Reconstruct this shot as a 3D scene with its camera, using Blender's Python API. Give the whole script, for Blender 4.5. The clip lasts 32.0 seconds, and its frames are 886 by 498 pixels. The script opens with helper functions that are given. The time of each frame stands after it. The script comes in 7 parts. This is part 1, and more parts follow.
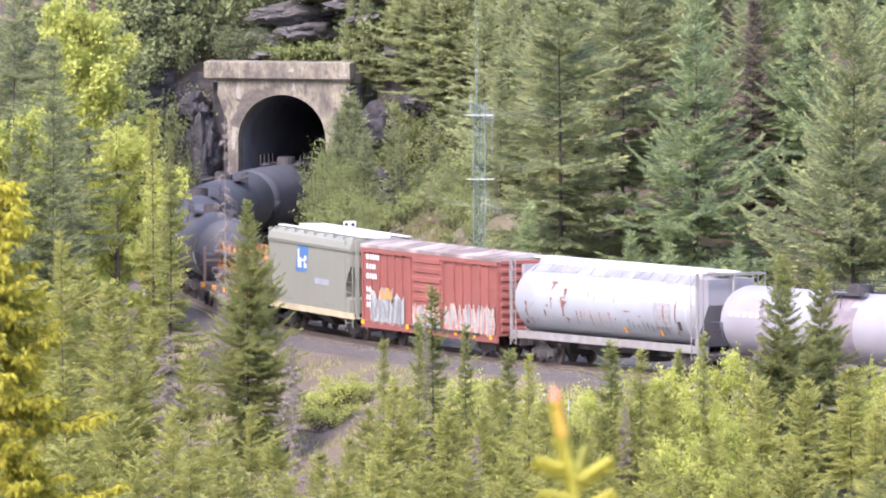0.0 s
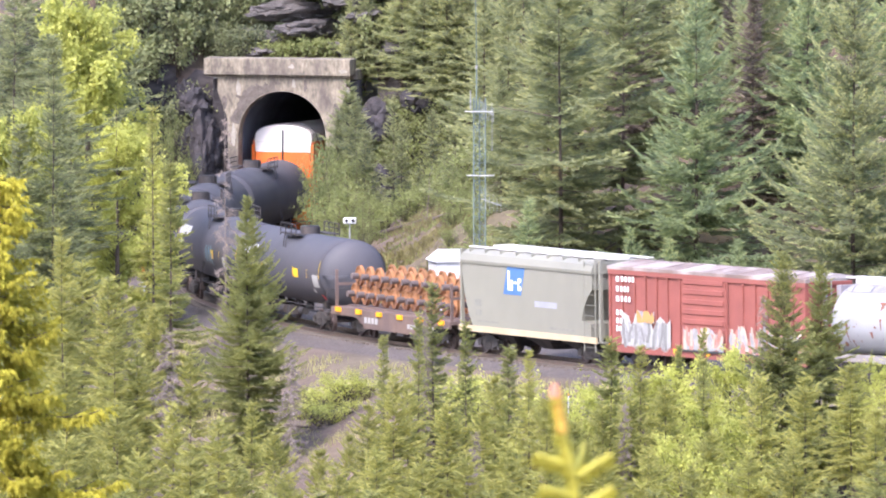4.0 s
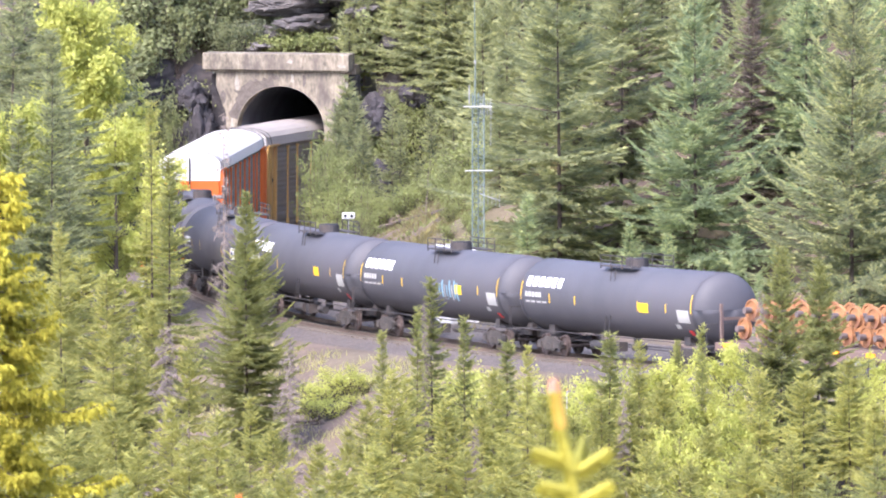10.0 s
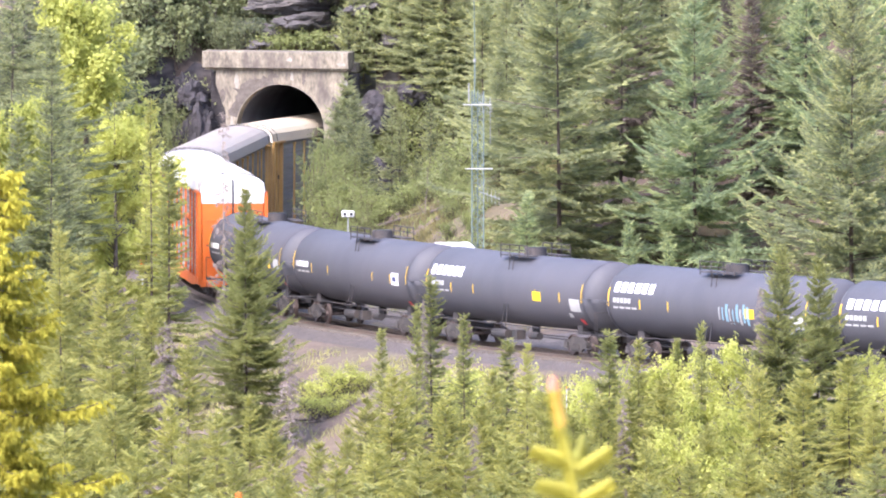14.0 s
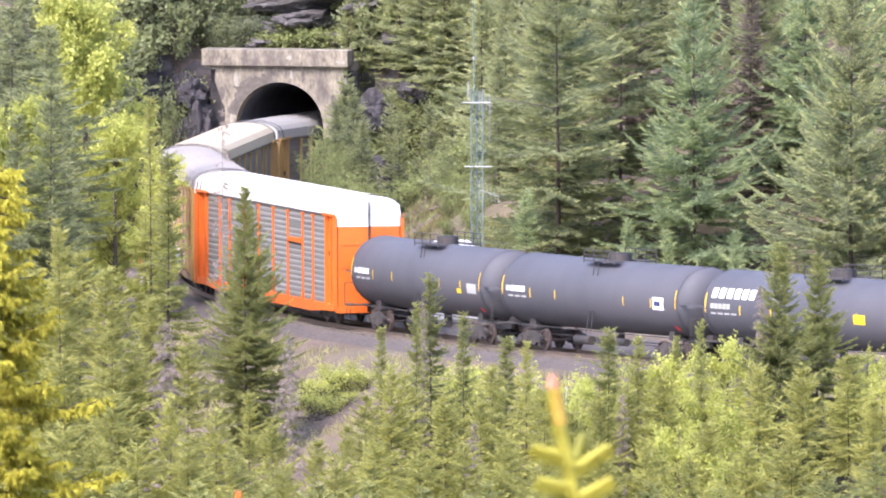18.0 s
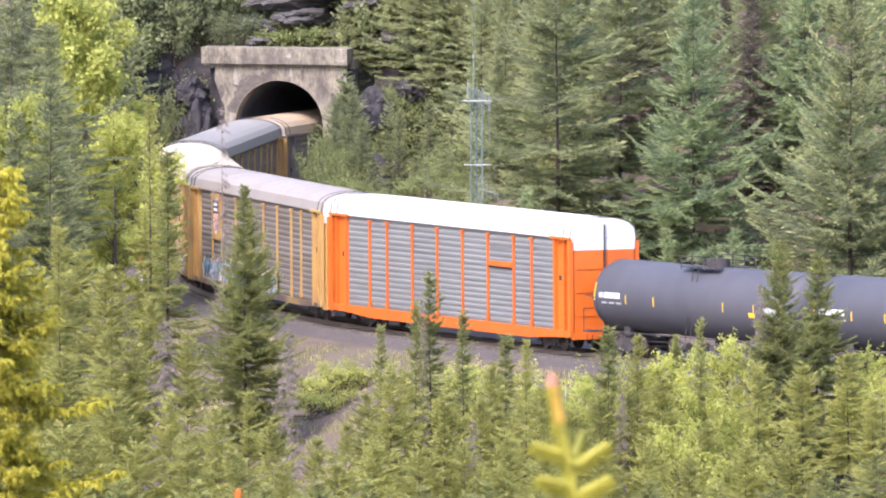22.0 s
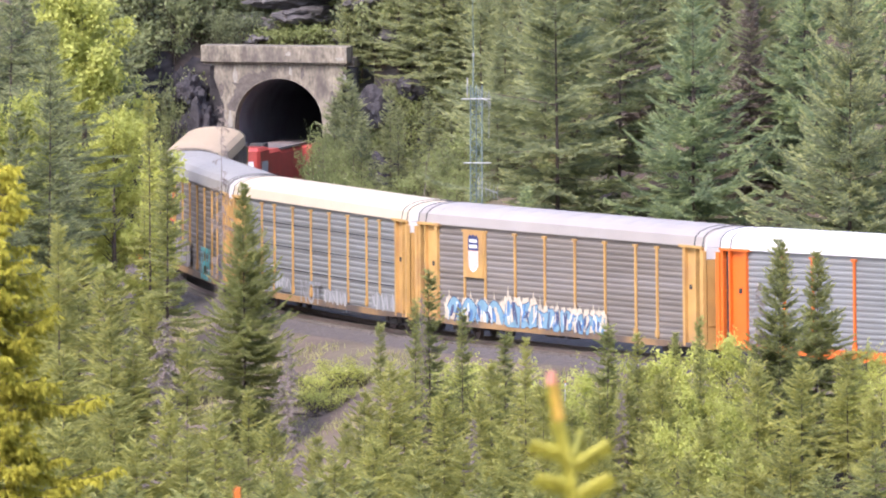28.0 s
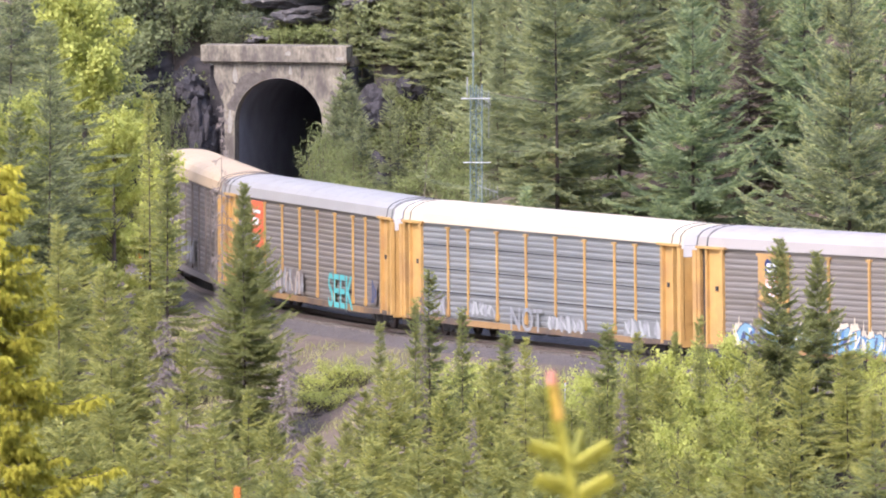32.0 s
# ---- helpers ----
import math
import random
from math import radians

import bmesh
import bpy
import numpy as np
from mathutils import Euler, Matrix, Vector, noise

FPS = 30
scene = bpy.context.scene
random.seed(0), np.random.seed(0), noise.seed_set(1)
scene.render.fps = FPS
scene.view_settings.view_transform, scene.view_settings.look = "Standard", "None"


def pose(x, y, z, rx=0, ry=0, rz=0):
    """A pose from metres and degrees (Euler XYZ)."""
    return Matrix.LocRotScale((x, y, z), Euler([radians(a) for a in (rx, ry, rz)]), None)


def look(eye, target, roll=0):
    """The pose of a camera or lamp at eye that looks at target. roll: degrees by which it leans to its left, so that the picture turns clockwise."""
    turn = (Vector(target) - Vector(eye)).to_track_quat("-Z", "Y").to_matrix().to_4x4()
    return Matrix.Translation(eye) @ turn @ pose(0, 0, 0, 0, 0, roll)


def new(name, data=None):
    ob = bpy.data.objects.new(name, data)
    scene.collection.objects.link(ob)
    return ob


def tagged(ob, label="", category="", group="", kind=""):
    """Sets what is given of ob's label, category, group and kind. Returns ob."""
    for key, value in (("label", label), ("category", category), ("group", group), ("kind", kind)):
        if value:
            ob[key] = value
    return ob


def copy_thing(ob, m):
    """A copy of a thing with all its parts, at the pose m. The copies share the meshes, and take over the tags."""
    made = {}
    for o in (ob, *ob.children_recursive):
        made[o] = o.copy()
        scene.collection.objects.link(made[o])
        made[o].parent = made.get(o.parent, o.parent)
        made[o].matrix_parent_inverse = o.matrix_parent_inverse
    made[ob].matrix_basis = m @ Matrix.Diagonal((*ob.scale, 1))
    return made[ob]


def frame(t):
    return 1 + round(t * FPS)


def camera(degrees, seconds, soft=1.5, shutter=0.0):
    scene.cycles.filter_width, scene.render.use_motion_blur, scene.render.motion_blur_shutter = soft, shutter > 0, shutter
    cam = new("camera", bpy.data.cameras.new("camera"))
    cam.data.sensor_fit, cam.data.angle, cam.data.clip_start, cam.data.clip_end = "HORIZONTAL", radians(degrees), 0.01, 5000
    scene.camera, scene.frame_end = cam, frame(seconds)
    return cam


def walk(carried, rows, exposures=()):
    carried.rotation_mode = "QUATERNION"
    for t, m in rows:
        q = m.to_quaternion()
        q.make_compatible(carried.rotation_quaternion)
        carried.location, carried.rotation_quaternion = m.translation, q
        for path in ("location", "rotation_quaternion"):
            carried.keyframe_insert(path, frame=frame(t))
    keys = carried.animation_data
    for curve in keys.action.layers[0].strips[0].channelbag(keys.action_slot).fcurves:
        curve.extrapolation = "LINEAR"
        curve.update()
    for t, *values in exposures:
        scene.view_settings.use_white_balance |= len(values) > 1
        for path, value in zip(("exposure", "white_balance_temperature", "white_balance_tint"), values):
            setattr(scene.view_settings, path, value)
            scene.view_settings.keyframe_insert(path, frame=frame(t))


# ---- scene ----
# ------------------------------------------------------------------ camera
VIEW = 0.06889            # downward look at the end of the clip, radians
EYE = (0.0, -800.0, 55.9)
cam = camera(2.9918, 32.0, 2.0)
cam.data.dof.use_dof, cam.data.dof.focus_distance, cam.data.dof.aperture_fstop = True, 780.0, 40.0
# (seconds, turn to the left, lift) in hundred-thousandths of a radian: the tripod head slowly settles
DRIFT = [(0, 20, 98), (1, 21, 93), (2, 21, 88), (3, 21, 83), (6, 16.5, 65), (8, 16, 56), (10, 12, 47.5), (12, 10.5, 42.5),
         (14, 9.5, 36.5), (17, 6.5, 27.5), (19, 5.5, 20.5), (21, 5, 16.5), (23, 2, 10.5), (25, 1.5, 6.5), (28, 0.7, 2.5), (30, 0.5, 0.7), (32, 0, 0)]
walk(cam, [(t, pose(*EYE, 90 - math.degrees(VIEW - lift * 1e-5), 0, math.degrees(turn * 1e-5))) for t, turn, lift in DRIFT],
     [(t, 1.83 + more, 6150, 22) for t, more in ((0, 0.20), (3, 0.25), (6, 0.37), (9, 0.48), (13, 0.52), (17, 0.40), (19, 0.27), (23, 0.04), (28, -0.06), (32, -0.06))])

# ------------------------------------------------------------------ daylight
world = bpy.data.worlds.new("sky")
scene.world = world
world.use_nodes = True
SUN_UP, SUN_FROM = 48, 215          # degrees; compass bearing that the light comes from (y is north)
sky = world.node_tree.nodes.new("ShaderNodeTexSky")
sky.sky_type, sky.sun_disc = "NISHITA", False
sky.sun_elevation, sky.sun_rotation = radians(SUN_UP), radians(SUN_FROM)
sky.air_density, sky.dust_density, sky.ozone_density = 1.0, 2.4, 1.0
back = world.node_tree.nodes["Background"]
back.inputs["Strength"].default_value = 0.15
world.node_tree.links.new(sky.outputs[0], back.inputs["Color"])
sun = new("sun", bpy.data.lights.new("sun", "SUN"))
sun.data.energy, sun.data.angle, sun.data.color = 1.25, radians(12), (1.0, 0.96, 0.90)
a, e = radians(SUN_FROM), radians(SUN_UP)
sun.matrix_world = look((0, 0, 0), (-math.sin(a) * math.cos(e), -math.cos(a) * math.cos(e), -math.sin(e)))

# ------------------------------------------------------------------ the railway's line and the lie of the land
R, X0, GRADE = 175.1, -11.81, 0.022       # ten-degree curve that climbs out of the tunnel
CX = X0 + R
S_PORTAL = -36.0
FI = S_PORTAL / R
PX, PY, PZ = CX - R * math.cos(FI), -R * math.sin(FI), GRADE * S_PORTAL


def rail(s):
    """The middle of the track at rail level, s metres along it."""
    return Vector((CX - R * math.cos(s / R), -R * math.sin(s / R), GRADE * s))


def rails_frame(s):
    """A pose on the track: x forward, y to the left, z up."""
    f = Vector((math.sin(s / R), -math.cos(s / R), GRADE)).normalized()
    left = Vector((0, 0, 1)).cross(f).normalized()
    m = Matrix((f, left, f.cross(left))).transposed().to_4x4()
    m.translation = rail(s)
    return m


def ramp(v, a, b):
    k = np.clip((v - a) / (b - a), 0, 1)
    return k * k * (3 - 2 * k)


def land(x, y):
    """Height of the ground."""
    x, y = np.asarray(x, float), np.asarray(y, float)
    s = R * np.arctan2(-y, CX - x)
    rho = R - np.hypot(CX - x, y)                     # inside of the curve is positive
    zt = GRADE * np.clip(s, -60, 330)
    # bed, outer bank, valley
    o = np.maximum(-rho, 0)
    fall = 0.45 + 0.36 * np.maximum(o - 4.6, 0) * ramp(o, 3.2, 6.5) - 0.17 * np.maximum(o - 26, 0)
    valley = np.maximum(zt - fall, -34 + 2 * np.sin(x * 0.011) + 2 * np.sin(y * 0.017 + 1))
    # inner hill
    i = np.maximum(rho, 0)
    bench = 5.5 + 17 * ramp(s, 15, 60)
    hill = zt - 0.45 + 0.62 * np.maximum(i - bench, 0) + 0.25 * ramp(i, 3.5, 5)
    hill = np.where(hill > 35, 35 + 0.35 * (hill - 35), hill)
    hill = np.minimum(hill, 75)
    z = np.where(rho > 0, hill, valley)
    # the mountain over the tunnel
    d = (x - PX) * math.sin(-FI) + (y - PY) * math.cos(FI)
    q = (x - PX) * math.cos(FI) + (y - PY) * math.sin(FI)
    front = np.where(q < 0, -6.5 * ramp(-q, 3.9, 10) - 0.25 * np.maximum(-q - 10, 0), -1.5 * ramp(q, 4, 9)) + 0.75
    steep = np.where(q < 0, 5.0 - 3.4 * ramp(-q, 4.2, 9), 4.0)
    up = np.maximum(d - front, 0)
    rock = PZ + np.minimum(up * steep, 9.0) + 0.8 * np.maximum(up - 3, 0)
    rock = np.where(rock > 60, 60 + 0.4 * (rock - 60), rock)
    rock = np.minimum(rock, 190)
    z = np.where(up > 0, np.maximum(z, rock - 0.6), z)
    # the lookout's slope
    c = 54.3 - 0.125 * np.maximum(y + 795, 0) - 0.03 * np.abs(x) + 0.25 * np.maximum(-y - 830, 0)
    c = np.minimum(c, 150)
    return np.maximum(z, c)

# ------------------------------------------------------------------ materials
def mat(name, color, rough=0.7, metal=0.0, spread=0.15, scale=3.0, bump=0.0, fine=40.0, stain=None, stain_amount=0.35, piece=0.0, coat=0.0, stretch=(1, 1, 1)):
    """A surface of one colour with mottling at two scales, fine relief, and stains of a second colour."""
    m = bpy.data.materials.new(name)
    m.use_nodes = True
    n, l = m.node_tree.nodes, m.node_tree.links
    bsdf = n["Principled BSDF"]
    bsdf.inputs["Roughness"].default_value, bsdf.inputs["Metallic"].default_value = rough, metal
    bsdf.inputs["Coat Weight"].default_value = coat
    co = n.new("ShaderNodeTexCoord")
    big, small = n.new("ShaderNodeTexNoise"), n.new("ShaderNodeTexNoise")
    big.inputs["Scale"].default_value, small.inputs["Scale"].default_value = scale, fine
    big.inputs["Detail"].default_value, small.inputs["Detail"].default_value = 4, 3
    st_ = n.new("ShaderNodeMapping")
    st_.inputs["Scale"].default_value = stretch
    l.new(co.outputs["Object"], st_.inputs[0])
    l.new(st_.outputs[0], big.inputs["Vector"]), l.new(st_.outputs[0], small.inputs["Vector"])
    add = n.new("ShaderNodeMath")
    add.operation = "ADD"
    l.new(big.outputs["Fac"], add.inputs[0]), l.new(small.outputs["Fac"], add.inputs[1])
    fac = add.outputs[0]
    if piece:
        info, mul = n.new("ShaderNodeObjectInfo"), n.new("ShaderNodeMath")
        mul.operation, mul.inputs[1].default_value = "MULTIPLY_ADD", piece
        l.new(info.outputs["Random"], mul.inputs[0]), l.new(fac, mul.inputs[2])
        fac = mul.outputs[0]
    tone = n.new("ShaderNodeMapRange")
    tone.inputs["From Min"].default_value, tone.inputs["From Max"].default_value = 0.7, 1.3 + piece
    tone.inputs["To Min"].default_value, tone.inputs["To Max"].default_value = 1 - spread, 1 + spread
    l.new(fac, tone.inputs["Value"])
    mix = n.new("ShaderNodeVectorMath")
    mix.operation = "SCALE"
    mix.inputs[0].default_value = color
    l.new(tone.outputs[0], mix.inputs["Scale"])
    out = mix.outputs[0]
    if stain:
        st, rr, mx = n.new("ShaderNodeTexNoise"), n.new("ShaderNodeMapRange"), n.new("ShaderNodeMix")
        st.inputs["Scale"].default_value, st.inputs["Detail"].default_value = scale * 0.45, 6
        rr.inputs["From Min"].default_value, rr.inputs["From Max"].default_value = 0.46, 0.66
        rr.inputs["To Max"].default_value = stain_amount
        mx.data_type = "RGBA"
        l.new(st_.outputs[0], st.inputs["Vector"]), l.new(st.outputs["Fac"], rr.inputs["Value"])
        l.new(rr.outputs[0], mx.inputs[0]), l.new(out, mx.inputs[6])
        mx.inputs[7].default_value = (*stain, 1)
        out = mx.outputs[2]
    l.new(out, bsdf.inputs["Base Color"])
    if bump:
        b = n.new("ShaderNodeBump")
        b.inputs["Strength"].default_value, b.inputs["Distance"].default_value = bump, 0.05
        l.new(add.outputs[0], b.inputs["Height"]), l.new(b.outputs[0], bsdf.inputs["Normal"])
    return m


def leaf_mat(name, dark, light, through_light=0.54, gloss=0.01):
    """Needles or leaves: every tuft has its own tone, every tree its own tint; some light passes through."""
    m = bpy.data.materials.new(name)
    m.use_nodes = True
    n, l = m.node_tree.nodes, m.node_tree.links
    n.remove(n["Principled BSDF"])
    geo, info, ramp_, no = n.new("ShaderNodeNewGeometry"), n.new("ShaderNodeObjectInfo"), n.new("ShaderNodeMix"), n.new("ShaderNodeTexNoise")
    co = n.new("ShaderNodeTexCoord")
    no.inputs["Scale"].default_value = 0.9
    l.new(co.outputs["Object"], no.inputs["Vector"])
    a1, a2 = n.new("ShaderNodeMath"), n.new("ShaderNodeMath")
    a1.operation = a2.operation = "MULTIPLY_ADD"
    a1.inputs[1].default_value, a2.inputs[1].default_value = 0.26, 0.34
    l.new(geo.outputs["Random Per Island"], a1.inputs[0]), l.new(no.outputs["Fac"], a1.inputs[2])
    l.new(info.outputs["Random"], a2.inputs[0]), l.new(a1.outputs[0], a2.inputs[2])
    mr = n.new("ShaderNodeMapRange")
    mr.inputs["From Min"].default_value, mr.inputs["From Max"].default_value = 0.42, 1.08
    l.new(a2.outputs[0], mr.inputs["Value"])
    ramp_.data_type = "RGBA"
    ramp_.inputs[6].default_value, ramp_.inputs[7].default_value = (*dark, 1), (*light, 1)
    l.new(mr.outputs[0], ramp_.inputs[0])
    d, t, mixed = n.new("ShaderNodeBsdfDiffuse"), n.new("ShaderNodeBsdfTranslucent"), n.new("ShaderNodeMixShader")
    l.new(ramp_.outputs[2], d.inputs["Color"]), l.new(ramp_.outputs[2], t.inputs["Color"])
    mixed.inputs[0].default_value = through_light
    l.new(d.outputs[0], mixed.inputs[1]), l.new(t.outputs[0], mixed.inputs[2])
    wax, skin = n.new("ShaderNodeBsdfGlossy"), n.new("ShaderNodeMixShader")
    wax.inputs["Roughness"].default_value, skin.inputs[0].default_value = 0.95, gloss
    wax.inputs["Color"].default_value = (0.8, 0.84, 0.9, 1)
    l.new(mixed.outputs[0], skin.inputs[1]), l.new(wax.outputs[0], skin.inputs[2])
    l.new(skin.outputs[0], n["Material Output"].inputs["Surface"])
    return m


# Paler copies colour the bough ends: light on the tips, with young growth.
M_SPRUCE = leaf_mat("spruce_needles", (0.205, 0.215, 0.075), (0.45, 0.445, 0.135))
M_SPRUCE_TIP = leaf_mat("spruce_pale_tips", (0.26, 0.265, 0.085), (0.52, 0.50, 0.145))
M_FIR = leaf_mat("olive_fir_needles", (0.15, 0.18, 0.125), (0.38, 0.405, 0.205))
M_FIR_TIP = leaf_mat("olive_fir_pale_tips", (0.26, 0.285, 0.14), (0.51, 0.525, 0.225))
M_DARK = leaf_mat("dark_spruce_needles", (0.13, 0.18, 0.125), (0.335, 0.405, 0.205))
M_DARK_TIP = leaf_mat("dark_spruce_pale_tips", (0.25, 0.31, 0.165), (0.50, 0.555, 0.24))
M_DEEP = leaf_mat("olive_spruce_needles", (0.14, 0.16, 0.075), (0.345, 0.36, 0.125))
M_DEEP_TIP = leaf_mat("olive_spruce_pale_tips", (0.205, 0.22, 0.08), (0.43, 0.43, 0.14))
M_SLOPE = leaf_mat("dull_spruce_needles", (0.10, 0.125, 0.085), (0.28, 0.305, 0.155))
M_SLOPE_TIP = leaf_mat("dull_spruce_pale_tips", (0.20, 0.22, 0.11), (0.40, 0.42, 0.19))
M_BROAD = leaf_mat("broad_fir_needles", (0.13, 0.158, 0.105), (0.345, 0.37, 0.18))
M_BROAD_TIP = leaf_mat("broad_fir_pale_tips", (0.24, 0.262, 0.125), (0.48, 0.49, 0.205))
M_HERB = leaf_mat("mixed_slope_herbs", (0.10, 0.085, 0.055), (0.27, 0.25, 0.105), 0.3, 0.0)
M_RUSTY = leaf_mat("withered_brown_needles", (0.12, 0.105, 0.10), (0.24, 0.195, 0.15), 0.2, 0.0)
PALE_ENDS = {M_BROAD: M_BROAD_TIP, M_RUSTY: M_RUSTY, M_SPRUCE: M_SPRUCE_TIP, M_FIR: M_FIR_TIP, M_DARK: M_DARK_TIP, M_DEEP: M_DEEP_TIP, M_SLOPE: M_SLOPE_TIP}
M_YELLOW = leaf_mat("young_spruce_needles", (0.21, 0.205, 0.03), (0.60, 0.55, 0.085), 0.42, 0.0)
M_POPLAR = leaf_mat("poplar_leaves", (0.31, 0.34, 0.085), (0.60, 0.61, 0.165), 0.48)
M_BUSH = leaf_mat("bush_leaves", (0.135, 0.16, 0.065), (0.34, 0.375, 0.14), 0.45)
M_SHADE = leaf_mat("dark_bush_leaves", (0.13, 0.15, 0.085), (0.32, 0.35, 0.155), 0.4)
M_DEAD = leaf_mat("dead_twigs", (0.17, 0.14, 0.125), (0.29, 0.245, 0.215), 0.0, 0.0)
M_GRASS = leaf_mat("grass_blades", (0.23, 0.225, 0.09), (0.48, 0.455, 0.20), 0.35, 0.0)
M_DRYGRASS = leaf_mat("dry_slope_grass", (0.11, 0.095, 0.06), (0.26, 0.225, 0.115), 0.3, 0.0)
M_BARK = mat("spruce_bark", (0.10, 0.075, 0.06), 0.9, spread=0.4, scale=4, bump=0.6)
M_GREYWOOD = mat("weathered_grey_wood", (0.19, 0.155, 0.13), 0.9, spread=0.3, scale=5, bump=0.4)
M_CONCRETE = mat("old_concrete", (0.212, 0.183, 0.136), 0.9, spread=0.5, scale=1.5, bump=0.6, fine=7, stain=(0.085, 0.071, 0.062), stain_amount=0.9, stretch=(1.2, 1.2, 0.6))
M_LINING = mat("sooty_tunnel_lining", (0.28, 0.285, 0.32), 0.95, spread=0.3, scale=0.6)
M_BALLAST = mat("ballast", (0.088, 0.075, 0.069), 0.95, spread=0.4, scale=2.0, bump=1.0, fine=22)
M_STONE = mat("ballast_stone", (0.115, 0.098, 0.088), 0.9, spread=0.35, scale=3.0)
M_RAIL = mat("worn_rail_steel", (0.22, 0.17, 0.14), 0.45, 0.6, spread=0.25)
M_TIE = mat("weathered_tie", (0.13, 0.11, 0.09), 0.9, spread=0.3, scale=4)
M_LEDGE = mat("lichened_ledge_rock", (0.105, 0.094, 0.088), 0.9, spread=0.5, scale=0.9, bump=1.0, fine=6, stain=(0.05, 0.047, 0.047), stain_amount=0.8, stretch=(1, 1, 4))
M_ROCK = mat("grey_cliff_rock", (0.044, 0.039, 0.042), 0.9, spread=0.5, scale=0.7, bump=1.0, fine=6, stain=(0.03, 0.03, 0.034), stain_amount=0.8, stretch=(1, 1, 4))


def land_mat():
    """Forest floor, gravelly banks and bare rock, by noise and by the ground's steepness."""
    m = mat("hillside_ground", (0.112, 0.080, 0.058), 0.95, spread=0.45, scale=0.35, bump=0.8, fine=3.5, stain=(0.10, 0.10, 0.045), stain_amount=0.4)
    n, l = m.node_tree.nodes, m.node_tree.links
    bsdf = n["Principled BSDF"]
    old = bsdf.inputs["Base Color"].links[0].from_socket
    geo, sep, rr, mx = n.new("ShaderNodeNewGeometry"), n.new("ShaderNodeSeparateXYZ"), n.new("ShaderNodeMapRange"), n.new("ShaderNodeMix")
    l.new(geo.outputs["True Normal"], sep.inputs[0]), l.new(sep.outputs["Z"], rr.inputs["Value"])
    rr.inputs["From Min"].default_value, rr.inputs["From Max"].default_value = 0.62, 0.45
    mx.data_type = "RGBA"
    no, cr = n.new("ShaderNodeTexNoise"), n.new("ShaderNodeMapRange")
    no.inputs["Scale"].default_value, no.inputs["Detail"].default_value = 0.9, 8
    co = n.new("ShaderNodeTexCoord")
    st = n.new("ShaderNodeMapping")
    st.inputs["Scale"].default_value = (1, 1, 3.2)
    l.new(co.outputs["Object"], st.inputs[0]), l.new(st.outputs[0], no.inputs["Vector"])
    cr.inputs["From Min"].default_value, cr.inputs["From Max"].default_value = 0.3, 0.7
    cr.inputs["To Min"].default_value, cr.inputs["To Max"].default_value = 0.3, 1.6
    sc = n.new("ShaderNodeVectorMath")
    sc.operation, sc.inputs[0].default_value = "SCALE", (0.062, 0.053, 0.052)
    l.new(no.outputs["Fac"], cr.inputs["Value"]), l.new(cr.outputs[0], sc.inputs["Scale"])
    l.new(rr.outputs[0], mx.inputs[0]), l.new(old, mx.inputs[6]), l.new(sc.outputs[0], mx.inputs[7])
    l.new(mx.outputs[2], bsdf.inputs["Base Color"])
    return m


M_LAND = land_mat()


# ------------------------------------------------------------------ building helpers
def part(name, bm, material, parent=None, label="", smooth=False):
    """Links a bmesh as one mesh object under a thing or a part."""
    me = bpy.data.meshes.new(name)
    bm.to_mesh(me)
    bm.free()
    return hang(name, me, material, parent, label, smooth)


def hang(name, me, material, parent=None, label="", smooth=False):
    me.materials.append(material)
    if smooth:
        me.polygons.foreach_set("use_smooth", [True] * len(me.polygons))
    ob = new(name, me)
    ob.parent = parent
    return tagged(ob, label)


def mesh_of(name, verts, faces):
    me = bpy.data.meshes.new(name)
    me.from_pydata([tuple(v) for v in verts], [], [tuple(f) for f in faces])
    me.update()
    return me


def box(bm, x0, x1, y0, y1, z0, z1, m=None):
    vs = [bm.verts.new((x, y, z)) for z in (z0, z1) for x, y in ((x0, y0), (x1, y0), (x1, y1), (x0, y1))]
    for f in ((3, 2, 1, 0), (4, 5, 6, 7), (0, 1, 5, 4), (1, 2, 6, 5), (2, 3, 7, 6), (3, 0, 4, 7)):
        bm.faces.new([vs[i] for i in f])
    if m is not None:
        for v in vs:
            v.co = m @ v.co
    return vs


def boxes(*rows):
    bm = bmesh.new()
    for r in rows:
        box(bm, *r)
    return bm


def bevelled(bm, w=0.01):
    bmesh.ops.bevel(bm, geom=bm.edges[:], offset=w, segments=1, affect="EDGES")
    return bm


def bar(bm, a, b, r=0.02, sides=6, r2=None):
    """A round bar from a to b."""
    a, b = Vector(a), Vector(b)
    w = (b - a).normalized()
    u = w.orthogonal().normalized()
    v = w.cross(u)
    r2 = r if r2 is None else r2
    ra = [bm.verts.new(a + (u * math.cos(k * math.tau / sides) + v * math.sin(k * math.tau / sides)) * r) for k in range(sides)]
    rb = [bm.verts.new(b + (u * math.cos(k * math.tau / sides) + v * math.sin(k * math.tau / sides)) * r2) for k in range(sides)]
    for k in range(sides):
        bm.faces.new((ra[k], ra[(k + 1) % sides], rb[(k + 1) % sides], rb[k]))
    bm.faces.new(ra[::-1]), bm.faces.new(rb)


def bars(*rows):
    bm = bmesh.new()
    for r in rows:
        bar(bm, *r)
    return bm


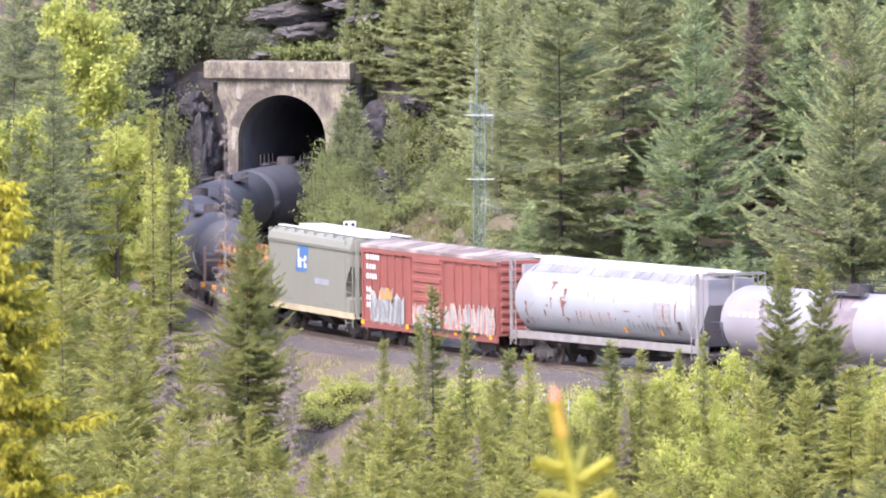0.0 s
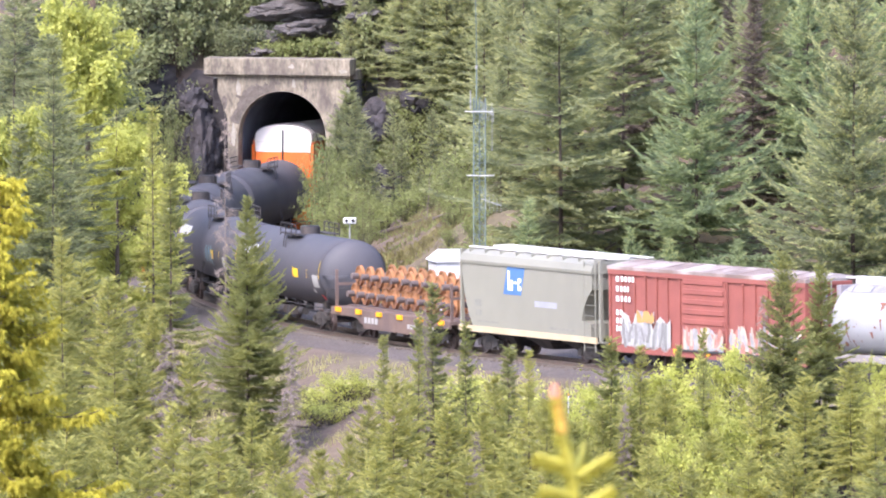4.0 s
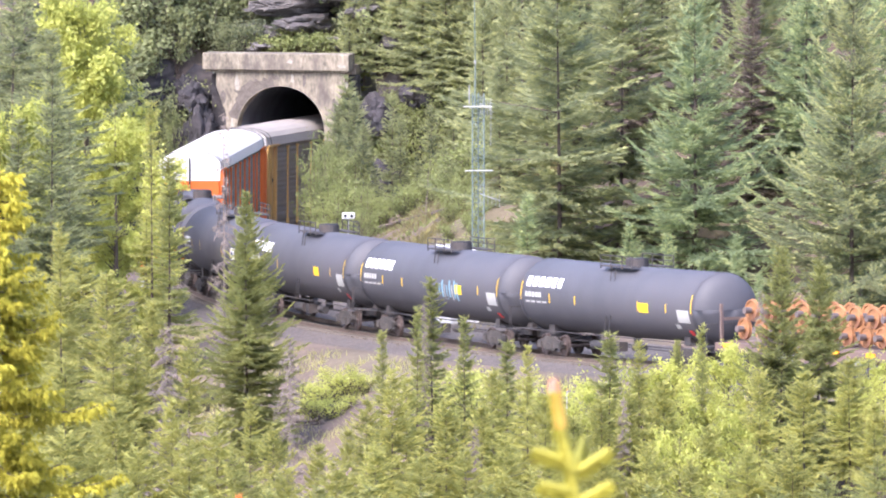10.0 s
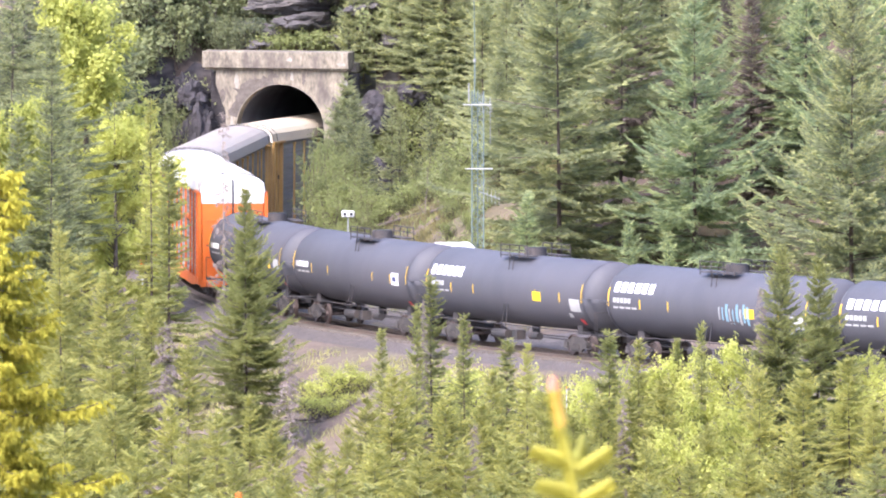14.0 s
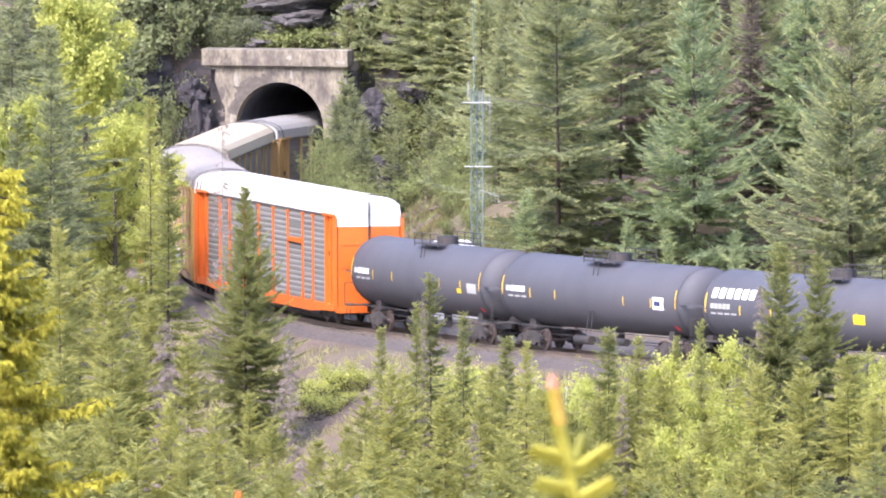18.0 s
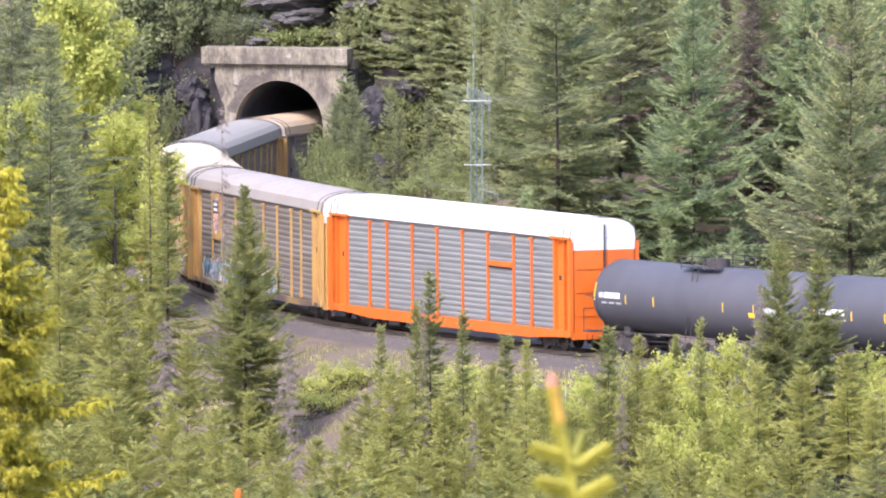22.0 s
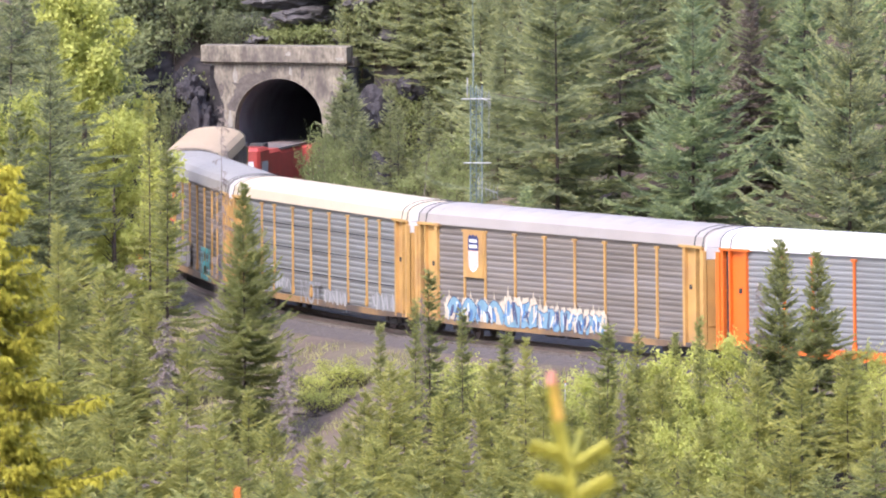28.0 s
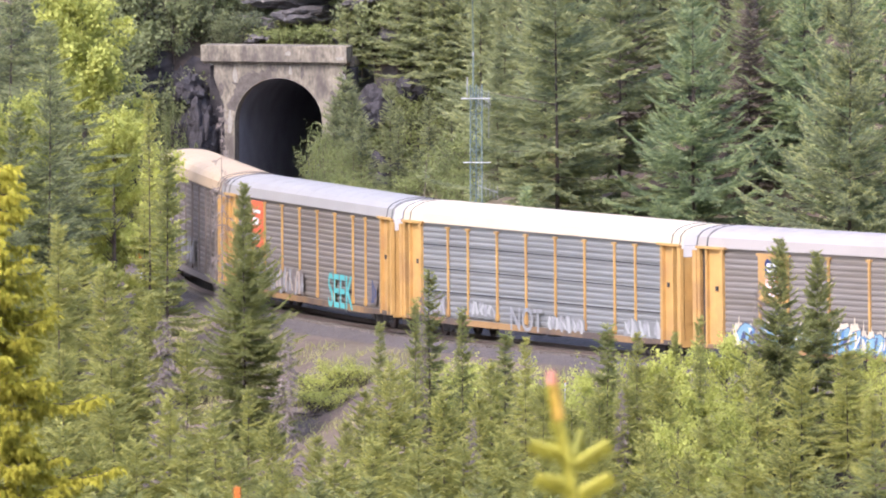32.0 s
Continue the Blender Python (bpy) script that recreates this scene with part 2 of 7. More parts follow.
def loft(bm, rings, caps=True, closed=True):
    """Skins a row of rings that have the same number of points."""
    vs = [[bm.verts.new(p) for p in ring] for ring in rings]
    n = len(vs[0])
    for a, b in zip(vs, vs[1:]):
        for k in range(n if closed else n - 1):
            bm.faces.new((a[k], a[(k + 1) % n], b[(k + 1) % n], b[k]))
    if caps:
        bm.faces.new(vs[0][::-1]), bm.faces.new(vs[-1])
    return vs


def thing(name, label, category, m=None, group="", kind=""):
    ob = new(name)
    ob.empty_display_size = 0.3
    if m is not None:
        ob.matrix_world = m
    return tagged(ob, label, category, group, kind)

# ------------------------------------------------------------------ ground: one sheet out to the horizon
def lines(spans):
    out = []
    for a, b, step in spans:
        out += list(np.arange(a, b, step))
    return np.array(out + [spans[-1][1]])


def build_ground():
    xs = lines([(-2400, -400, 200), (-400, -80, 20), (-80, -34, 3), (-34, 40, 0.9), (40, 90, 3), (90, 400, 15), (400, 2400, 200)])
    ys = lines([(-2600, -900, 170), (-900, -780, 8), (-780, -260, 20), (-260, -140, 6), (-140, -30, 1.1), (-30, 62, 0.75), (62, 120, 3), (120, 400, 20), (400, 2400, 200)])
    gx, gy = np.meshgrid(xs, ys)
    z = land(gx, gy)
    rho = R - np.hypot(CX - gx, gy)
    d = (gx - PX) * math.sin(-FI) + (gy - PY) * math.cos(FI)
    q = (gx - PX) * math.cos(FI) + (gy - PY) * math.sin(FI)
    rough = ramp(np.abs(rho), 4.5, 9) * np.where(d > -1, np.clip(np.maximum(np.abs(q) - 4.5, d - 3), 0, 1), 1)
    wob = np.array([[noise.fractal((x * 0.22, y * 0.22, h * 0.3), 1.0, 2.1, 4) for x, y, h in zip(a, b, c)] for a, b, c in zip(gx, gy, z)])
    near = (np.abs(gx) < 60) & (gy > -150) & (gy < 90)
    cliff = ((d > -12) & (d < 12) & (q < -4)) | ((d > 2) & (d < 14))
    z = z + np.where(near, wob * rough * np.where(cliff, 1.5, 0.45), 0)
    n = len(xs)
    idx = np.arange(gx.size).reshape(gx.shape)
    faces = np.stack([idx[:-1, :-1], idx[:-1, 1:], idx[1:, 1:], idx[1:, :-1]], -1).reshape(-1, 4)
    hole = (np.abs(q) < 3.4) & (d > -0.6) & (d < 3.0)
    keep = ~hole.reshape(-1)[faces].any(1)
    me = mesh_of("ground", np.stack([gx, gy, z], -1).reshape(-1, 3).tolist(), faces[keep].tolist())
    ob = hang("ground", me, M_LAND, None, "forest floor, gravel banks and rocky hillside", True)
    tagged(ob, "", "ground", "", "structure")


build_ground()


def sweep(name, profile, s0, s1, step, material, label, category, smooth=False):
    """A profile (y to the left, z up) drawn along the track."""
    bm = bmesh.new()
    rings = []
    for s in np.arange(s0, s1 + 0.01, step):
        m = rails_frame(float(s))
        rings.append([m @ Vector((0, y, z)) for y, z in profile])
    loft(bm, rings)
    bmesh.ops.recalc_face_normals(bm, faces=bm.faces[:])
    return tagged(part(name, bm, material, None, label, smooth), "", category, "", "structure")


# Inner side is widened with dark gravel to give the shadow beneath the cars.
sweep("ballast", [(-4.2, -1.1), (-3.9, -0.62), (-2.0, -0.25), (2.0, -0.25), (3.4, -0.45), (5.2, -0.12), (7.4, -0.10), (7.7, -0.9)], -220, 300, 2, M_BALLAST,
      "grey crushed-stone ballast bed of the railway", "track bed")
RAIL = [(-0.07, -0.18), (-0.07, -0.165), (-0.012, -0.14), (-0.012, -0.05), (-0.037, -0.04), (-0.037, 0.0), (0.037, 0.0), (0.037, -0.04),
        (0.012, -0.05), (0.012, -0.14), (0.07, -0.165), (0.07, -0.18)]
for off in (-0.755, 0.755):
    sweep("rail", [(y + off, z) for y, z in RAIL], -220, 300, 2.5, M_RAIL, "worn brown steel rail", "rail")


# ------------------------------------------------------------------ tunnel portal and bore
def arch(w, top, foot, n=16):
    """Points of a horseshoe opening, from its one foot over the crown to the other."""
    r = w / 2
    pts = [(-r * 0.9, foot), (-r * 0.97, foot + 1.2), (-r, foot + 2.4)]
    spring = top - r
    pts += [(-r * math.cos(k * math.pi / n), spring + r * math.sin(k * math.pi / n)) for k in range(n + 1)]
    return pts + [(r, foot + 2.4), (r * 0.97, foot + 1.2), (r * 0.9, foot)]


def build_portal():
    m = rails_frame(S_PORTAL)
    m = Matrix.Translation(m.translation) @ Matrix.Rotation(math.atan2(m[1][0], m[0][0]), 4, "Z")
    p = thing("tunnel_portal", "weathered concrete railway tunnel portal with a stained arch", "tunnel", m, "", "structure")
    bm = bmesh.new()
    inner = arch(4.42, 7.48, -0.5)
    half, low, high = 3.55, -0.6, 8.26
    outer = []
    n = len(inner)
    for k, (y, z) in enumerate(inner):
        u = k / (n - 1)
        if u < 0.3 or u > 0.7:
            z_ = low + (high - low) * min(u, 1 - u) / 0.3
            wide = 2.72 + (half - 2.72) * min(1.0, max(0.0, (z_ - 6.0) / (high - 6.0)))
            outer.append((-wide if u < 0.3 else wide, z_))
        else:
            outer.append((-half + 2 * half * (u - 0.3) / 0.4, high))
    rings = []
    for x, ring in ((0.0, inner), (0.0, outer), (-1.0, outer), (-1.0, inner)):
        rings.append([Vector((x, y, z)) for y, z in ring])
    rings.append(rings[0])
    vs = loft(bm, rings, False, False)
    bmesh.ops.remove_doubles(bm, verts=bm.verts[:], dist=0.0005)
    bmesh.ops.recalc_face_normals(bm, faces=bm.faces[:])
    part("headwall", bm, M_CONCRETE, p)
    part("parapet", bevelled(boxes((-1.2, 0.28, -3.88, 3.5, 8.27, 9.09)), 0.03), M_CONCRETE, p, "stained concrete parapet band")
    part("coping", bevelled(boxes((-1.2, 0.12, -3.78, 3.42, 8.17, 8.267)), 0.02), M_CONCRETE, p)
    part("roof_slab", boxes((-3.6, -1.0, -3.6, 3.6, 8.05, 8.5)), M_CONCRETE, p)
    for sg in (-1, 1):
        part("wing_block", bevelled(boxes((-1.6, -0.96, min(sg * 2.4, sg * 3.7), max(sg * 2.4, sg * 3.7), -0.6, 8.0)), 0.03), M_ROCK, p, "rough dark rock behind the headwall")
    m_spall = mat("spalled_concrete", (0.115, 0.098, 0.083), 0.95, spread=0.4, scale=3, bump=0.6)
    rng = random.Random(8)
    def spall(ring):
        bm = bmesh.new()
        loft(bm, [[(x, y, z) for y, z in ring] for x in (-0.01, 0.012)])
        bmesh.ops.recalc_face_normals(bm, faces=bm.faces[:])
        part("spalled_patch", bm, m_spall, p)

    # fallen facing beside the crown of the arch, in three ragged pieces
    for a0, a1, t0, t1 in ((98, 118, 0.42, 0.66), (118, 140, 0.66, 0.80), (140, 166, 0.74, 0.40)):
        inner_, outer_ = [], []
        for k in range(7):
            a = radians(a0 + (a1 - a0) * k / 6)
            inner_.append((2.24 * math.cos(a), 5.27 + 2.24 * math.sin(a)))
            r = 2.24 + (t0 + (t1 - t0) * k / 6) * rng.uniform(0.62, 1.25)
            outer_.append((r * math.cos(a), 5.27 + r * math.sin(a)))
        spall(inner_ + outer_[::-1])
    for cy, cz, hw, hh in ((1.2, 7.75, 0.10, 0.30), (-2.9, 6.9, 0.12, 0.4), (2.75, 6.6, 0.2, 0.35), (-0.3, 7.9, 0.3, 0.12)):
        spall([(cy + hw * rng.uniform(0.6, 1.2) * math.cos(k * math.tau / 14), cz + hh * rng.uniform(0.6, 1.3) * math.sin(k * math.tau / 14)) for k in range(14)])
    m_chip = mat("fresh_concrete_chip", (0.27, 0.25, 0.21), 0.9, spread=0.25, scale=4)
    for cy, cz, hw, hh in ((0.55, 8.72, 0.16, 0.13), (3.15, 8.5, 0.2, 0.10), (3.3, 7.4, 0.14, 0.3), (0.6, 7.85, 0.10, 0.22), (-2.2, 7.6, 0.12, 0.4), (-2.45, 5.2, 0.14, 0.8)):
        bm = bmesh.new()
        ring = [(cy + hw * rng.uniform(0.5, 1.2) * math.cos(k * math.tau / 11), cz + hh * rng.uniform(0.5, 1.2) * math.sin(k * math.tau / 11)) for k in range(11)]
        x_ = 0.28 if cz > 8.2 else 0.0
        loft(bm, [[(x, y, z) for y, z in ring] for x in (x_ - 0.01, x_ + 0.010)])
        bmesh.ops.recalc_face_normals(bm, faces=bm.faces[:])
        part("pale_chip", bm, m_chip, p)
    bore = bmesh.new()
    rings = []
    prof = arch(4.8, 7.66, -0.6)
    outerp = arch(5.4, 8.0, -0.9)
    for prof_, flip in ((prof, 0), (outerp, 1)):
        rings = [[rails_frame(S_PORTAL - 0.9 - 3.0 * k) @ Vector((0, y, z)) for y, z in prof_] for k in range(62)]
        loft(bore, rings, False, False)
    ob = part("tunnel_bore", bore, M_LINING, None, "dark soot-stained tunnel lining", True)
    tagged(ob, "", "tunnel", "", "structure")


build_portal()


# ------------------------------------------------------------------ rock beside and over the portal
def build_rock(x, y, z, sx, sy, sz, turn, seed, stone):
    bm = bmesh.new()
    bmesh.ops.create_icosphere(bm, subdivisions=4, radius=1.0)
    for v in bm.verts:
        p = v.co.copy()
        step = round(p.z * 4.5 + noise.noise(p * 1.3 + Vector((seed, 0, 0))) * 0.9) / 4.5
        k = 0.82 + 0.35 * noise.noise(p * 1.7 + Vector((seed * 3.1, 1, 2))) + 0.16 * noise.noise(p * 5 + Vector((0, seed, 0))) + 0.10 * noise.noise(Vector((p.x * 7, p.y * 7, step * 31 + seed))) + 0.08 * noise.noise(p * 15 + Vector((seed, 0, 4)))
        v.co = Vector((p.x * k * sx, p.y * k * sy, (0.25 * p.z + 0.75 * step) * k * sz))
    ob = part("rock_outcrop", bm, stone, None, "dark grey layered rock outcrop beside the tunnel" if stone is M_ROCK else "grey lichened rock ledge over the tunnel")
    ob.matrix_world = pose(x, y, z, 0, 0, turn)
    tagged(ob, "", "rock", "rocks round the tunnel")


def portal_spot(q, d):
    """A place beside the portal: q metres to its right, d metres behind its face."""
    return PX + q * math.cos(FI) + d * math.sin(-FI), PY + q * math.sin(FI) + d * math.cos(FI)


# metres to the right of the portal, behind its face and up; breadth, depth and height
BESIDE = [(-3.7, 0.2, 1.0, 0.75, 0.7, 1.3), (-3.55, 0.15, 2.8, 0.7, 0.6, 1.1), (-3.6, 0.1, 4.3, 0.8, 0.6, 1.0), (-3.9, 0.2, 5.6, 0.8, 0.7, 0.9), (-4.5, 0.1, 6.8, 0.9, 0.8, 0.9),
         (-4.6, 0.6, 3.0, 1.5, 1.5, 3.4), (-6.6, -0.6, 2.2, 1.9, 1.8, 2.8), (-8.8, -2.0, 1.8, 2.0, 1.8, 2.6), (-5.0, 1.4, 6.2, 1.3, 1.4, 1.8),
         (-7.4, 1.2, 5.6, 2.0, 1.6, 2.0), (-3.6, 0.4, 0.6, 0.9, 0.9, 1.8), (-4.0, -0.3, 4.4, 0.7, 0.8, 2.3), (4.6, 0.9, 6.0, 0.9, 1.2, 1.2),
         (5.2, 0.2, 2.8, 1.0, 1.2, 1.3), (-10.8, -3.0, 1.6, 2.0, 1.8, 2.6), (6.6, 1.6, 6.9, 1.1, 1.2, 0.8)]
OVER = [(0.5, 4.8, 10.3, 3.0, 1.0, 0.55), (3.2, 4.8, 11.0, 2.8, 1.2, 0.7), (-2.6, 5.0, 9.9, 2.8, 1.0, 0.5), (5.6, 3.4, 9.4, 1.6, 1.6, 1.3),
         (4.6, 5.6, 12.2, 2.4, 1.6, 0.8), (1.2, 5.8, 12.4, 3.0, 1.6, 0.7), (-2.0, 4.4, 9.2, 2.6, 0.9, 0.45), (1.4, 4.4, 9.3, 2.8, 0.9, 0.5),
         (3.9, 4.2, 9.6, 1.8, 0.9, 0.6), (-0.6, 5.4, 11.2, 2.8, 1.0, 0.6), (2.4, 5.4, 11.7, 2.8, 1.0, 0.5)]
for k, (q, d, z, sx, sy, sz) in enumerate(BESIDE + OVER):
    x_, y_ = portal_spot(q, d)
    build_rock(x_, y_, PZ + z, sx, sy, sz, 37 * k, k + 0.5, M_ROCK if k < len(BESIDE) else M_LEDGE)

# ------------------------------------------------------------------ trees and bushes
def cards(points, dirs, length, width, rng, leafy=False):
    """Small pointed tufts along their directions: needle sprays, or broader leaves."""
    n = len(points)
    d = dirs / np.linalg.norm(dirs, axis=1, keepdims=True)
    side = np.cross(d, rng.normal(size=(n, 3)) * 0.9 + np.array([0, 0, 0.45]))
    side /= np.maximum(np.linalg.norm(side, axis=1, keepdims=True), 1e-6)
    w = side * (width * rng.uniform(0.7, 1.3, n))[:, None]
    ln = (length * rng.uniform(0.7, 1.3, n))[:, None]
    if not leafy:
        v = np.stack([points - w, points + w, points + d * ln + np.array([0, 0, -0.02])], 1).reshape(-1, 3)
        return v, np.arange(3 * n).reshape(n, 3)
    mid = points + d * ln * 0.45
    v = np.stack([points, mid + w, points + d * ln + np.array([0, 0, -0.02]), mid - w], 1).reshape(-1, 3)
    f = np.arange(4 * n).reshape(n, 4)
    return v, f


def fast_mesh(name, v, f):
    me = bpy.data.meshes.new(name)
    nv, nf, k = len(v), len(f), f.shape[1]
    me.vertices.add(nv), me.loops.add(nf * k), me.polygons.add(nf)
    me.vertices.foreach_set("co", np.asarray(v, np.float32).ravel())
    me.loops.foreach_set("vertex_index", f.astype(np.int32).ravel())
    me.polygons.foreach_set("loop_start", np.arange(0, nf * k, k, dtype=np.int32))
    me.update(calc_edges=True)
    return me


def trunk_mesh(h, r, rng, lean=0.0):
    bm = bmesh.new()
    rings = []
    for k in range(9):
        u = k / 8
        rr = r * ((1 - u) ** 1.3 * 0.95 + 0.05) * (1.35 if k == 0 else 1)
        ox, oy = lean * u * u * h + 0.03 * math.sin(5 * u), 0.03 * math.cos(4 * u)
        rings.append([(ox + rr * math.cos(a * math.tau / 7), oy + rr * math.sin(a * math.tau / 7), u * h - (0.4 if k == 0 else 0)) for a in range(7)])
    loft(bm, rings)
    return bm


def spruce(seed, h, rad, material, dens=1.0, bare=0.06, droop=0.35, tuft=0.24, power=0.85, wild=0.25, slim=0.17, label="green spruce tree", category="spruce tree", bark=None, lift=0.5, gap=0.0):
    """A conifer: tapered trunk and flat boughs whose ends turn up, feathered with twigs of needle tufts; the end tufts
    are coloured paler, for lit tips and young growth.
    """
    rng = np.random.default_rng(seed)
    old, young = ([], [], [], []), ([], [], [], [])
    limbs = bmesh.new()
    gap = gap or 0.26 + 0.014 * h
    z = bare * h
    lop, first = rng.uniform(0, math.tau), 0.0
    while z < h - 0.15:
        u = (z - bare * h) / (h * (1 - bare))
        reach = rad * (1 - u) ** power * (0.82 + 0.18 * math.sin(7.0 * u + seed)) + 0.08
        count = max(5, int(rng.integers(5, 8) * 1.25 * dens ** 0.5))
        first += 2.4
        for b in range(count):
            a = first + b * math.tau / count + rng.uniform(-0.35, 0.35)
            ln = reach * rng.uniform(1 - 2.0 * wild, 1 + wild) * (1 + 0.12 * math.cos(a - lop)) * (0.5 if b % 3 == 2 else 1)
            if rng.random() < 0.07 or ln < 0.06:
                continue
            z0 = z + rng.uniform(-0.45, 0.45) * gap
            out, up = np.array([math.cos(a), math.sin(a), 0.0]), np.array([0, 0, 1.0])
            across = np.array([-out[1], out[0], 0.0])
            slope = 0.6 * u - droop * (1 - u) * rng.uniform(0.7, 1.3)
            curl = lift * rng.uniform(0.5, 1.3)
            steps = max(3, int(ln / (0.62 * tuft)))
            t = (np.arange(steps) + rng.uniform(0.1, 0.9)) / steps
            t = 0.06 + 0.94 * t
            pts = out * (t * ln)[:, None] + up * (z0 + ln * (slope * t + 0.34 * curl * t ** 3))[:, None]
            tang = out[None] + up[None] * (slope + 1.02 * curl * t ** 2)[:, None]
            if ln > 0.6 and rng.random() < 0.16:
                bar(limbs, (0, 0, z0), pts[int(steps * 0.7)], 0.008 + 0.010 * ln, 3, 0.004)
            for sgn in (-1, 1):
                fan = (0.36 * ln * (1 - t) ** 0.8 * np.minimum(1, 0.35 + 2.2 * t) + 0.55 * tuft) * rng.uniform(0.6, 1.25, steps)
                way = tang * 0.8 + across[None] * sgn * rng.uniform(0.5, 0.8, (steps, 1)) + up[None] * rng.uniform(-0.16, 0.06, (steps, 1))
                way /= np.linalg.norm(way, axis=1, keepdims=True)
                last = np.floor(fan / (0.72 * tuft)).astype(int)
                for j in range(int(last.max()) + 1):
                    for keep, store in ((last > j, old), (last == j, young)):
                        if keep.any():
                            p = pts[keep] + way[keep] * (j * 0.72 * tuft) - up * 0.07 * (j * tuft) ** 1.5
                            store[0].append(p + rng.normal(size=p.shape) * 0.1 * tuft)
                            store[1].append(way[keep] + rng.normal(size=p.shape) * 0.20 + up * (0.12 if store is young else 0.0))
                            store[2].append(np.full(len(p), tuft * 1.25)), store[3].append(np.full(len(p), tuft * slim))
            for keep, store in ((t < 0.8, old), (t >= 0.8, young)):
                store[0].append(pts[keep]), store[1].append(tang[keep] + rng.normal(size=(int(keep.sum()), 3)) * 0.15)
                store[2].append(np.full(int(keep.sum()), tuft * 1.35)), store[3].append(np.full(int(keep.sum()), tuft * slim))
        z += gap * rng.uniform(0.75, 1.2) * (0.55 + 0.45 * (1 - u) if u > 0.5 else 0.775)
    k = 10
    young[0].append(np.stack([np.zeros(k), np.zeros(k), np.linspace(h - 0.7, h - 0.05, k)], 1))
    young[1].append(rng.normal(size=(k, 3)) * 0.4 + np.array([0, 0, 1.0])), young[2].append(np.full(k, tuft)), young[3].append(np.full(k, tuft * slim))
    t = thing("spruce", label, category)
    part("trunk", trunk_mesh(h, 0.0055 * h + 0.03, rng), bark or M_BARK, t)
    tagged(part("limb_tangle", limbs, bark or M_BARK, t), kind="stuff")
    for name, store, paint in (("crown", old, material), ("young_growth", young, PALE_ENDS[material])):
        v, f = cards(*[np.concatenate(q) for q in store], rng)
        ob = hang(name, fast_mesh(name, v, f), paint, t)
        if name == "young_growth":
            tagged(ob, "young needles at the bough ends, coloured paler as if lit", kind="stuff")
    return t


def broadleaf(seed, h, rad, material, n=5000, leaf=0.11, base=0.2, label="fresh green poplar", category="poplar tree", stems=1, name="poplar"):
    """A leafy tree or bush: stems that fork into rising limbs and shoots, with small leaves along the shoots and gaps between them."""
    rng = np.random.default_rng(seed)
    t = thing(name, label, category)
    bm = bmesh.new()
    shoots = []
    for s in range(stems):
        a0 = rng.uniform(0, math.tau)
        lean = rng.uniform(0.1, 0.5) if stems > 1 else 0.03
        top = Vector((math.cos(a0) * lean * rad, math.sin(a0) * lean * rad, h * rng.uniform(0.75, 0.95)))
        bar(bm, (0.1 * math.cos(a0) * (stems > 1), 0.1 * math.sin(a0) * (stems > 1), -0.3), top, 0.012 * h + 0.01, 6, 0.01)
        for k in range(int((64 if h > 12 else 36 if h > 6 else 22) / stems) + 5):
            u = rng.uniform(base, 0.93)
            p = top * u
            a = rng.uniform(0, math.tau)
            env = rad * (math.sin(math.pi * min(1, (u - base) / (1.02 - base) * 0.85 + 0.15)) ** 0.6) * rng.uniform(0.45, 1.0)
            q = p + Vector((math.cos(a) * env, math.sin(a) * env, min(env * rng.uniform(0.5, 1.3), (h - p.z) * 0.9)))
            bar(bm, p, q, 0.008 + 0.010 * env, 4, 0.004)
            for w in np.linspace(0.3, 1.0, 5):
                c = p.lerp(q, float(w))
                for j in range(2):
                    d = (q - p).normalized() * 0.7 + Vector(rng.normal(size=3)) * 0.55 + Vector((0, 0, 0.35))
                    shoots.append((tuple(c), tuple(c + d * (0.16 * rad + 0.12) * rng.uniform(0.6, 1.3))))
        shoots.append((tuple(top * 0.93), tuple(top * 1.05)))
    shoots = np.array(shoots)
    pick = rng.integers(0, len(shoots), n)
    w = rng.uniform(0, 1, (n, 1)) ** 0.8
    c = shoots[pick, 0] * (1 - w) + shoots[pick, 1] * w
    size = (0.035 * rad + 0.045) * (1.15 - 0.6 * w)
    p = c + np.clip(rng.normal(size=(n, 3)), -1.9, 1.9) * size
    v, f = cards(p, rng.normal(size=(n, 3)) + (p - c) * 2, np.full(n, leaf), np.full(n, leaf * 0.42), rng, True)
    if stems == 1:
        part("trunk", trunk_mesh(h * 0.9, 0.012 * h + 0.01, rng), M_BARK, t)
    tagged(part("limb_tangle", bm, M_BARK, t), kind="stuff")
    hang("crown", fast_mesh("crown", v, f), material, t)
    return t


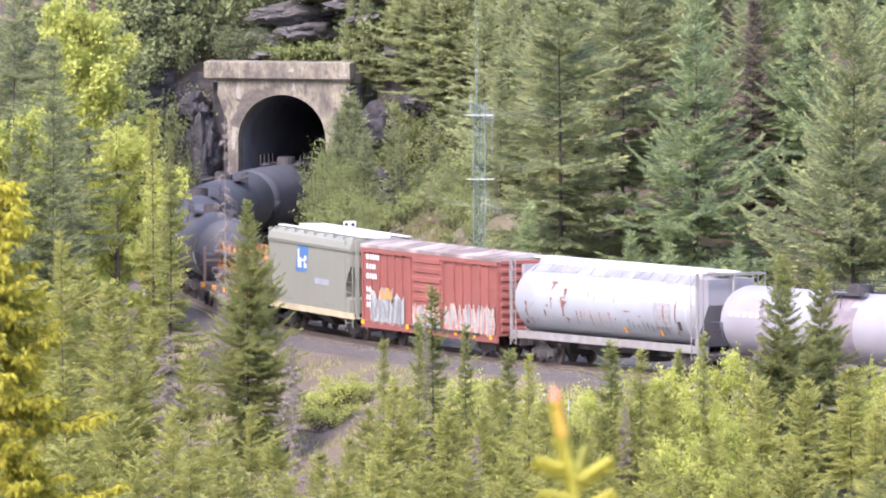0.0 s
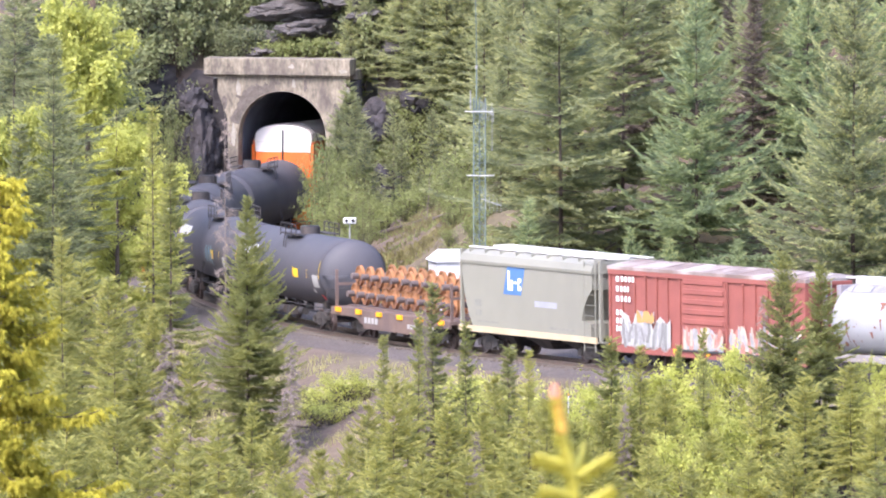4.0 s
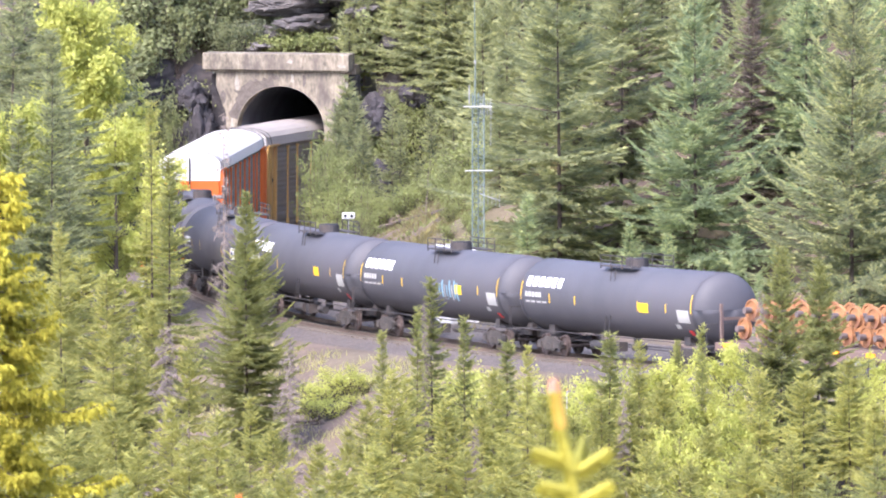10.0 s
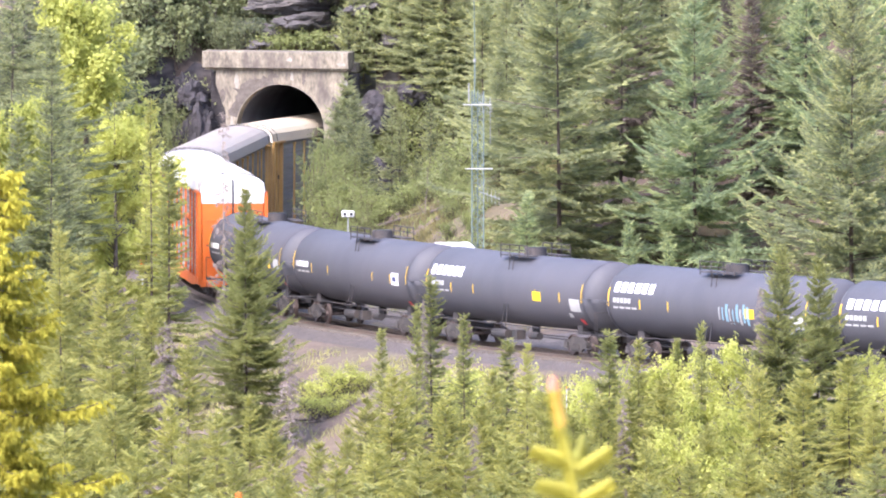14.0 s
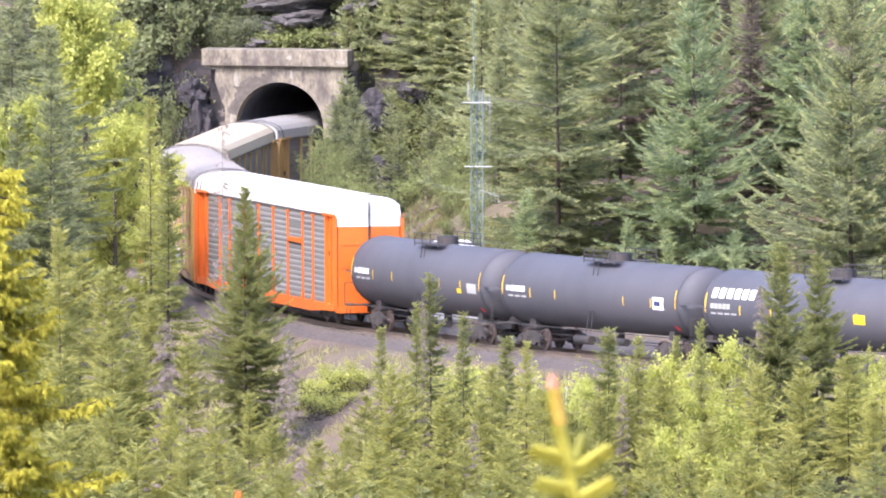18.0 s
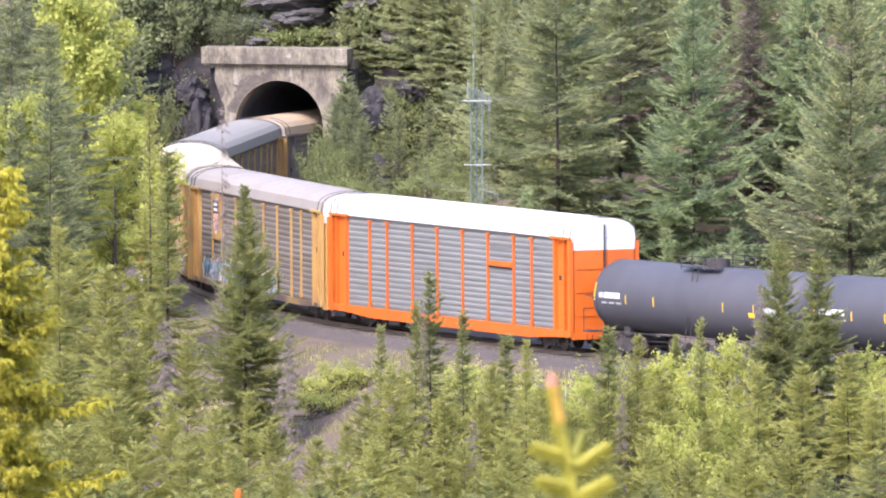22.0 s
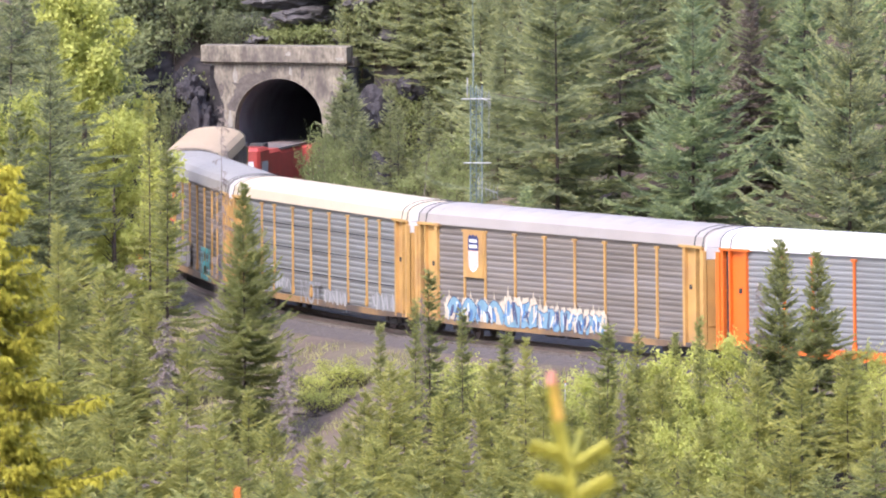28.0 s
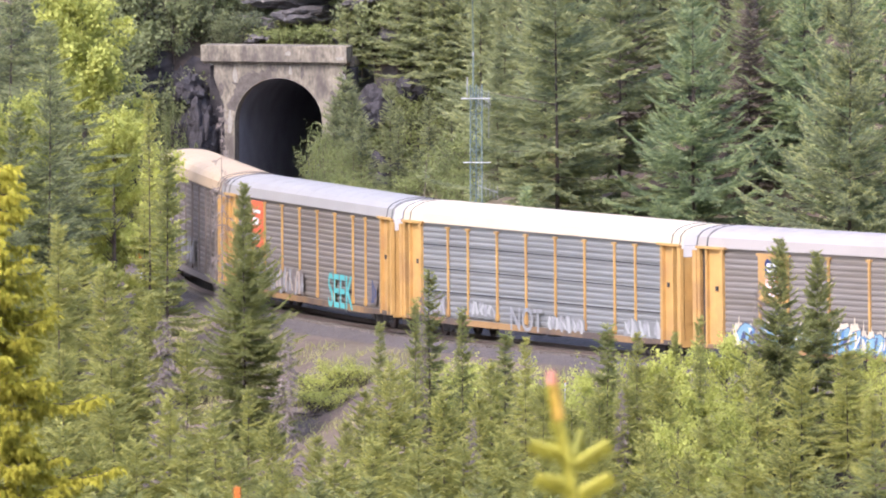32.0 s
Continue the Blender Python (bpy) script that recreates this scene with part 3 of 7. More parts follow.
def snag(seed, h, rad, label, n=60, twigs=26):
    """A dead conifer: grey trunk with broken limbs and a haze of bare twigs."""
    rng = np.random.default_rng(seed)
    t = thing("dead_spruce", label, "dead tree")
    part("trunk", trunk_mesh(h, 0.006 * h + 0.01, rng), M_GREYWOOD, t)
    bm = bmesh.new()
    P, D = [], []
    for k in range(n):
        z = h * rng.uniform(0.12, 0.99)
        a = rng.uniform(0, math.tau)
        ln = rad * (1 - z / h) ** 0.5 * rng.uniform(0.4, 1.1) + 0.12
        q = Vector((math.cos(a) * ln, math.sin(a) * ln, z - 0.3 * ln))
        bar(bm, (0, 0, z), q, 0.010, 3, 0.004)
        m = int(twigs * ln / rad) + 2
        w = rng.uniform(0.2, 1, m)
        P.append(np.array([0, 0, z])[None] * (1 - w[:, None]) + np.array(q)[None] * w[:, None])
        D.append(rng.normal(size=(m, 3)) + np.array([0, 0, -0.5]))
    P, D = np.concatenate(P), np.concatenate(D)
    v, f = cards(P, D, np.full(len(P), 0.22), np.full(len(P), 0.013), rng)
    tagged(part("limb_tangle", bm, M_GREYWOOD, t), kind="stuff")
    tagged(hang("twig_haze", fast_mesh("twigs", v, f), M_DEAD, t), kind="stuff")
    return t


def plant(src, rows, first=True):
    """Stands copies of a tree at x, y, with its height in metres and its turn in degrees."""
    h0 = src["height"]
    for k, (x, y, top, turn, wide) in enumerate(rows):
        g = float(land(x, y)) - 0.1
        s = (top - g) / h0 if top is not None else 1.0 + 0.2 * math.sin(7 * k)
        m = Matrix.Translation((x, y, g)) @ Matrix.Rotation(radians(turn), 4, "Z")
        ob = src if first and k == 0 else copy_thing(src, m)
        ob.matrix_basis = m @ Matrix.Diagonal((s * wide, s * wide, s, 1))


# ------------------------------------------------------------------ what stands where: x, y, height of the top, turn, breadth
TREE = spruce(11, 13, 3.2, M_DEEP, 3.4, 0.08, 0.42, 0.14, 0.8, 0.25, 0.2, label="full green spruce on the bank below the track", lift=0.85, gap=0.36)
TREE["height"] = 13
plant(TREE, [(-8.44, -82, 9.08, 318, 1.0)])
TREE = spruce(18, 10, 2.7, M_DEEP, 3.0, 0.10, 0.42, 0.13, 0.8, 0.26, 0.21, label="dense green spruce with a pointed crown", lift=0.7, gap=0.34)
TREE["height"] = 10
plant(TREE, [(13.57, -118, 9.26, 130, 1), (15.16, -114, 8.5, 183, 1.1), (9.44, -112, 5.05, 353, 0.8)])
TREE = spruce(12, 11, 2.5, M_SPRUCE, 1.6, 0.25, 0.4, 0.14, 0.85, 0.3, 0.2, label="green spruce with a pointed crown below the track")
TREE["height"] = 11
plant(TREE, [(-16.14, -88, 7.8, 333, 1.1), (7.86, -116, 5.34, 271, 1.0), (3.36, -110, 4.71, 14, 0.9), (-7.84, -118, 3.2, 238, 1), (-13.67, -105, 5.23, 127, 1.0)])
TREE = spruce(13, 9, 1.3, M_DEEP, 2.4, 0.1, 0.4, 0.125, 0.8, 0.3, 0.22, label="very slender dark spruce with a spindly top")
TREE["height"] = 9
plant(TREE, [(-0.56, -100, 6.78, 332, 1.2), (0.79, -104, 5.48, 26, 1.0), (-2.63, -96, 4.29, 80, 1.1), (-11.98, -66, 9.7, 57, 1.2), (6.64, -117, 5.76, 190, 1.4),
             (2.57, -107, 4.68, 240, 1.5), (10.34, -118, 6.17, 126, 0.8), (-1.14, -103, 5.78, 194, 0.8)])
TREE = spruce(14, 11, 2.5, M_SPRUCE, 1.8, 0.36, 0.4, 0.15, 0.85, 0.3, 0.21, label="yellow-green spruce in the woods below the track")
TREE["height"] = 11
plant(TREE, [(-15.48, -80, 6.3, 278, 1.2), (-14.16, -92, 6.41, 52, 1.1), (-17.31, -84, 5.85, 293, 1.3), (-12.76, -104, 4.22, 127, 1.2), (-17.74, -100, 3.92, 6, 1.3),
             (-10.64, -98, 4.01, 110, 0.9), (-12.41, -84, 4.65, 208, 1.0), (-15.4, -116, 4.65, 143, 1.1), (-13.19, -124, 3.67, 93, 1.1), (-10.96, -122, 3.51, 199, 0.9),
             (-9.1, -126, 3.14, 81, 1.0), (-2.14, -118, 4.35, 36, 1.0)])
TREE = spruce(15, 9, 2.1, M_SPRUCE, 1.7, 0.36, 0.4, 0.145, 0.85, 0.3, 0.21, label="young spruce in the woods below the track")
TREE["height"] = 9
plant(TREE, [(-6.89, -122, 2.38, 71, 0.9), (-5.07, -122, 1.7, 316, 0.9), (-3.93, -116, 1.79, 316, 0.7), (-3.19, -112, 2.74, 227, 0.9), (-1.59, -112, 3.66, 64, 0.8),
             (0.02, -120, 3.36, 67, 1.0), (1.5, -120, 3.13, 0, 1.0), (1.96, -116, 4.2, 2, 0.9), (3.99, -122, 3.74, 107, 1.0), (5.09, -126, 3.14, 110, 1.1),
             (6.23, -124, 3.67, 84, 1), (7.38, -122, 3.74, 85, 1.0), (8.72, -124, 4.35, 148, 1.1), (10.43, -130, 3.01, 160, 1.0), (12.52, -126, 4.95, 101, 0.9)])
plant(TREE, [(14.28, -128, 5.1, 276, 1.0), (16.21, -122, 5.1, 347, 1.2), (17.08, -128, 3.75, 320, 1.1)], False)
TREE = spruce(16, 11, 2.8, M_SPRUCE, 1.4, 0.52, 0.35, 0.15, 0.85, 0.3, 0.21, label="bushy young spruce in the woods below the track")
TREE["height"] = 11
plant(TREE, [(-16.75, -135, 3.4, 104, 1.2), (-14.91, -138, 3.42, 93, 1.1), (-13.58, -138, 2.97, 353, 1), (-12.07, -136, 2.59, 100, 1.1), (-10.07, -136, 2.82, 196, 1.1),
             (-8.27, -138, 2.53, 152, 1.0), (-6.3, -136, 1.92, 11, 1), (-4.3, -136, 2.15, 184, 1.1), (-2.76, -134, 2.66, 212, 1.1), (-0.98, -136, 2.37, 84, 1.1),
             (0.8, -136, 2.59, 74, 1), (2.36, -134, 2.88, 135, 1.1), (4.11, -138, 2.53, 33, 1.1), (6.1, -138, 2.53, 169, 1.1), (7.87, -138, 2.97, 154, 1.1)])
plant(TREE, [(9.61, -140, 2.47, 308, 1), (11.86, -138, 2.75, 300, 1.1), (13.62, -138, 3.2, 1, 1.1)], False)
TREE = spruce(17, 11, 2.9, M_DEEP, 1.3, 0.62, 0.35, 0.155, 0.85, 0.3, 0.21, label="bushy spruce at the foot of the bank")
TREE["height"] = 11
plant(TREE, [(-15.51, -150, 2.41, 305, 1.2), (-12.47, -150, 2.19, 347, 1.2), (-9.43, -150, 2.19, 173, 1.2), (-6.82, -150, 1.97, 33, 1.2), (-4.87, -150, 2.19, 158, 1.1),
             (-2.91, -150, 2.19, 181, 1.2), (-0.74, -150, 1.97, 156, 1.2), (1.65, -150, 2.19, 246, 1.2), (3.61, -150, 1.97, 356, 1.2), (5.78, -150, 1.97, 161, 1.2),
             (7.95, -150, 2.19, 94, 1.2), (10.56, -150, 1.97, 246, 1.2), (12.73, -150, 2.19, 241, 1.2), (14.73, -148, 2.46, 90, 1.2), (16.74, -146, 2.96, 29, 1.2)])
TREE = broadleaf(21, 6.5, 1.7, M_POPLAR, 7000, 0.095, 0.1, label="bright yellow-green poplar in fresh leaf")
TREE["height"] = 6.5
plant(TREE, [(11.51, -112, 5.39, 131, 1.0), (7.94, -113, 4.61, 11, 0.9), (9.66, -113, 4.94, 183, 1.0), (6.33, -113, 4.2, 206, 0.8), (12.3, -113, 5.12, 9, 1),
             (17.23, -113, 4.89, 281, 1), (10.39, -118, 4.12, 214, 0.9), (12.14, -122, 3.51, 187, 1.0), (9.37, -126, 3.14, 192, 0.8), (16.42, -118, 4.12, 296, 1.0),
             (17.73, -116, 4.2, 4, 0.9), (11.33, -130, 2.56, 231, 1.1), (4.73, -112, 2.74, 23, 0.6)])
TREE = broadleaf(22, 15, 2.7, M_POPLAR, 26000, 0.155, 0.12, label="tall poplar in fresh yellow-green leaf beside the track")
TREE["height"] = 15
plant(TREE, [(-16.3, -30, 18.03, 92, 0.95), (-14.9, -34, 11.3, 319, 1.0), (-19.2, -50, 13.8, 200, 0.9)])
TREE = broadleaf(23, 10, 1.3, M_POPLAR, 9000, 0.12, 0.3, label="slim poplar with fresh yellow-green leaves")
TREE["height"] = 10
plant(TREE, [(-12.5, -52, 10.25, 100, 0.8), (-13.14, -56, 7.38, 60, 1.0)])
TREE = spruce(24, 16, 3.0, M_SLOPE, 1.4, 0.4, 0.35, 0.19, label="tall dark spruce beside the track")
TREE["height"] = 16
plant(TREE, [(-17.9, -40, 13.7, 125, 1.6), (-19.87, -20, 15.2, 236, 1.2), (-17.23, -10, 15.47, 176, 1.1), (-18.62, -60, 10.86, 262, 1.2), (-21.17, -30, 11.6, 181, 1.1),
             (-16.75, -44, 10.39, 268, 0.9), (-15.97, 6, 13.84, 128, 1.1), (-20.19, 14, 14.51, 236, 1.2), (-18.97, 20, 14.75, 55, 1.2), (-20.92, 0, 12.02, 301, 1.1)])
TREE = spruce(49, 17, 2.7, M_SLOPE, 1.8, 0.03, 0.35, 0.19, label="dark spruce among the poplars", lift=0.7)
TREE["height"] = 17
plant(TREE, [(-18.56, -72, 8.9, 188, 1.1), (-17.2, -60, 14.7, 151, 1.0)])
TREE = spruce(25, 14, 1.3, M_SPRUCE, 0.8, 0.25, 0.45, 0.2, label="half-bare slender spruce with a pale trunk")
TREE["height"] = 14
plant(TREE, [(-12.87, -58, 11.6, 18, 1.0), (-16.62, -72, 7.21, 221, 1.0)])
TREE = spruce(31, 13, 4.0, M_DARK, 2.0, 0.02, 0.36, 0.19, 0.8, 0.20, 0.22, label="large blue-green spruce on the hill inside the curve", lift=0.9, gap=0.62)
TREE["height"] = 13
plant(TREE, [(11.2, -40, 16.2, 46, 1.1), (16.33, -34, 16.8, 106, 1.1), (19.81, -44, 18.72, 174, 1.1), (14.61, -24, 18.6, 262, 1.2)])
TREE = spruce(55, 13, 4.2, M_BROAD, 2.0, 0.02, 0.32, 0.19, 0.6, 0.30, 0.23, label="broad olive-green fir with clumped drooping boughs", lift=0.35, gap=0.78)
TREE["height"] = 13
plant(TREE, [(5.11, -38, 17.41, 312, 1.15), (8.0, -33, 16.6, 75, 1.1), (4.65, -30, 14.69, 174, 0.9), (9.0, -22, 18.6, 359, 1.2), (6.2, -18, 18.99, 90, 1.3)])
TREE = spruce(32, 15, 4.5, M_FIR, 2.0, 0.02, 0.10, 0.19, 0.65, 0.24, 0.22, label="olive-green hemlock with boughs that sweep upward", lift=1.0, gap=0.62)
TREE["height"] = 15
plant(TREE, [(18.0, -52, 16.87, 185, 1.1), (14.3, -29, 17.6, 141, 1.2), (18.6, -22, 20.5, 40, 1.4)])
TREE = spruce(58, 8, 2.8, M_FIR, 2.0, 0.02, 0.15, 0.19, 0.7, 0.24, 0.22, label="olive-green fir high on the hill", lift=0.7, gap=0.55)
TREE["height"] = 8
plant(TREE, [(17.72, 0, 18.6, 279, 1.1), (10.16, -6, 18.1, 47, 1.1), (19.46, -8, 19.5, 159, 1.1), (3.69, 10, 15.4, 351, 1.0), (13.19, -12, 18.7, 162, 1.2), (16.22, -12, 19.69, 156, 1.2),
             (11.6, -14, 17.8, 20, 1.2), (7.6, -8, 17.4, 60, 1.2), (14.8, -4, 19.0, 110, 1.2), (4.6, -8, 15.8, 220, 1.0), (2.9, -2, 13.6, 75, 0.9)])
TREE = spruce(56, 12, 2.2, M_RUSTY, 1.4, 0.05, 0.3, 0.2, 0.7, 0.3, 0.2, label="dying spruce with dull brown needles on the hill", lift=0.3)
TREE["height"] = 12
plant(TREE, [(13.9, -33, 15.2, 200, 1.1), (12.9, -27, 15.4, 20, 1.0), (8.4, -24, 16.0, 120, 1.0)])
TREE = spruce(33, 6, 1.5, M_DARK, 1.9, 0.04, 0.35, 0.17, label="mid-sized spruce on the hill inside the curve")
TREE["height"] = 6
plant(TREE, [(12.82, -56, 5.64, 76, 0.9), (3.68, -44, 6.6, 352, 1.1), (8.21, -46, 5.47, 158, 1.0),
             (13.7, -62, 4.31, 247, 0.8), (9.91, -50, 5.23, 82, 0.9)])
TREE = spruce(34, 9, 2.2, M_FIR, 1.5, 0.04, 0.3, 0.2, label="olive-green spruce on the slope beside the tunnel")
TREE["height"] = 9
plant(TREE, [(1.77, 2, 13.51, 41, 1.1), (2.5, -18, 10.91, 307, 1.0), (-4.03, 40, 13.6, 273, 0.9), (-4.64, 44, 16.2, 207, 0.9)])
TREE = spruce(44, 7, 1.8, M_FIR, 1.9, 0.05, 0.25, 0.17, label="dull green spruce on the slope beside the tunnel")
TREE["height"] = 7
plant(TREE, [(-2.21, 37.2, None, 16, 1), (-1.09, 36.2, None, 121, 1), (0.03, 35.4, None, 304, 1), (1.14, 34.8, None, 176, 1.1), (-3.19, 39.2, None, 128, 1),
             (1.84, 35.0, None, 233, 1.1), (-4.02, 37.8, None, 333, 0.8), (-4.72, 37.8, None, 215, 0.7), (-1.51, 37.8, None, 74, 1), (-0.39, 36.0, None, 28, 1.1),
             (0.72, 35.4, None, 326, 1)])
TREE = spruce(45, 5.5, 1.4, M_SLOPE, 1.8, 0.03, 0.3, 0.13, label="small dark spruce on the scree slope")
TREE["height"] = 5.5
plant(TREE, [(-0.66, 22, 6.69, 16, 1), (0.44, 18, 7.48, 252, 1.1), (-2.18, 26, 5.9, 171, 0.8), (-1.33, 16, 4.59, 106, 0.8), (-2.6, 30, 6.77, 66, 0.8)])
TREE = broadleaf(46, 1.5, 1.0, M_BUSH, 1100, 0.11, 0.02, "leafy bush on the scree slope", "bush", 5, "bush")
TREE["height"] = 1.5
plant(TREE, [(-4.02, 36.6, None, 288, 1.2), (-3.46, 36.4, None, 67, 1.3), (-2.62, 36.2, None, 322, 1.0), (-2.34, 35.8, None, 211, 1.2), (-1.78, 35.6, None, 54, 1.2),
             (-1.09, 34.8, None, 86, 1.1), (-4.58, 37.0, None, 222, 1.1), (-3.74, 37.0, None, 190, 0.9), (-0.11, 34.8, None, 76, 1.1), (-0.67, 34.8, None, 30, 0.8),
             (0.45, 34.4, None, 215, 1.2), (1.0, 34.6, None, 150, 1.2), (0.17, 35.0, None, 72, 1), (-1.37, 35.8, None, 232, 1.1), (-1.92, 36.0, None, 317, 1.2)])
plant(TREE, [(-2.62, 36.6, None, 86, 0.9), (0.86, 35.0, None, 267, 1), (1.48, -6.8, None, 232, 1.2), (-0.39, 36.0, None, 249, 1), (-1.79, 36.8, None, 352, 0.8),
             (-1.73, 8.6, None, 162, 0.8), (-0.64, -2.6, None, 245, 0.9), (0.42, -8.0, None, 140, 1), (-2.62, 35.6, None, 149, 0.9), (-1.23, 34.8, None, 240, 1),
             (-0.11, 0.8, None, 206, 0.9), (0.82, -5.4, None, 75, 1), (-2.2, 35.6, None, 57, 1)], False)
TREE = broadleaf(59, 0.9, 0.7, M_BUSH, 800, 0.08, 0.02, "small green shrub on the brown slope", "bush", 5, "bush")
TREE["height"] = 0.9
plant(TREE, [(-2.0, 1.5, None, 20, 1), (-0.2, 0.5, None, 120, 1.1), (0.9, -7.5, None, 210, 0.9), (1.2, -3.0, None, 75, 1), (-3.1, 4.0, None, 300, 1.2), (-1.2, 6.0, None, 10, 1.1), (0.2, -9.5, None, 160, 0.8), (2.0, -13.0, None, 90, 1)])
shrubs = random.Random(63)
for k in range(26):
    plant(TREE, [(shrubs.uniform(0.0, 3.2), shrubs.uniform(-27.0, -12.0), None, shrubs.uniform(0, 360), shrubs.uniform(0.5, 1.1))], False)
TREE = broadleaf(52, 1.0, 0.8, M_BUSH, 900, 0.09, 0.02, "low bush beside the fallen log", "bush", 5, "bush")
TREE["height"] = 1.0
plant(TREE, [(-1.71, 2, 3.6, 45, 1.2), (0.03, -5, 4.6, 251, 1.2), (-0.77, -1, 4.18, 139, 1.1), (0.7, -10, 5.0, 92, 0.9), (-2.9, 2, 3.1, 173, 1)])
TREE = broadleaf(53, 0.9, 0.9, M_POPLAR, 800, 0.08, 0.0, "low green shrub on the bank below the track", "bush", 6, "bush")
TREE["height"] = 0.9
plant(TREE, [(-5.92, -73.4, None, 263, 1), (-5.3, -75.6, None, 280, 1), (-4.7, -74.8, None, 257, 0.9), (-4.09, -75.2, None, 184, 0.9), (-5.53, -77.6, None, 32, 1),
             (-4.79, -78.8, None, 182, 1), (-6.27, -75.2, None, 355, 1), (-4.2, -78.0, None, 300, 0.8), (-3.48, -75.6, None, 339, 0.9)])
TREE = broadleaf(47, 1.2, 0.8, M_SHADE, 1200, 0.10, 0.02, "dark bush on the scree slope", "bush", 5, "bush")
TREE["height"] = 1.2
plant(TREE, [(-1.65, 35.8, None, 17, 1.1), (-1.23, 35.6, None, 156, 1.0), (-2.34, 36.6, None, 186, 1), (-3.18, 36.6, None, 286, 1.2), (-3.88, 37.2, None, 342, 1),
             (-0.67, 35.6, None, 143, 1.1), (0.45, 34.2, None, 248, 0.9), (-2.91, 37.6, None, 135, 1), (-1.37, 34.8, None, 353, 1), (-0.24, -4.6, None, 150, 0.9),
             (-2.34, 35.6, None, 174, 0.8), (0.56, -6.0, None, 332, 0.9)])
TREE = spruce(35, 7, 1.7, M_SLOPE, 1.8, 0.02, 0.3, 0.14, label="small dark spruce beside the tunnel mouth")
TREE["height"] = 7
plant(TREE, [(-4.73, 24, 7.95, 91, 1.2), (-4.34, 18, 7.48, 297, 1.0), (-5.25, 20, 6.81, 5, 0.9), (-3.9, 12, 6.47, 242, 0.9), (-4.18, 14, 5.81, 140, 1.0)])
TREE = broadleaf(36, 5, 1.7, M_BUSH, 4200, 0.10, 0.05, "leafy green bush on the slope beside the track", "bush", 5, "bush")
TREE["height"] = 5
plant(TREE, [(-6.26, 8, 5.21, 256, 0.5), (-5.41, -6, 4.12, 331, 0.9), (-4.91, 0, 4.53, 344, 1.2), (-3.56, -4, 4.31, 182, 1.0), (-3.78, -14, 4.12, 178, 1.0),
             (-5.49, 14, 4.99, 140, 0.65), (-4.8, -18, 3.59, 329, 1.1), (-5.39, 0, 4.53, 176, 0.8), (-4.31, 12, 4.79, 209, 0.8), (-5.57, 18, 5.43, 179, 0.5)])
for q_, d_, top_, turn_, wide_ in ((-4.7, -1.5, 4.4, 40, 0.55), (-6.1, -2.3, 5.2, 150, 0.6), (-7.9, -3.1, 4.6, 260, 0.6), (-5.4, -1.0, 6.4, 310, 0.4), (-9.4, -3.8, 4.2, 80, 0.6)):
    plant(TREE, [(*portal_spot(q_, d_), PZ + top_, turn_, wide_)], False)
TREE = broadleaf(37, 2.6, 1.5, M_SHADE, 1500, 0.17, 0.02, "dark green bush on the rock beside the tunnel", "bush", 5, "bush")
TREE["height"] = 2.6
plant(TREE, [(-13.25, 37.8, None, 88, 1), (-15.2, 37.2, None, 352, 1.2), (-12.14, 38.2, None, 230, 0.8), (-14.11, 39.4, None, 186, 1.3), (-12.46, 41.2, None, 171, 1.2),
             (-15.46, 36.0, None, 265, 1.1), (-10.78, 41.6, None, 72, 1.1), (-14.37, 37.8, None, 271, 1), (-16.32, 37.6, None, 85, 1.3), (-13.26, 38.6, None, 101, 0.8),
             (-11.61, 40.8, None, 185, 0.9), (-15.2, 37.8, None, 244, 1.2), (-13.8, 37.2, None, 144, 0.9), (-16.02, 36.2, None, 354, 1.1), (-12.19, 42.4, None, 40, 1.3)])
plant(TREE, [(-13.58, 41.2, None, 343, 1.3)], False)
TREE = broadleaf(42, 2.6, 1.6, M_SHADE, 1400, 0.18, 0.02, "dark green bush on the hill over the tunnel", "bush", 5, "bush")
TREE["height"] = 2.6
plant(TREE, [(-14.96, 39.8, None, 213, 1.3), (-16.34, 38.8, None, 87, 1.3), (-10.23, 42.4, None, 315, 1.1), (-9.96, 43.8, None, 297, 1.3), (-11.37, 43.6, None, 264, 1.3),
             (-12.76, 43.0, None, 340, 1.3), (-8.55, 43.2, None, 215, 1.2), (-6.86, 43.4, None, 154, 1.2), (-14.15, 41.6, None, 319, 1.3), (-5.17, 43.2, None, 283, 1.2),
             (-15.53, 40.6, None, 326, 1.3), (-3.48, 40.2, None, 138, 1.0), (-4.03, 38.8, None, 14, 0.9), (-3.19, 37.8, None, 100, 1.0), (-2.35, 38.8, None, 81, 1.2)])
plant(TREE, [(-9.94, 42.0, None, 300, 0.9), (-8.82, 42.2, None, 225, 1), (-7.7, 42.0, None, 319, 0.8), (-6.29, 42.2, None, 332, 1), (-4.89, 41.8, None, 92, 0.9),
             (-11.07, 42.2, None, 112, 1)], False)
TREE = broadleaf(39, 0.9, 0.9, M_BUSH, 1200, 0.09, 0.0, "low bright green bush above the tunnel parapet", "bush", 5, "bush")
TREE["height"] = 0.9
plant(TREE, [(-8.09, 39.2, 8.75, 351, 1.2), (-7.39, 39.2, 8.83, 92, 1.3), (-6.61, 39.2, 8.75, 323, 1.2), (-5.85, 39.2, 8.86, 21, 1.3), (-5.09, 39.2, 8.75, 241, 1.1),
             (-8.79, 39.2, 8.58, 115, 0.9), (-4.45, 39.2, 8.8, 84, 1)])
TREE = broadleaf(50, 1.6, 1.2, M_SLOPE, 1600, 0.11, 0.0, "dull green bush on the ledges over the tunnel", "bush", 5, "bush")
TREE["height"] = 1.6
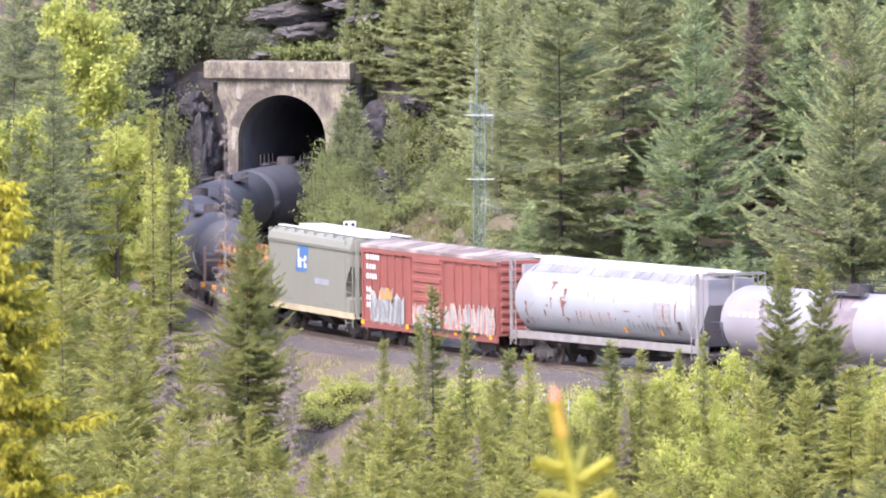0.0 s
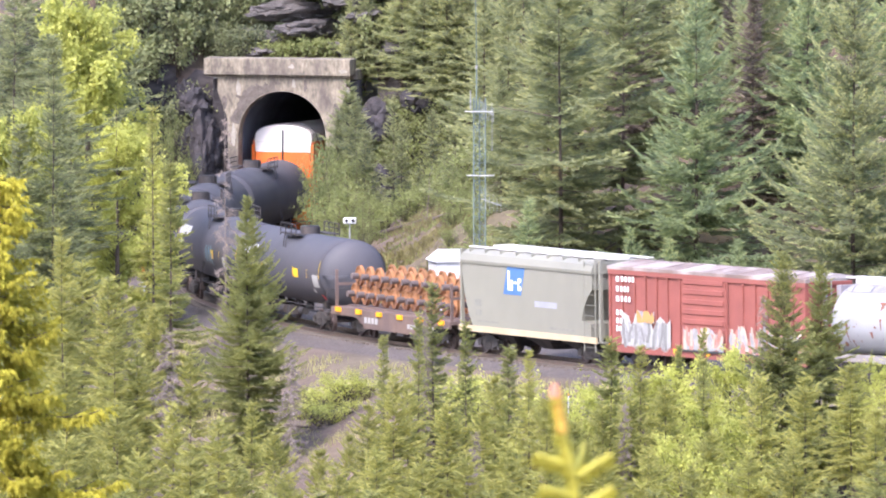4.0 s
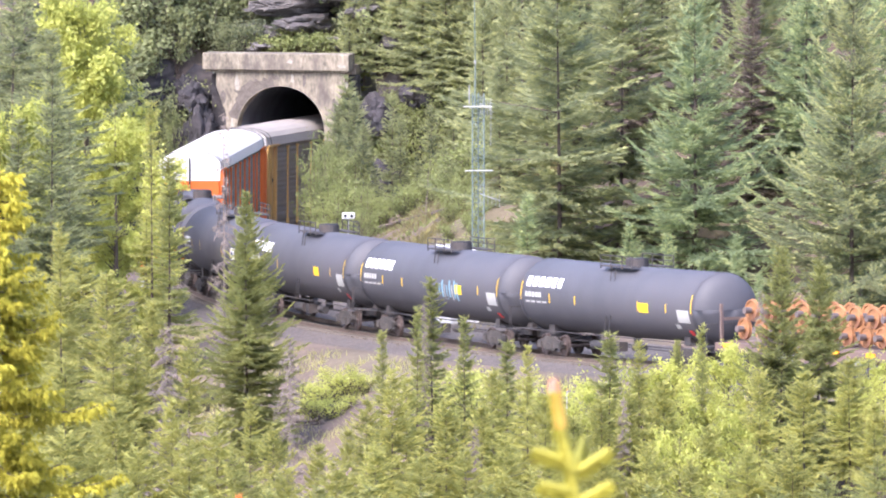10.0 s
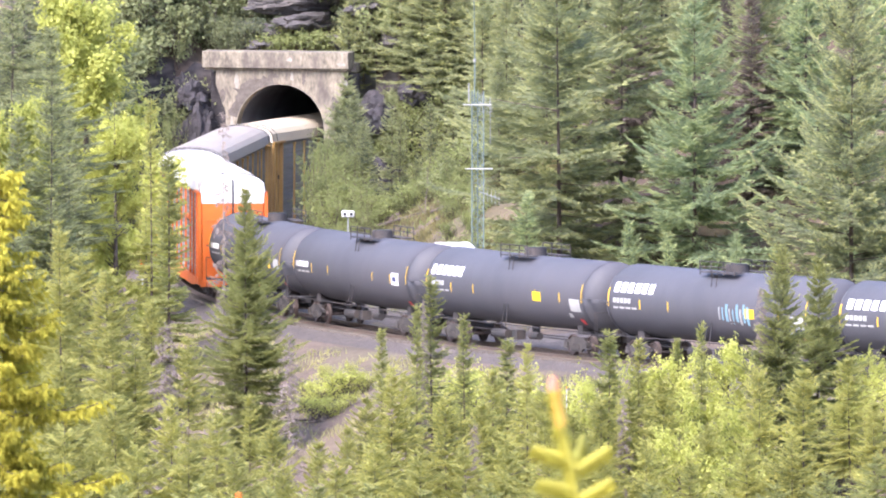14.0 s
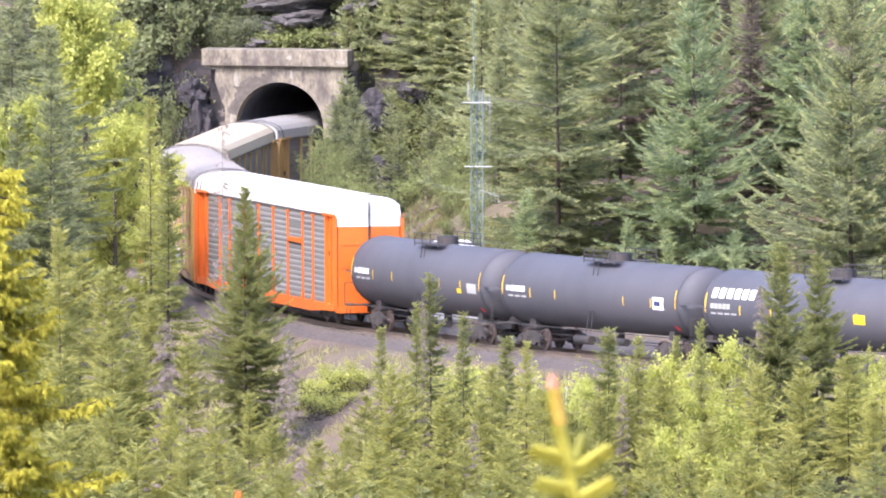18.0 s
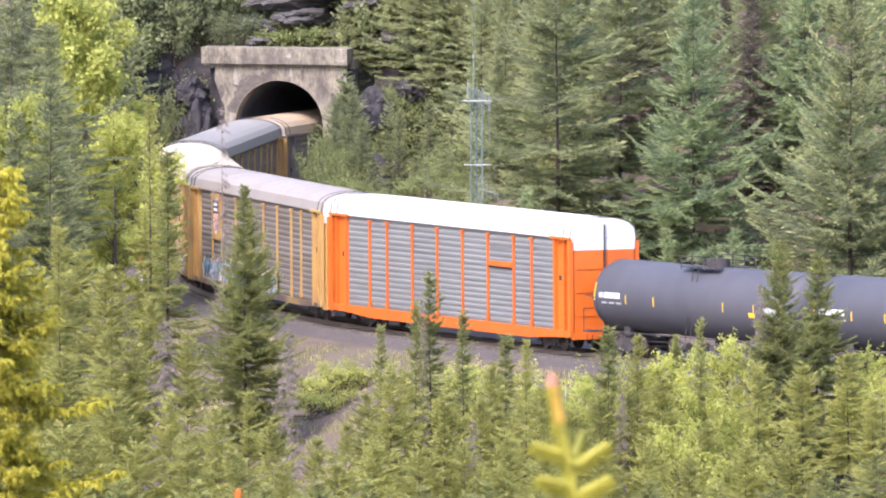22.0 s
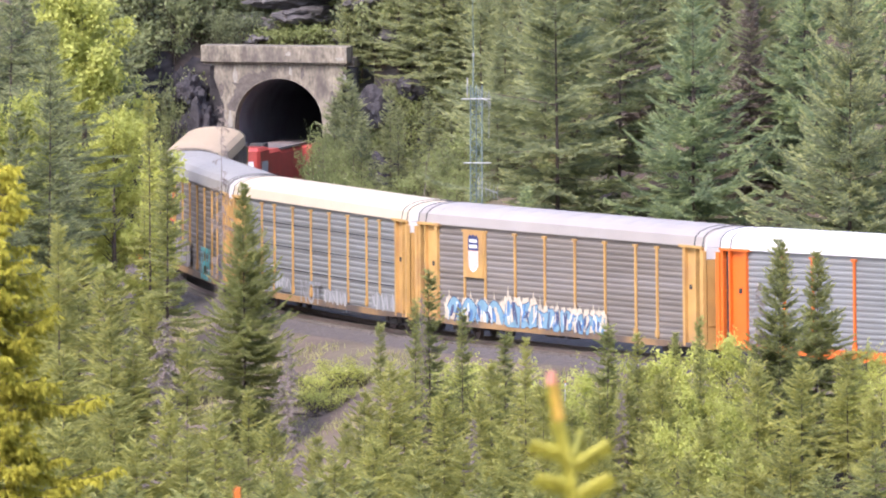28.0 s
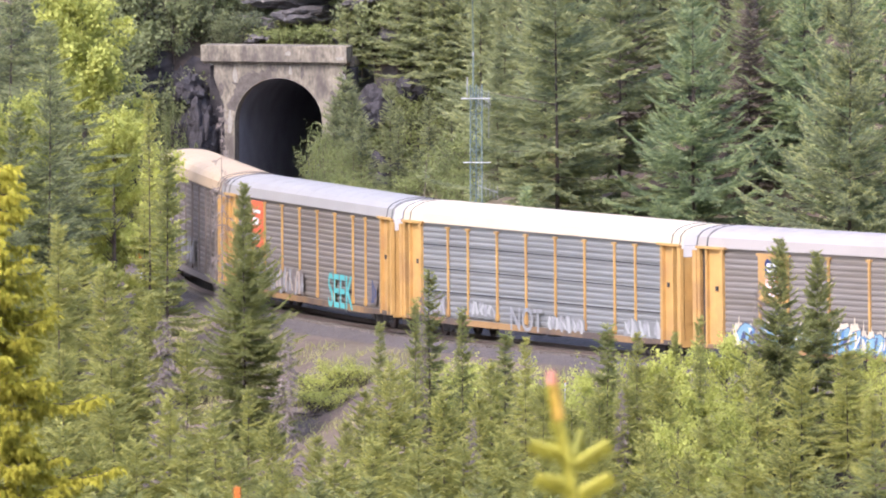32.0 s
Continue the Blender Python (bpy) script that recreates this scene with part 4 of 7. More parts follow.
plant(TREE, [(-10.19, 39.6, 9.28, 27, 1), (-9.22, 39.8, 9.44, 68, 1), (-10.89, 39.6, 9.06, 56, 1), (-7.96, 40.6, 9.51, 162, 0.8), (-6.7, 41.0, 9.66, 92, 0.8),
             (-5.44, 40.6, 9.62, 247, 0.7), (-11.46, 40.4, 9.52, 99, 1.1), (-9.65, 41.5, 10.02, 280, 1.1), (-8.53, 41.5, 9.97, 18, 1), (-12.17, 41, 9.77, 212, 1.2),
             (-4.59, 40, 9.54, 238, 0.8)])
TREE = spruce(43, 9, 2.0, M_DARK, 1.6, 0.03, 0.35, 0.3, label="dark spruce on the hill over the tunnel")
TREE["height"] = 9
plant(TREE, [(-9.68, 43.4, None, 179, 0.9), (-8.55, 43.8, None, 194, 1), (-3.48, 41.4, None, 339, 1), (-2.63, 39.8, None, 313, 1), (-4.05, 42.6, None, 36, 1.1),
             (-16.08, 39.8, None, 302, 1.2), (-10.82, 44.8, None, 104, 1.2), (-13.6, 42.8, None, 121, 1.2), (-5.74, 43.6, None, 191, 1.1), (-1.79, 40.2, None, 0, 1.1),
             (-7.15, 44.6, None, 179, 1.2), (6.32, 38.2, None, 207, 1.2), (12.45, 37.0, None, 142, 1.2), (13.15, 37.2, None, 209, 1.2), (17.83, -20.8, None, 58, 1.2)])
plant(TREE, [(18.6, -21.0, None, 352, 1.2), (8.83, 38.0, None, 280, 1.2), (3.25, 38.8, None, 191, 1.1), (15.58, -16.0, None, 18, 1.2)], False)
TREE = broadleaf(38, 3.2, 2.0, M_POPLAR, 3600, 0.09, 0.0, "low bright green bush on the gravel bank", "bush", 6, "bush")
TREE["height"] = 3.2
plant(TREE, [(-5.2, -70, 0.75, 281, 0.9), (-3.97, -72, 0.95, 314, 0.8), (1.55, -98, 2.36, 48, 1.3), (-0.09, -92, 2.14, 151, 1.0),
             (4.56, -104, 2.12, 279, 1.0), (5.95, -104, 2.36, 262, 1.0)])
TREE = snag(41, 12, 1.25, "dead grey spruce with a haze of bare twigs", 170, 70)
TREE["height"] = 12
plant(TREE, [(-11.46, -108, 5.44, 80, 1.1), (-6.42, -104, 4.45, 150, 1.0), (-0.91, -101, 5.87, 40, 0.6), (5.7, -112, 3.89, 200, 0.8), (12.78, -118, 7.54, 250, 0.8), (7.14, -124, 3.67, 10, 0.8), (1.15, -126, 2.69, 90, 0.8)])
TREE = snag(51, 12, 0.8, "thin dead spruce with sparse grey twigs", 100, 36)
TREE["height"] = 12
plant(TREE, [(-9.57, -68, 11.88, 20, 0.8)])

# ------------------------------------------------------------------ the train
SPEED, S13 = 6.628, 22.43          # metres a second; where the first orange car's nose is at 13 s
TRAIN = []                          # thing, metres of its middle ahead of that nose, half the distance between its trucks
WHEELS = []                         # wheelset, its place on its truck
RIDERS = []                         # thing that rides on a car: thing, metres ahead, half, its place on that car


def nose(t):
    return S13 + SPEED * (t - 13)


def car_pose(mid, half):
    a, b = rail(mid + half), rail(mid - half)
    f = (a - b).normalized()
    left = Vector((0, 0, 1)).cross(f).normalized()
    m = Matrix((f, left, f.cross(left))).transposed().to_4x4()
    m.translation = (a + b) / 2
    return m


M_ORANGE = mat("orange_paint", (0.615, 0.128, 0.0115), 0.5, spread=0.1, scale=0.8, stain=(0.41, 0.0738, 0.0164), stain_amount=0.3)
M_YELLOW_P = mat("faded_yellow_paint", (0.45, 0.265, 0.082), 0.6, spread=0.2, scale=1.2, stain=(0.2952, 0.164, 0.0738), stain_amount=0.6)
M_SILL = mat("grimy_yellow_sill", (0.2788, 0.164, 0.0656), 0.7, spread=0.3, scale=0.6, stain=(0.0738, 0.0574, 0.0492), stain_amount=0.95)
M_WHITE_ROOF = mat("white_roof_paint", (0.61, 0.59, 0.56), 0.5, spread=0.06, scale=0.5, stain=(0.50, 0.48, 0.45), stain_amount=0.45)
M_GREY_ROOF = mat("grey_roof_paint", (0.295, 0.265, 0.235), 0.55, spread=0.08, scale=0.5, stain=(0.33, 0.30, 0.275), stain_amount=0.5)
M_PALE_ROOF = mat("pale_grey_roof_paint", (0.285, 0.272, 0.25), 0.5, spread=0.06, scale=0.5)
M_CREAM_ROOF = mat("cream_roof_paint", (0.50, 0.43, 0.315), 0.5, spread=0.06, scale=0.5, stain=(0.46, 0.37, 0.24), stain_amount=0.4)
M_TAN_ROOF = mat("tan_roof_paint", (0.45, 0.345, 0.225), 0.55, spread=0.08, scale=0.5)
M_PANEL = mat("galvanised_panel", (0.185, 0.188, 0.18), 0.6, 0.12, spread=0.26, scale=0.8, stretch=(0.35, 1, 5), piece=0.15)
M_PANEL_BROWN = mat("dusty_brown_panel", (0.158, 0.136, 0.112), 0.65, 0.1, spread=0.32, scale=0.8, stretch=(0.3, 1, 5), stain=(0.20, 0.18, 0.16), stain_amount=0.7, piece=0.15)
M_PANEL_DARK = mat("dark_dusty_panel", (0.164, 0.1394, 0.123), 0.7, 0.1, spread=0.25, scale=0.7, stretch=(0.3, 1, 3), piece=0.1)
# Rubber seals and small black fittings; in the end slots its black is painted shade.
M_SEAL_GAP = mat("black_rubber_and_gap_shade", (0.03, 0.03, 0.032), 0.8)
M_IRON = mat("dark_dusty_iron", (0.042, 0.039, 0.04), 0.75, 0.2, spread=0.35, scale=3, stain=(0.10, 0.08, 0.07), stain_amount=0.6)
M_TRUCK = mat("dusty_cast_steel", (0.05, 0.044, 0.041), 0.85, 0.1, spread=0.45, scale=5, stain=(0.10, 0.084, 0.072), stain_amount=0.6, piece=0.3)
M_WHEEL = mat("worn_wheel_steel", (0.13, 0.10, 0.09), 0.5, 0.6, spread=0.3, scale=4)
M_RUST = mat("bright_rust", (0.31, 0.145, 0.06), 0.9, spread=0.35, scale=5, stain=(0.1394, 0.0615, 0.0369), stain_amount=0.9, piece=0.3)
M_AXLE = mat("grey_brown_axle", (0.13, 0.105, 0.10), 0.8, 0.3, spread=0.3, scale=5, piece=0.2)
M_BLACK = mat("dusty_black_tank_paint", (0.062, 0.062, 0.072), 0.66, spread=0.22, scale=0.5, stretch=(1, 1, 0.6), stain=(0.0738, 0.0697, 0.0779), stain_amount=0.7)
# Darker than the shell's black: shade on the tank ends is in this colour.
M_SHIELD = mat("shade_toned_jacket_black", (0.042, 0.043, 0.052), 0.75, spread=0.25, scale=0.8, stain=(0.065, 0.062, 0.066), stain_amount=0.6)
M_GREYTANK = mat("grey_tank_paint", (0.26, 0.245, 0.26), 0.5, spread=0.12, scale=0.6, stain=(0.21, 0.19, 0.205), stain_amount=0.5)
M_OLIVE = mat("grey_olive_hopper_paint", (0.212, 0.21, 0.168), 0.6, spread=0.1, scale=0.5, stain=(0.17, 0.168, 0.138), stain_amount=0.5)
M_DUST = mat("potash_dusted_paint", (0.4264, 0.3444, 0.2214), 0.8, spread=0.2, scale=1.0)
M_RED = mat("boxcar_red_paint", (0.235, 0.074, 0.058), 0.65, spread=0.15, scale=0.8, stain=(0.1968, 0.0656, 0.0533), stain_amount=0.6)
M_REDROOF = mat("faded_red_roof", (0.18, 0.135, 0.115), 0.75, spread=0.3, scale=0.9, stain=(0.44, 0.40, 0.37), stain_amount=0.85)
M_WHITECAR = mat("chalky_white_paint", (0.30, 0.31, 0.32), 0.5, spread=0.1, scale=0.5, stain=(0.225, 0.22, 0.235), stain_amount=0.8)
M_GREYSILL = mat("grimy_pale_sill", (0.225, 0.215, 0.205), 0.7, spread=0.3, scale=1.5, stain=(0.205, 0.164, 0.1394), stain_amount=0.8)
M_WHITE = mat("white_lettering", (0.72, 0.72, 0.70), 0.6, spread=0.05)
M_DIMWHITE = mat("faded_lettering", (0.3444, 0.3444, 0.328), 0.7, spread=0.1)
M_SAFETY = mat("yellow_reflector", (0.85, 0.52, 0.02), 0.4, spread=0.05)
M_AMBER = mat("amber_reflector", (0.9, 0.38, 0.01), 0.4, spread=0.05)
M_REDMARK = mat("red_marker", (0.65, 0.02, 0.02), 0.4, spread=0.05)
M_BLUE = mat("blue_sign", (0.06, 0.15, 0.33), 0.6, spread=0.1)
M_NAVY = mat("navy_shield", (0.02, 0.03, 0.10), 0.6, spread=0.05)
M_SKYBLUE = mat("light_blue_spray_paint", (0.15, 0.27, 0.335), 0.7, spread=0.25, scale=2)
M_TEAL = mat("teal_spray_paint", (0.082, 0.3854, 0.369), 0.7, spread=0.2, scale=3)
M_SILVER = mat("silver_spray_paint", (0.25, 0.25, 0.25), 0.6, spread=0.3, scale=3)
M_PALE = mat("pale_spray_paint", (0.38, 0.31, 0.25), 0.7, spread=0.2, scale=3)
M_SPRAYWHITE = mat("chalky_white_spray_paint", (0.5084, 0.5166, 0.5084), 0.75, spread=0.2, scale=3)
M_SPRAYCREAM = mat("cream_spray_paint", (0.48, 0.41, 0.30), 0.75, spread=0.2, scale=3)
M_DEEPBLUE = mat("blue_spray_paint", (0.07, 0.17, 0.32), 0.7, spread=0.25, scale=2)
M_FADE = mat("rubbed_pink_paint", (0.36, 0.17, 0.135), 0.8, spread=0.35, scale=2)
M_DARKSPRAY = mat("dark_spray_paint", (0.05, 0.06, 0.12), 0.7, spread=0.3, scale=3)
M_BOARD = mat("red_sign_board", (0.62, 0.12, 0.05), 0.6, spread=0.1)
M_LOCO = mat("locomotive_red", (0.36, 0.042, 0.032), 0.5, spread=0.25, scale=0.8, stain=(0.13, 0.05, 0.042), stain_amount=0.8)
M_GREYROOF_L = mat("sooty_grey_roof", (0.14, 0.125, 0.12), 0.7, spread=0.35, scale=1.2, stain=(0.30, 0.22, 0.2), stain_amount=0.6)
M_GLASS = mat("cab_glass", (0.55, 0.58, 0.62), 0.08, spread=0.02)


def disc(bm, r, y0, y1, sides=20, cx=0.0, cz=0.0):
    """A disc or ring about the y axis."""
    loft(bm, [[(cx + r * math.cos(k * math.tau / sides), y, cz + r * math.sin(k * math.tau / sides)) for k in range(sides)] for y in (y0, y1)])


def wheel_ring(bm, y, side, r=0.46, sides=20):
    """A railway wheel: tread with flange, hollow web and hub. side: which way its outer face looks."""
    prof = [(0.07, 0.055), (0.11, 0.06), (0.14, 0.012), (r - 0.09, 0.012), (r - 0.06, 0.07), (r, 0.065), (r, -0.045), (r + 0.028, -0.055), (r + 0.028, -0.07), (r - 0.06, -0.07), (r - 0.09, -0.015), (0.12, -0.04), (0.07, -0.06)]
    rings = [[(rr * math.cos(k * math.tau / sides), y + side * off, rr * math.sin(k * math.tau / sides)) for k in range(sides)] for rr, off in prof]
    loft(bm, rings, False)


def axle_mesh():
    bm = bmesh.new()
    bar(bm, (0, -0.98, 0), (0, 0.98, 0), 0.075, 10)
    for s in (-1, 1):
        bar(bm, (0, s * 0.84, 0), (0, s * 1.16, 0), 0.14, 10)
    return bm


def mesh_from(bm, name):
    bmesh.ops.recalc_face_normals(bm, faces=bm.faces[:])
    me = bpy.data.meshes.new(name)
    bm.to_mesh(me)
    bm.free()
    return me


def make_shared():
    bm = bmesh.new()
    bar(bm, (0, -1.0, 0), (0, 1.0, 0), 0.07, 8)
    for s in (-1, 1):
        wheel_ring(bm, s * 0.76, s, 0.46, 18)
    ws = mesh_from(bm, "wheelset")
    bm = bmesh.new()
    # cast side frame: arched, with pedestals and a spring nest
    outline = [(-1.15, 0.52), (-1.12, 0.66), (-0.72, 0.70), (-0.42, 0.84), (0.42, 0.84), (0.72, 0.70), (1.12, 0.66), (1.15, 0.52), (0.98, 0.36), (0.70, 0.44),
               (0.42, 0.22), (-0.42, 0.22), (-0.70, 0.44), (-0.98, 0.36)]
    loft(bm, [[(x, y, z) for x, z in outline] for y in (-0.07, 0.07)])
    for x in (-0.9, 0.9):
        box(bm, x - 0.16, x + 0.16, -0.13, 0.11, 0.36, 0.60)
    for x in (-0.2, 0.0, 0.2):
        bar(bm, (x, -0.08, 0.30), (x, -0.08, 0.56), 0.075, 8)
    sf = mesh_from(bm, "side_frame")
    bo = mesh_from(boxes((-0.22, 0.22, -1.05, 1.05, 0.56, 0.80), (-0.9, 0.9, -0.06, 0.06, 0.40, 0.46)), "truck")
    cp = mesh_from(boxes((0, 0.55, -0.09, 0.09, 0.74, 0.92), (0.5, 0.68, -0.2, 0.14, 0.68, 0.98), (0.62, 0.8, 0.04, 0.16, 0.70, 0.96)), "coupler")
    for me, ma in ((ws, M_WHEEL), (sf, M_TRUCK), (bo, M_IRON), (cp, M_IRON)):
        me.materials.append(ma)
    return ws, sf, bo, cp


WS, SF, BO, CP = make_shared()


def child(name, me, parent, m=None, label=""):
    ob = new(name, me)
    ob.parent = parent
    if m is not None:
        ob.matrix_basis = m
    return tagged(ob, label)


def running_gear(car, L, half, axles=(-0.9, 0.9)):
    bow = math.degrees(math.asin(half / R))
    for s in (-1, 1):
        tr = child("truck", BO, car, pose(s * half, 0, 0, 0, 0, s * bow))
        for y in (-0.99, 0.99):
            child("side_frame", SF, tr, pose(0, y, 0, 0, 0, 0 if y < 0 else 180))
        for x in axles:
            w = child("wheelset", WS, tr, pose(x, 0, 0.46))
            WHEELS.append((w, x))
        child("coupler", CP, car, pose(s * L / 2, 0, 0, 0, 0, 0 if s > 0 else 180))


def car(name, label, category, rear, front, inset, axles=(-0.9, 0.9)):
    t = thing(name, label, category, None, "train")
    L = front - rear
    half = L / 2 - inset
    TRAIN.append((t, (rear + front) / 2, half))
    running_gear(t, L, half, axles)
    return t, L


def brake_gear(t, h):
    """Air reservoir, brake cylinder, pipes and rods under the floor."""
    part("air_reservoir", bars(((-2.6, -0.75, 0.62), (-1.2, -0.75, 0.62), 0.2, 12)), M_IRON, t)
    part("brake_cylinder", bars(((1.0, -0.7, 0.66), (1.9, -0.7, 0.66), 0.16, 12)), M_IRON, t)
    part("control_valve", boxes((-0.3, 0.2, -1.0, -0.6, 0.45, 0.85)), M_IRON, t)
    part("brake_pipe", bars(((-h + 0.6, -0.45, 0.72), (h - 0.6, -0.45, 0.72), 0.025, 5)), M_IRON, t)
    part("brake_rod", bars(((-h + 2.4, 0.3, 0.55), (h - 2.4, 0.3, 0.5), 0.02, 5)), M_IRON, t)
    for e in (-1, 1):
        part("hand_hold", bars(((e * (h - 0.5), -1.5, 0.42), (e * (h - 0.05), -1.5, 0.42), 0.018, 5), ((e * (h - 0.5), -1.5, 0.42), (e * (h - 0.5), -1.5, 0.9), 0.018, 5), ((e * (h - 0.05), -1.5, 0.42), (e * (h - 0.05), -1.5, 0.9), 0.018, 5)), M_IRON, t)


def sheet(name, pts, y, material, parent, label="", thick=0.004):
    """A thin flat shape painted on a side that looks to the right (towards -y)."""
    bm = bmesh.new()
    loft(bm, [[(x, yy, z) for x, z in pts] for yy in (y, y + thick)])
    bmesh.ops.recalc_face_normals(bm, faces=bm.faces[:])
    return part(name, bm, material, parent, label)


def rect(x0, x1, z0, z1):
    return [(x0, z0), (x1, z0), (x1, z1), (x0, z1)]


def bars_of(name, rows, y, material, parent):
    """Lettering as plain bars, each a part."""
    for r in rows:
        sheet(name, rect(*r), y, material, parent)


def tag_paint(parent, x0, x1, z0, z1, y, seed, fill, edge, glow=None, n=7):
    """A sprayed tag: a ragged patch, with bent and slanted letter strokes over it."""
    rng = random.Random(seed)
    m = max(6, int((x1 - x0) / 0.28))
    top = [(x0 + (x1 - x0) * k / m, z1 - rng.uniform(0.0, 0.62) * (z1 - z0) * (1 if k % 2 else 0.5)) for k in range(m + 1)]
    low = [(x1 - (x1 - x0) * k / m, z0 + rng.uniform(0.0, 0.16) * (z1 - z0)) for k in range(m + 1)]
    sheet("graffiti", top + low, y, edge, parent, "", 0.002)
    w = (x1 - x0) / n
    for k in range(n):
        cx = x0 + (k + 0.5) * w
        for j in range(3):
            bm = bmesh.new()
            yy = y - 0.004 - 0.0006 * (3 * k + j)
            xa, xb = cx + rng.uniform(-0.45, 0.45) * w, cx + rng.uniform(-0.45, 0.45) * w
            za, zb = z0 + rng.uniform(0.05, 0.3) * (z1 - z0), z1 - rng.uniform(0.12, 0.42) * (z1 - z0)
            xm, zm = (xa + xb) / 2 + rng.uniform(-0.3, 0.3) * w, (za + zb) / 2
            t = rng.uniform(0.05, 0.10) + 0.06 * w
            pts = [(xa - t, za), (xa + t, za), (xm + t * 1.2, zm), (xb + t, zb), (xb - t * 0.7, zb + 0.5 * t), (xm - t, zm)]
            bm.faces.new([bm.verts.new((px, yy, pz)) for px, pz in pts])
            part("graffiti", bm, fill if j < 2 or not glow else glow, parent)


def flat(name, pts, y, material, parent):
    """A sprayed shape, one face thick, on a side that looks towards -y."""
    bm = bmesh.new()
    bm.faces.new([bm.verts.new((px, y, pz)) for px, pz in pts])
    return part(name, bm, material, parent)


def mural(parent, x0, x1, z0, z1, y, seed, n, arched):
    """A sprayed mural: a spiky cream ground, then blue letters with dark rims, pale drips and streaks."""
    rng = random.Random(seed)
    hgt, w = z1 - z0, (x1 - x0) / n
    for k in range(2 * n):
        x = x0 + (k + rng.uniform(0.3, 0.7)) * w / 2
        tip = z0 + hgt * (rng.uniform(0.74, 0.88) if k % 3 else rng.uniform(0.92, 1.05))
        wd = rng.uniform(0.28, 0.42) * w
        flat("graffiti", [(x - wd, z0 + rng.uniform(0.05, 0.2) * hgt), (x + wd, z0 + rng.uniform(0.05, 0.2) * hgt), (x + 0.9 * wd, z0 + 0.62 * hgt), (x + 0.55 * wd, z0 + 0.66 * hgt), (x + 0.35 * wd, z0 + 0.78 * hgt), (x + 0.15 * wd, z0 + 0.74 * hgt),
                          (x, tip), (x - 0.2 * wd, z0 + 0.72 * hgt), (x - 0.5 * wd, z0 + 0.76 * hgt), (x - 0.7 * wd, z0 + 0.62 * hgt)], y - 0.0004 * k, M_SPRAYCREAM, parent)
    for k in range(n):
        cx, yy = x0 + (k + 0.5) * w, y - 0.02 - 0.004 * (k % 2)
        hw = (0.56 if arched else 0.44) * w
        lean = rng.uniform(-0.15, 0.15) * w
        top = [0.44, 0.66, 0.76, 0.72, 0.60, 0.40] if arched else [rng.uniform(0.50, 0.68) for j in range(6)]
        low = [0.34, 0.06, 0.30, 0.36, 0.04, 0.30] if arched else [rng.choice((0.02, 0.08, 0.30)) for j in range(6)]
        for grow, ma, d in ((0.04, M_DARKSPRAY, 0.0), (0.0, M_SKYBLUE, 0.002)):
            up = [(cx + lean - hw - grow + (2 * hw + 2 * grow) * j / 5, z0 + hgt * top[j] + grow) for j in range(6)]
            dn = [(cx + hw + grow - (2 * hw + 2 * grow) * j / 5, z0 + hgt * low[j] - 0.4 * grow) for j in range(6)]
            flat("graffiti", dn + up, yy - d, ma, parent)
        for j in range(8):
            x = cx + rng.uniform(-0.85, 0.85) * hw
            za, zb = z0 + hgt * rng.uniform(0.02, 0.3), z0 + hgt * rng.uniform(0.34, 0.62)
            wd, sl = rng.uniform(0.03, 0.09) * w + 0.02, rng.uniform(-0.25, 0.3) * w
            ma = (M_SPRAYCREAM, M_DARKSPRAY, M_SPRAYWHITE, M_DEEPBLUE, M_SPRAYWHITE, M_DEEPBLUE, M_SPRAYCREAM, M_DARKSPRAY)[j]
            flat("graffiti", [(x - wd, za), (x + 0.4 * wd, za), (x + 1.2 * wd + 0.5 * sl, (za + zb) / 2), (x + wd + sl, zb), (x - 0.6 * wd + sl, zb + 0.04), (x - wd + 0.5 * sl, (za + zb) / 2)], yy - 0.006 - 0.0008 * j, ma, parent)


def text_on(body, x, z, size, y, material, parent, squeeze=1.0):
    cu = bpy.data.curves.new("tag", "FONT")
    cu.body, cu.size, cu.offset = body, size, 0.02
    tmp = bpy.data.objects.new("tag", cu)
    me = bpy.data.meshes.new_from_object(tmp)
    bpy.data.objects.remove(tmp)
    ob = hang("graffiti", me, material, parent)
    ob.matrix_basis = Matrix.Translation((x, y, z)) @ Matrix.Rotation(radians(90), 4, "X") @ Matrix.Diagonal((squeeze, 1, 1, 1))


# ---- enclosed auto racks
def roof_profile(w, eave, top, n=10):
    pts = []
    for k in range(n + 1):
        a = math.pi * k / n
        y = w / 2 * math.cos(a)
        z = eave + (top - eave) * math.sin(a) ** 0.62
        pts.append((y, z))
    return pts


POSTS = (-9.2, -7.2, -4.3, -1.44, 1.44, 4.3, 7.2, 9.2)


def corrugated(x0, x1, z0, z1, y, ridges=17):
    """A pressed panel with horizontal ridges, on the side that looks towards -y when y is negative."""
    bm = bmesh.new()
    s = -1 if y < 0 else 1
    prof = []
    step = (z1 - z0) / ridges
    for k in range(ridges):
        z = z0 + k * step
        prof += [(0.0, z), (0.0, z + 0.30 * step), (0.028, z + 0.42 * step), (0.028, z + 0.86 * step)]
    prof.append((0.0, z1))
    rings = [[(x, y + s * d, z) for d, z in prof] + [(x, y - s * 0.04, z1), (x, y - s * 0.04, z0)] for x in (x0, x1)]
    loft(bm, rings)
    bmesh.ops.recalc_face_normals(bm, faces=bm.faces[:])
    return bm


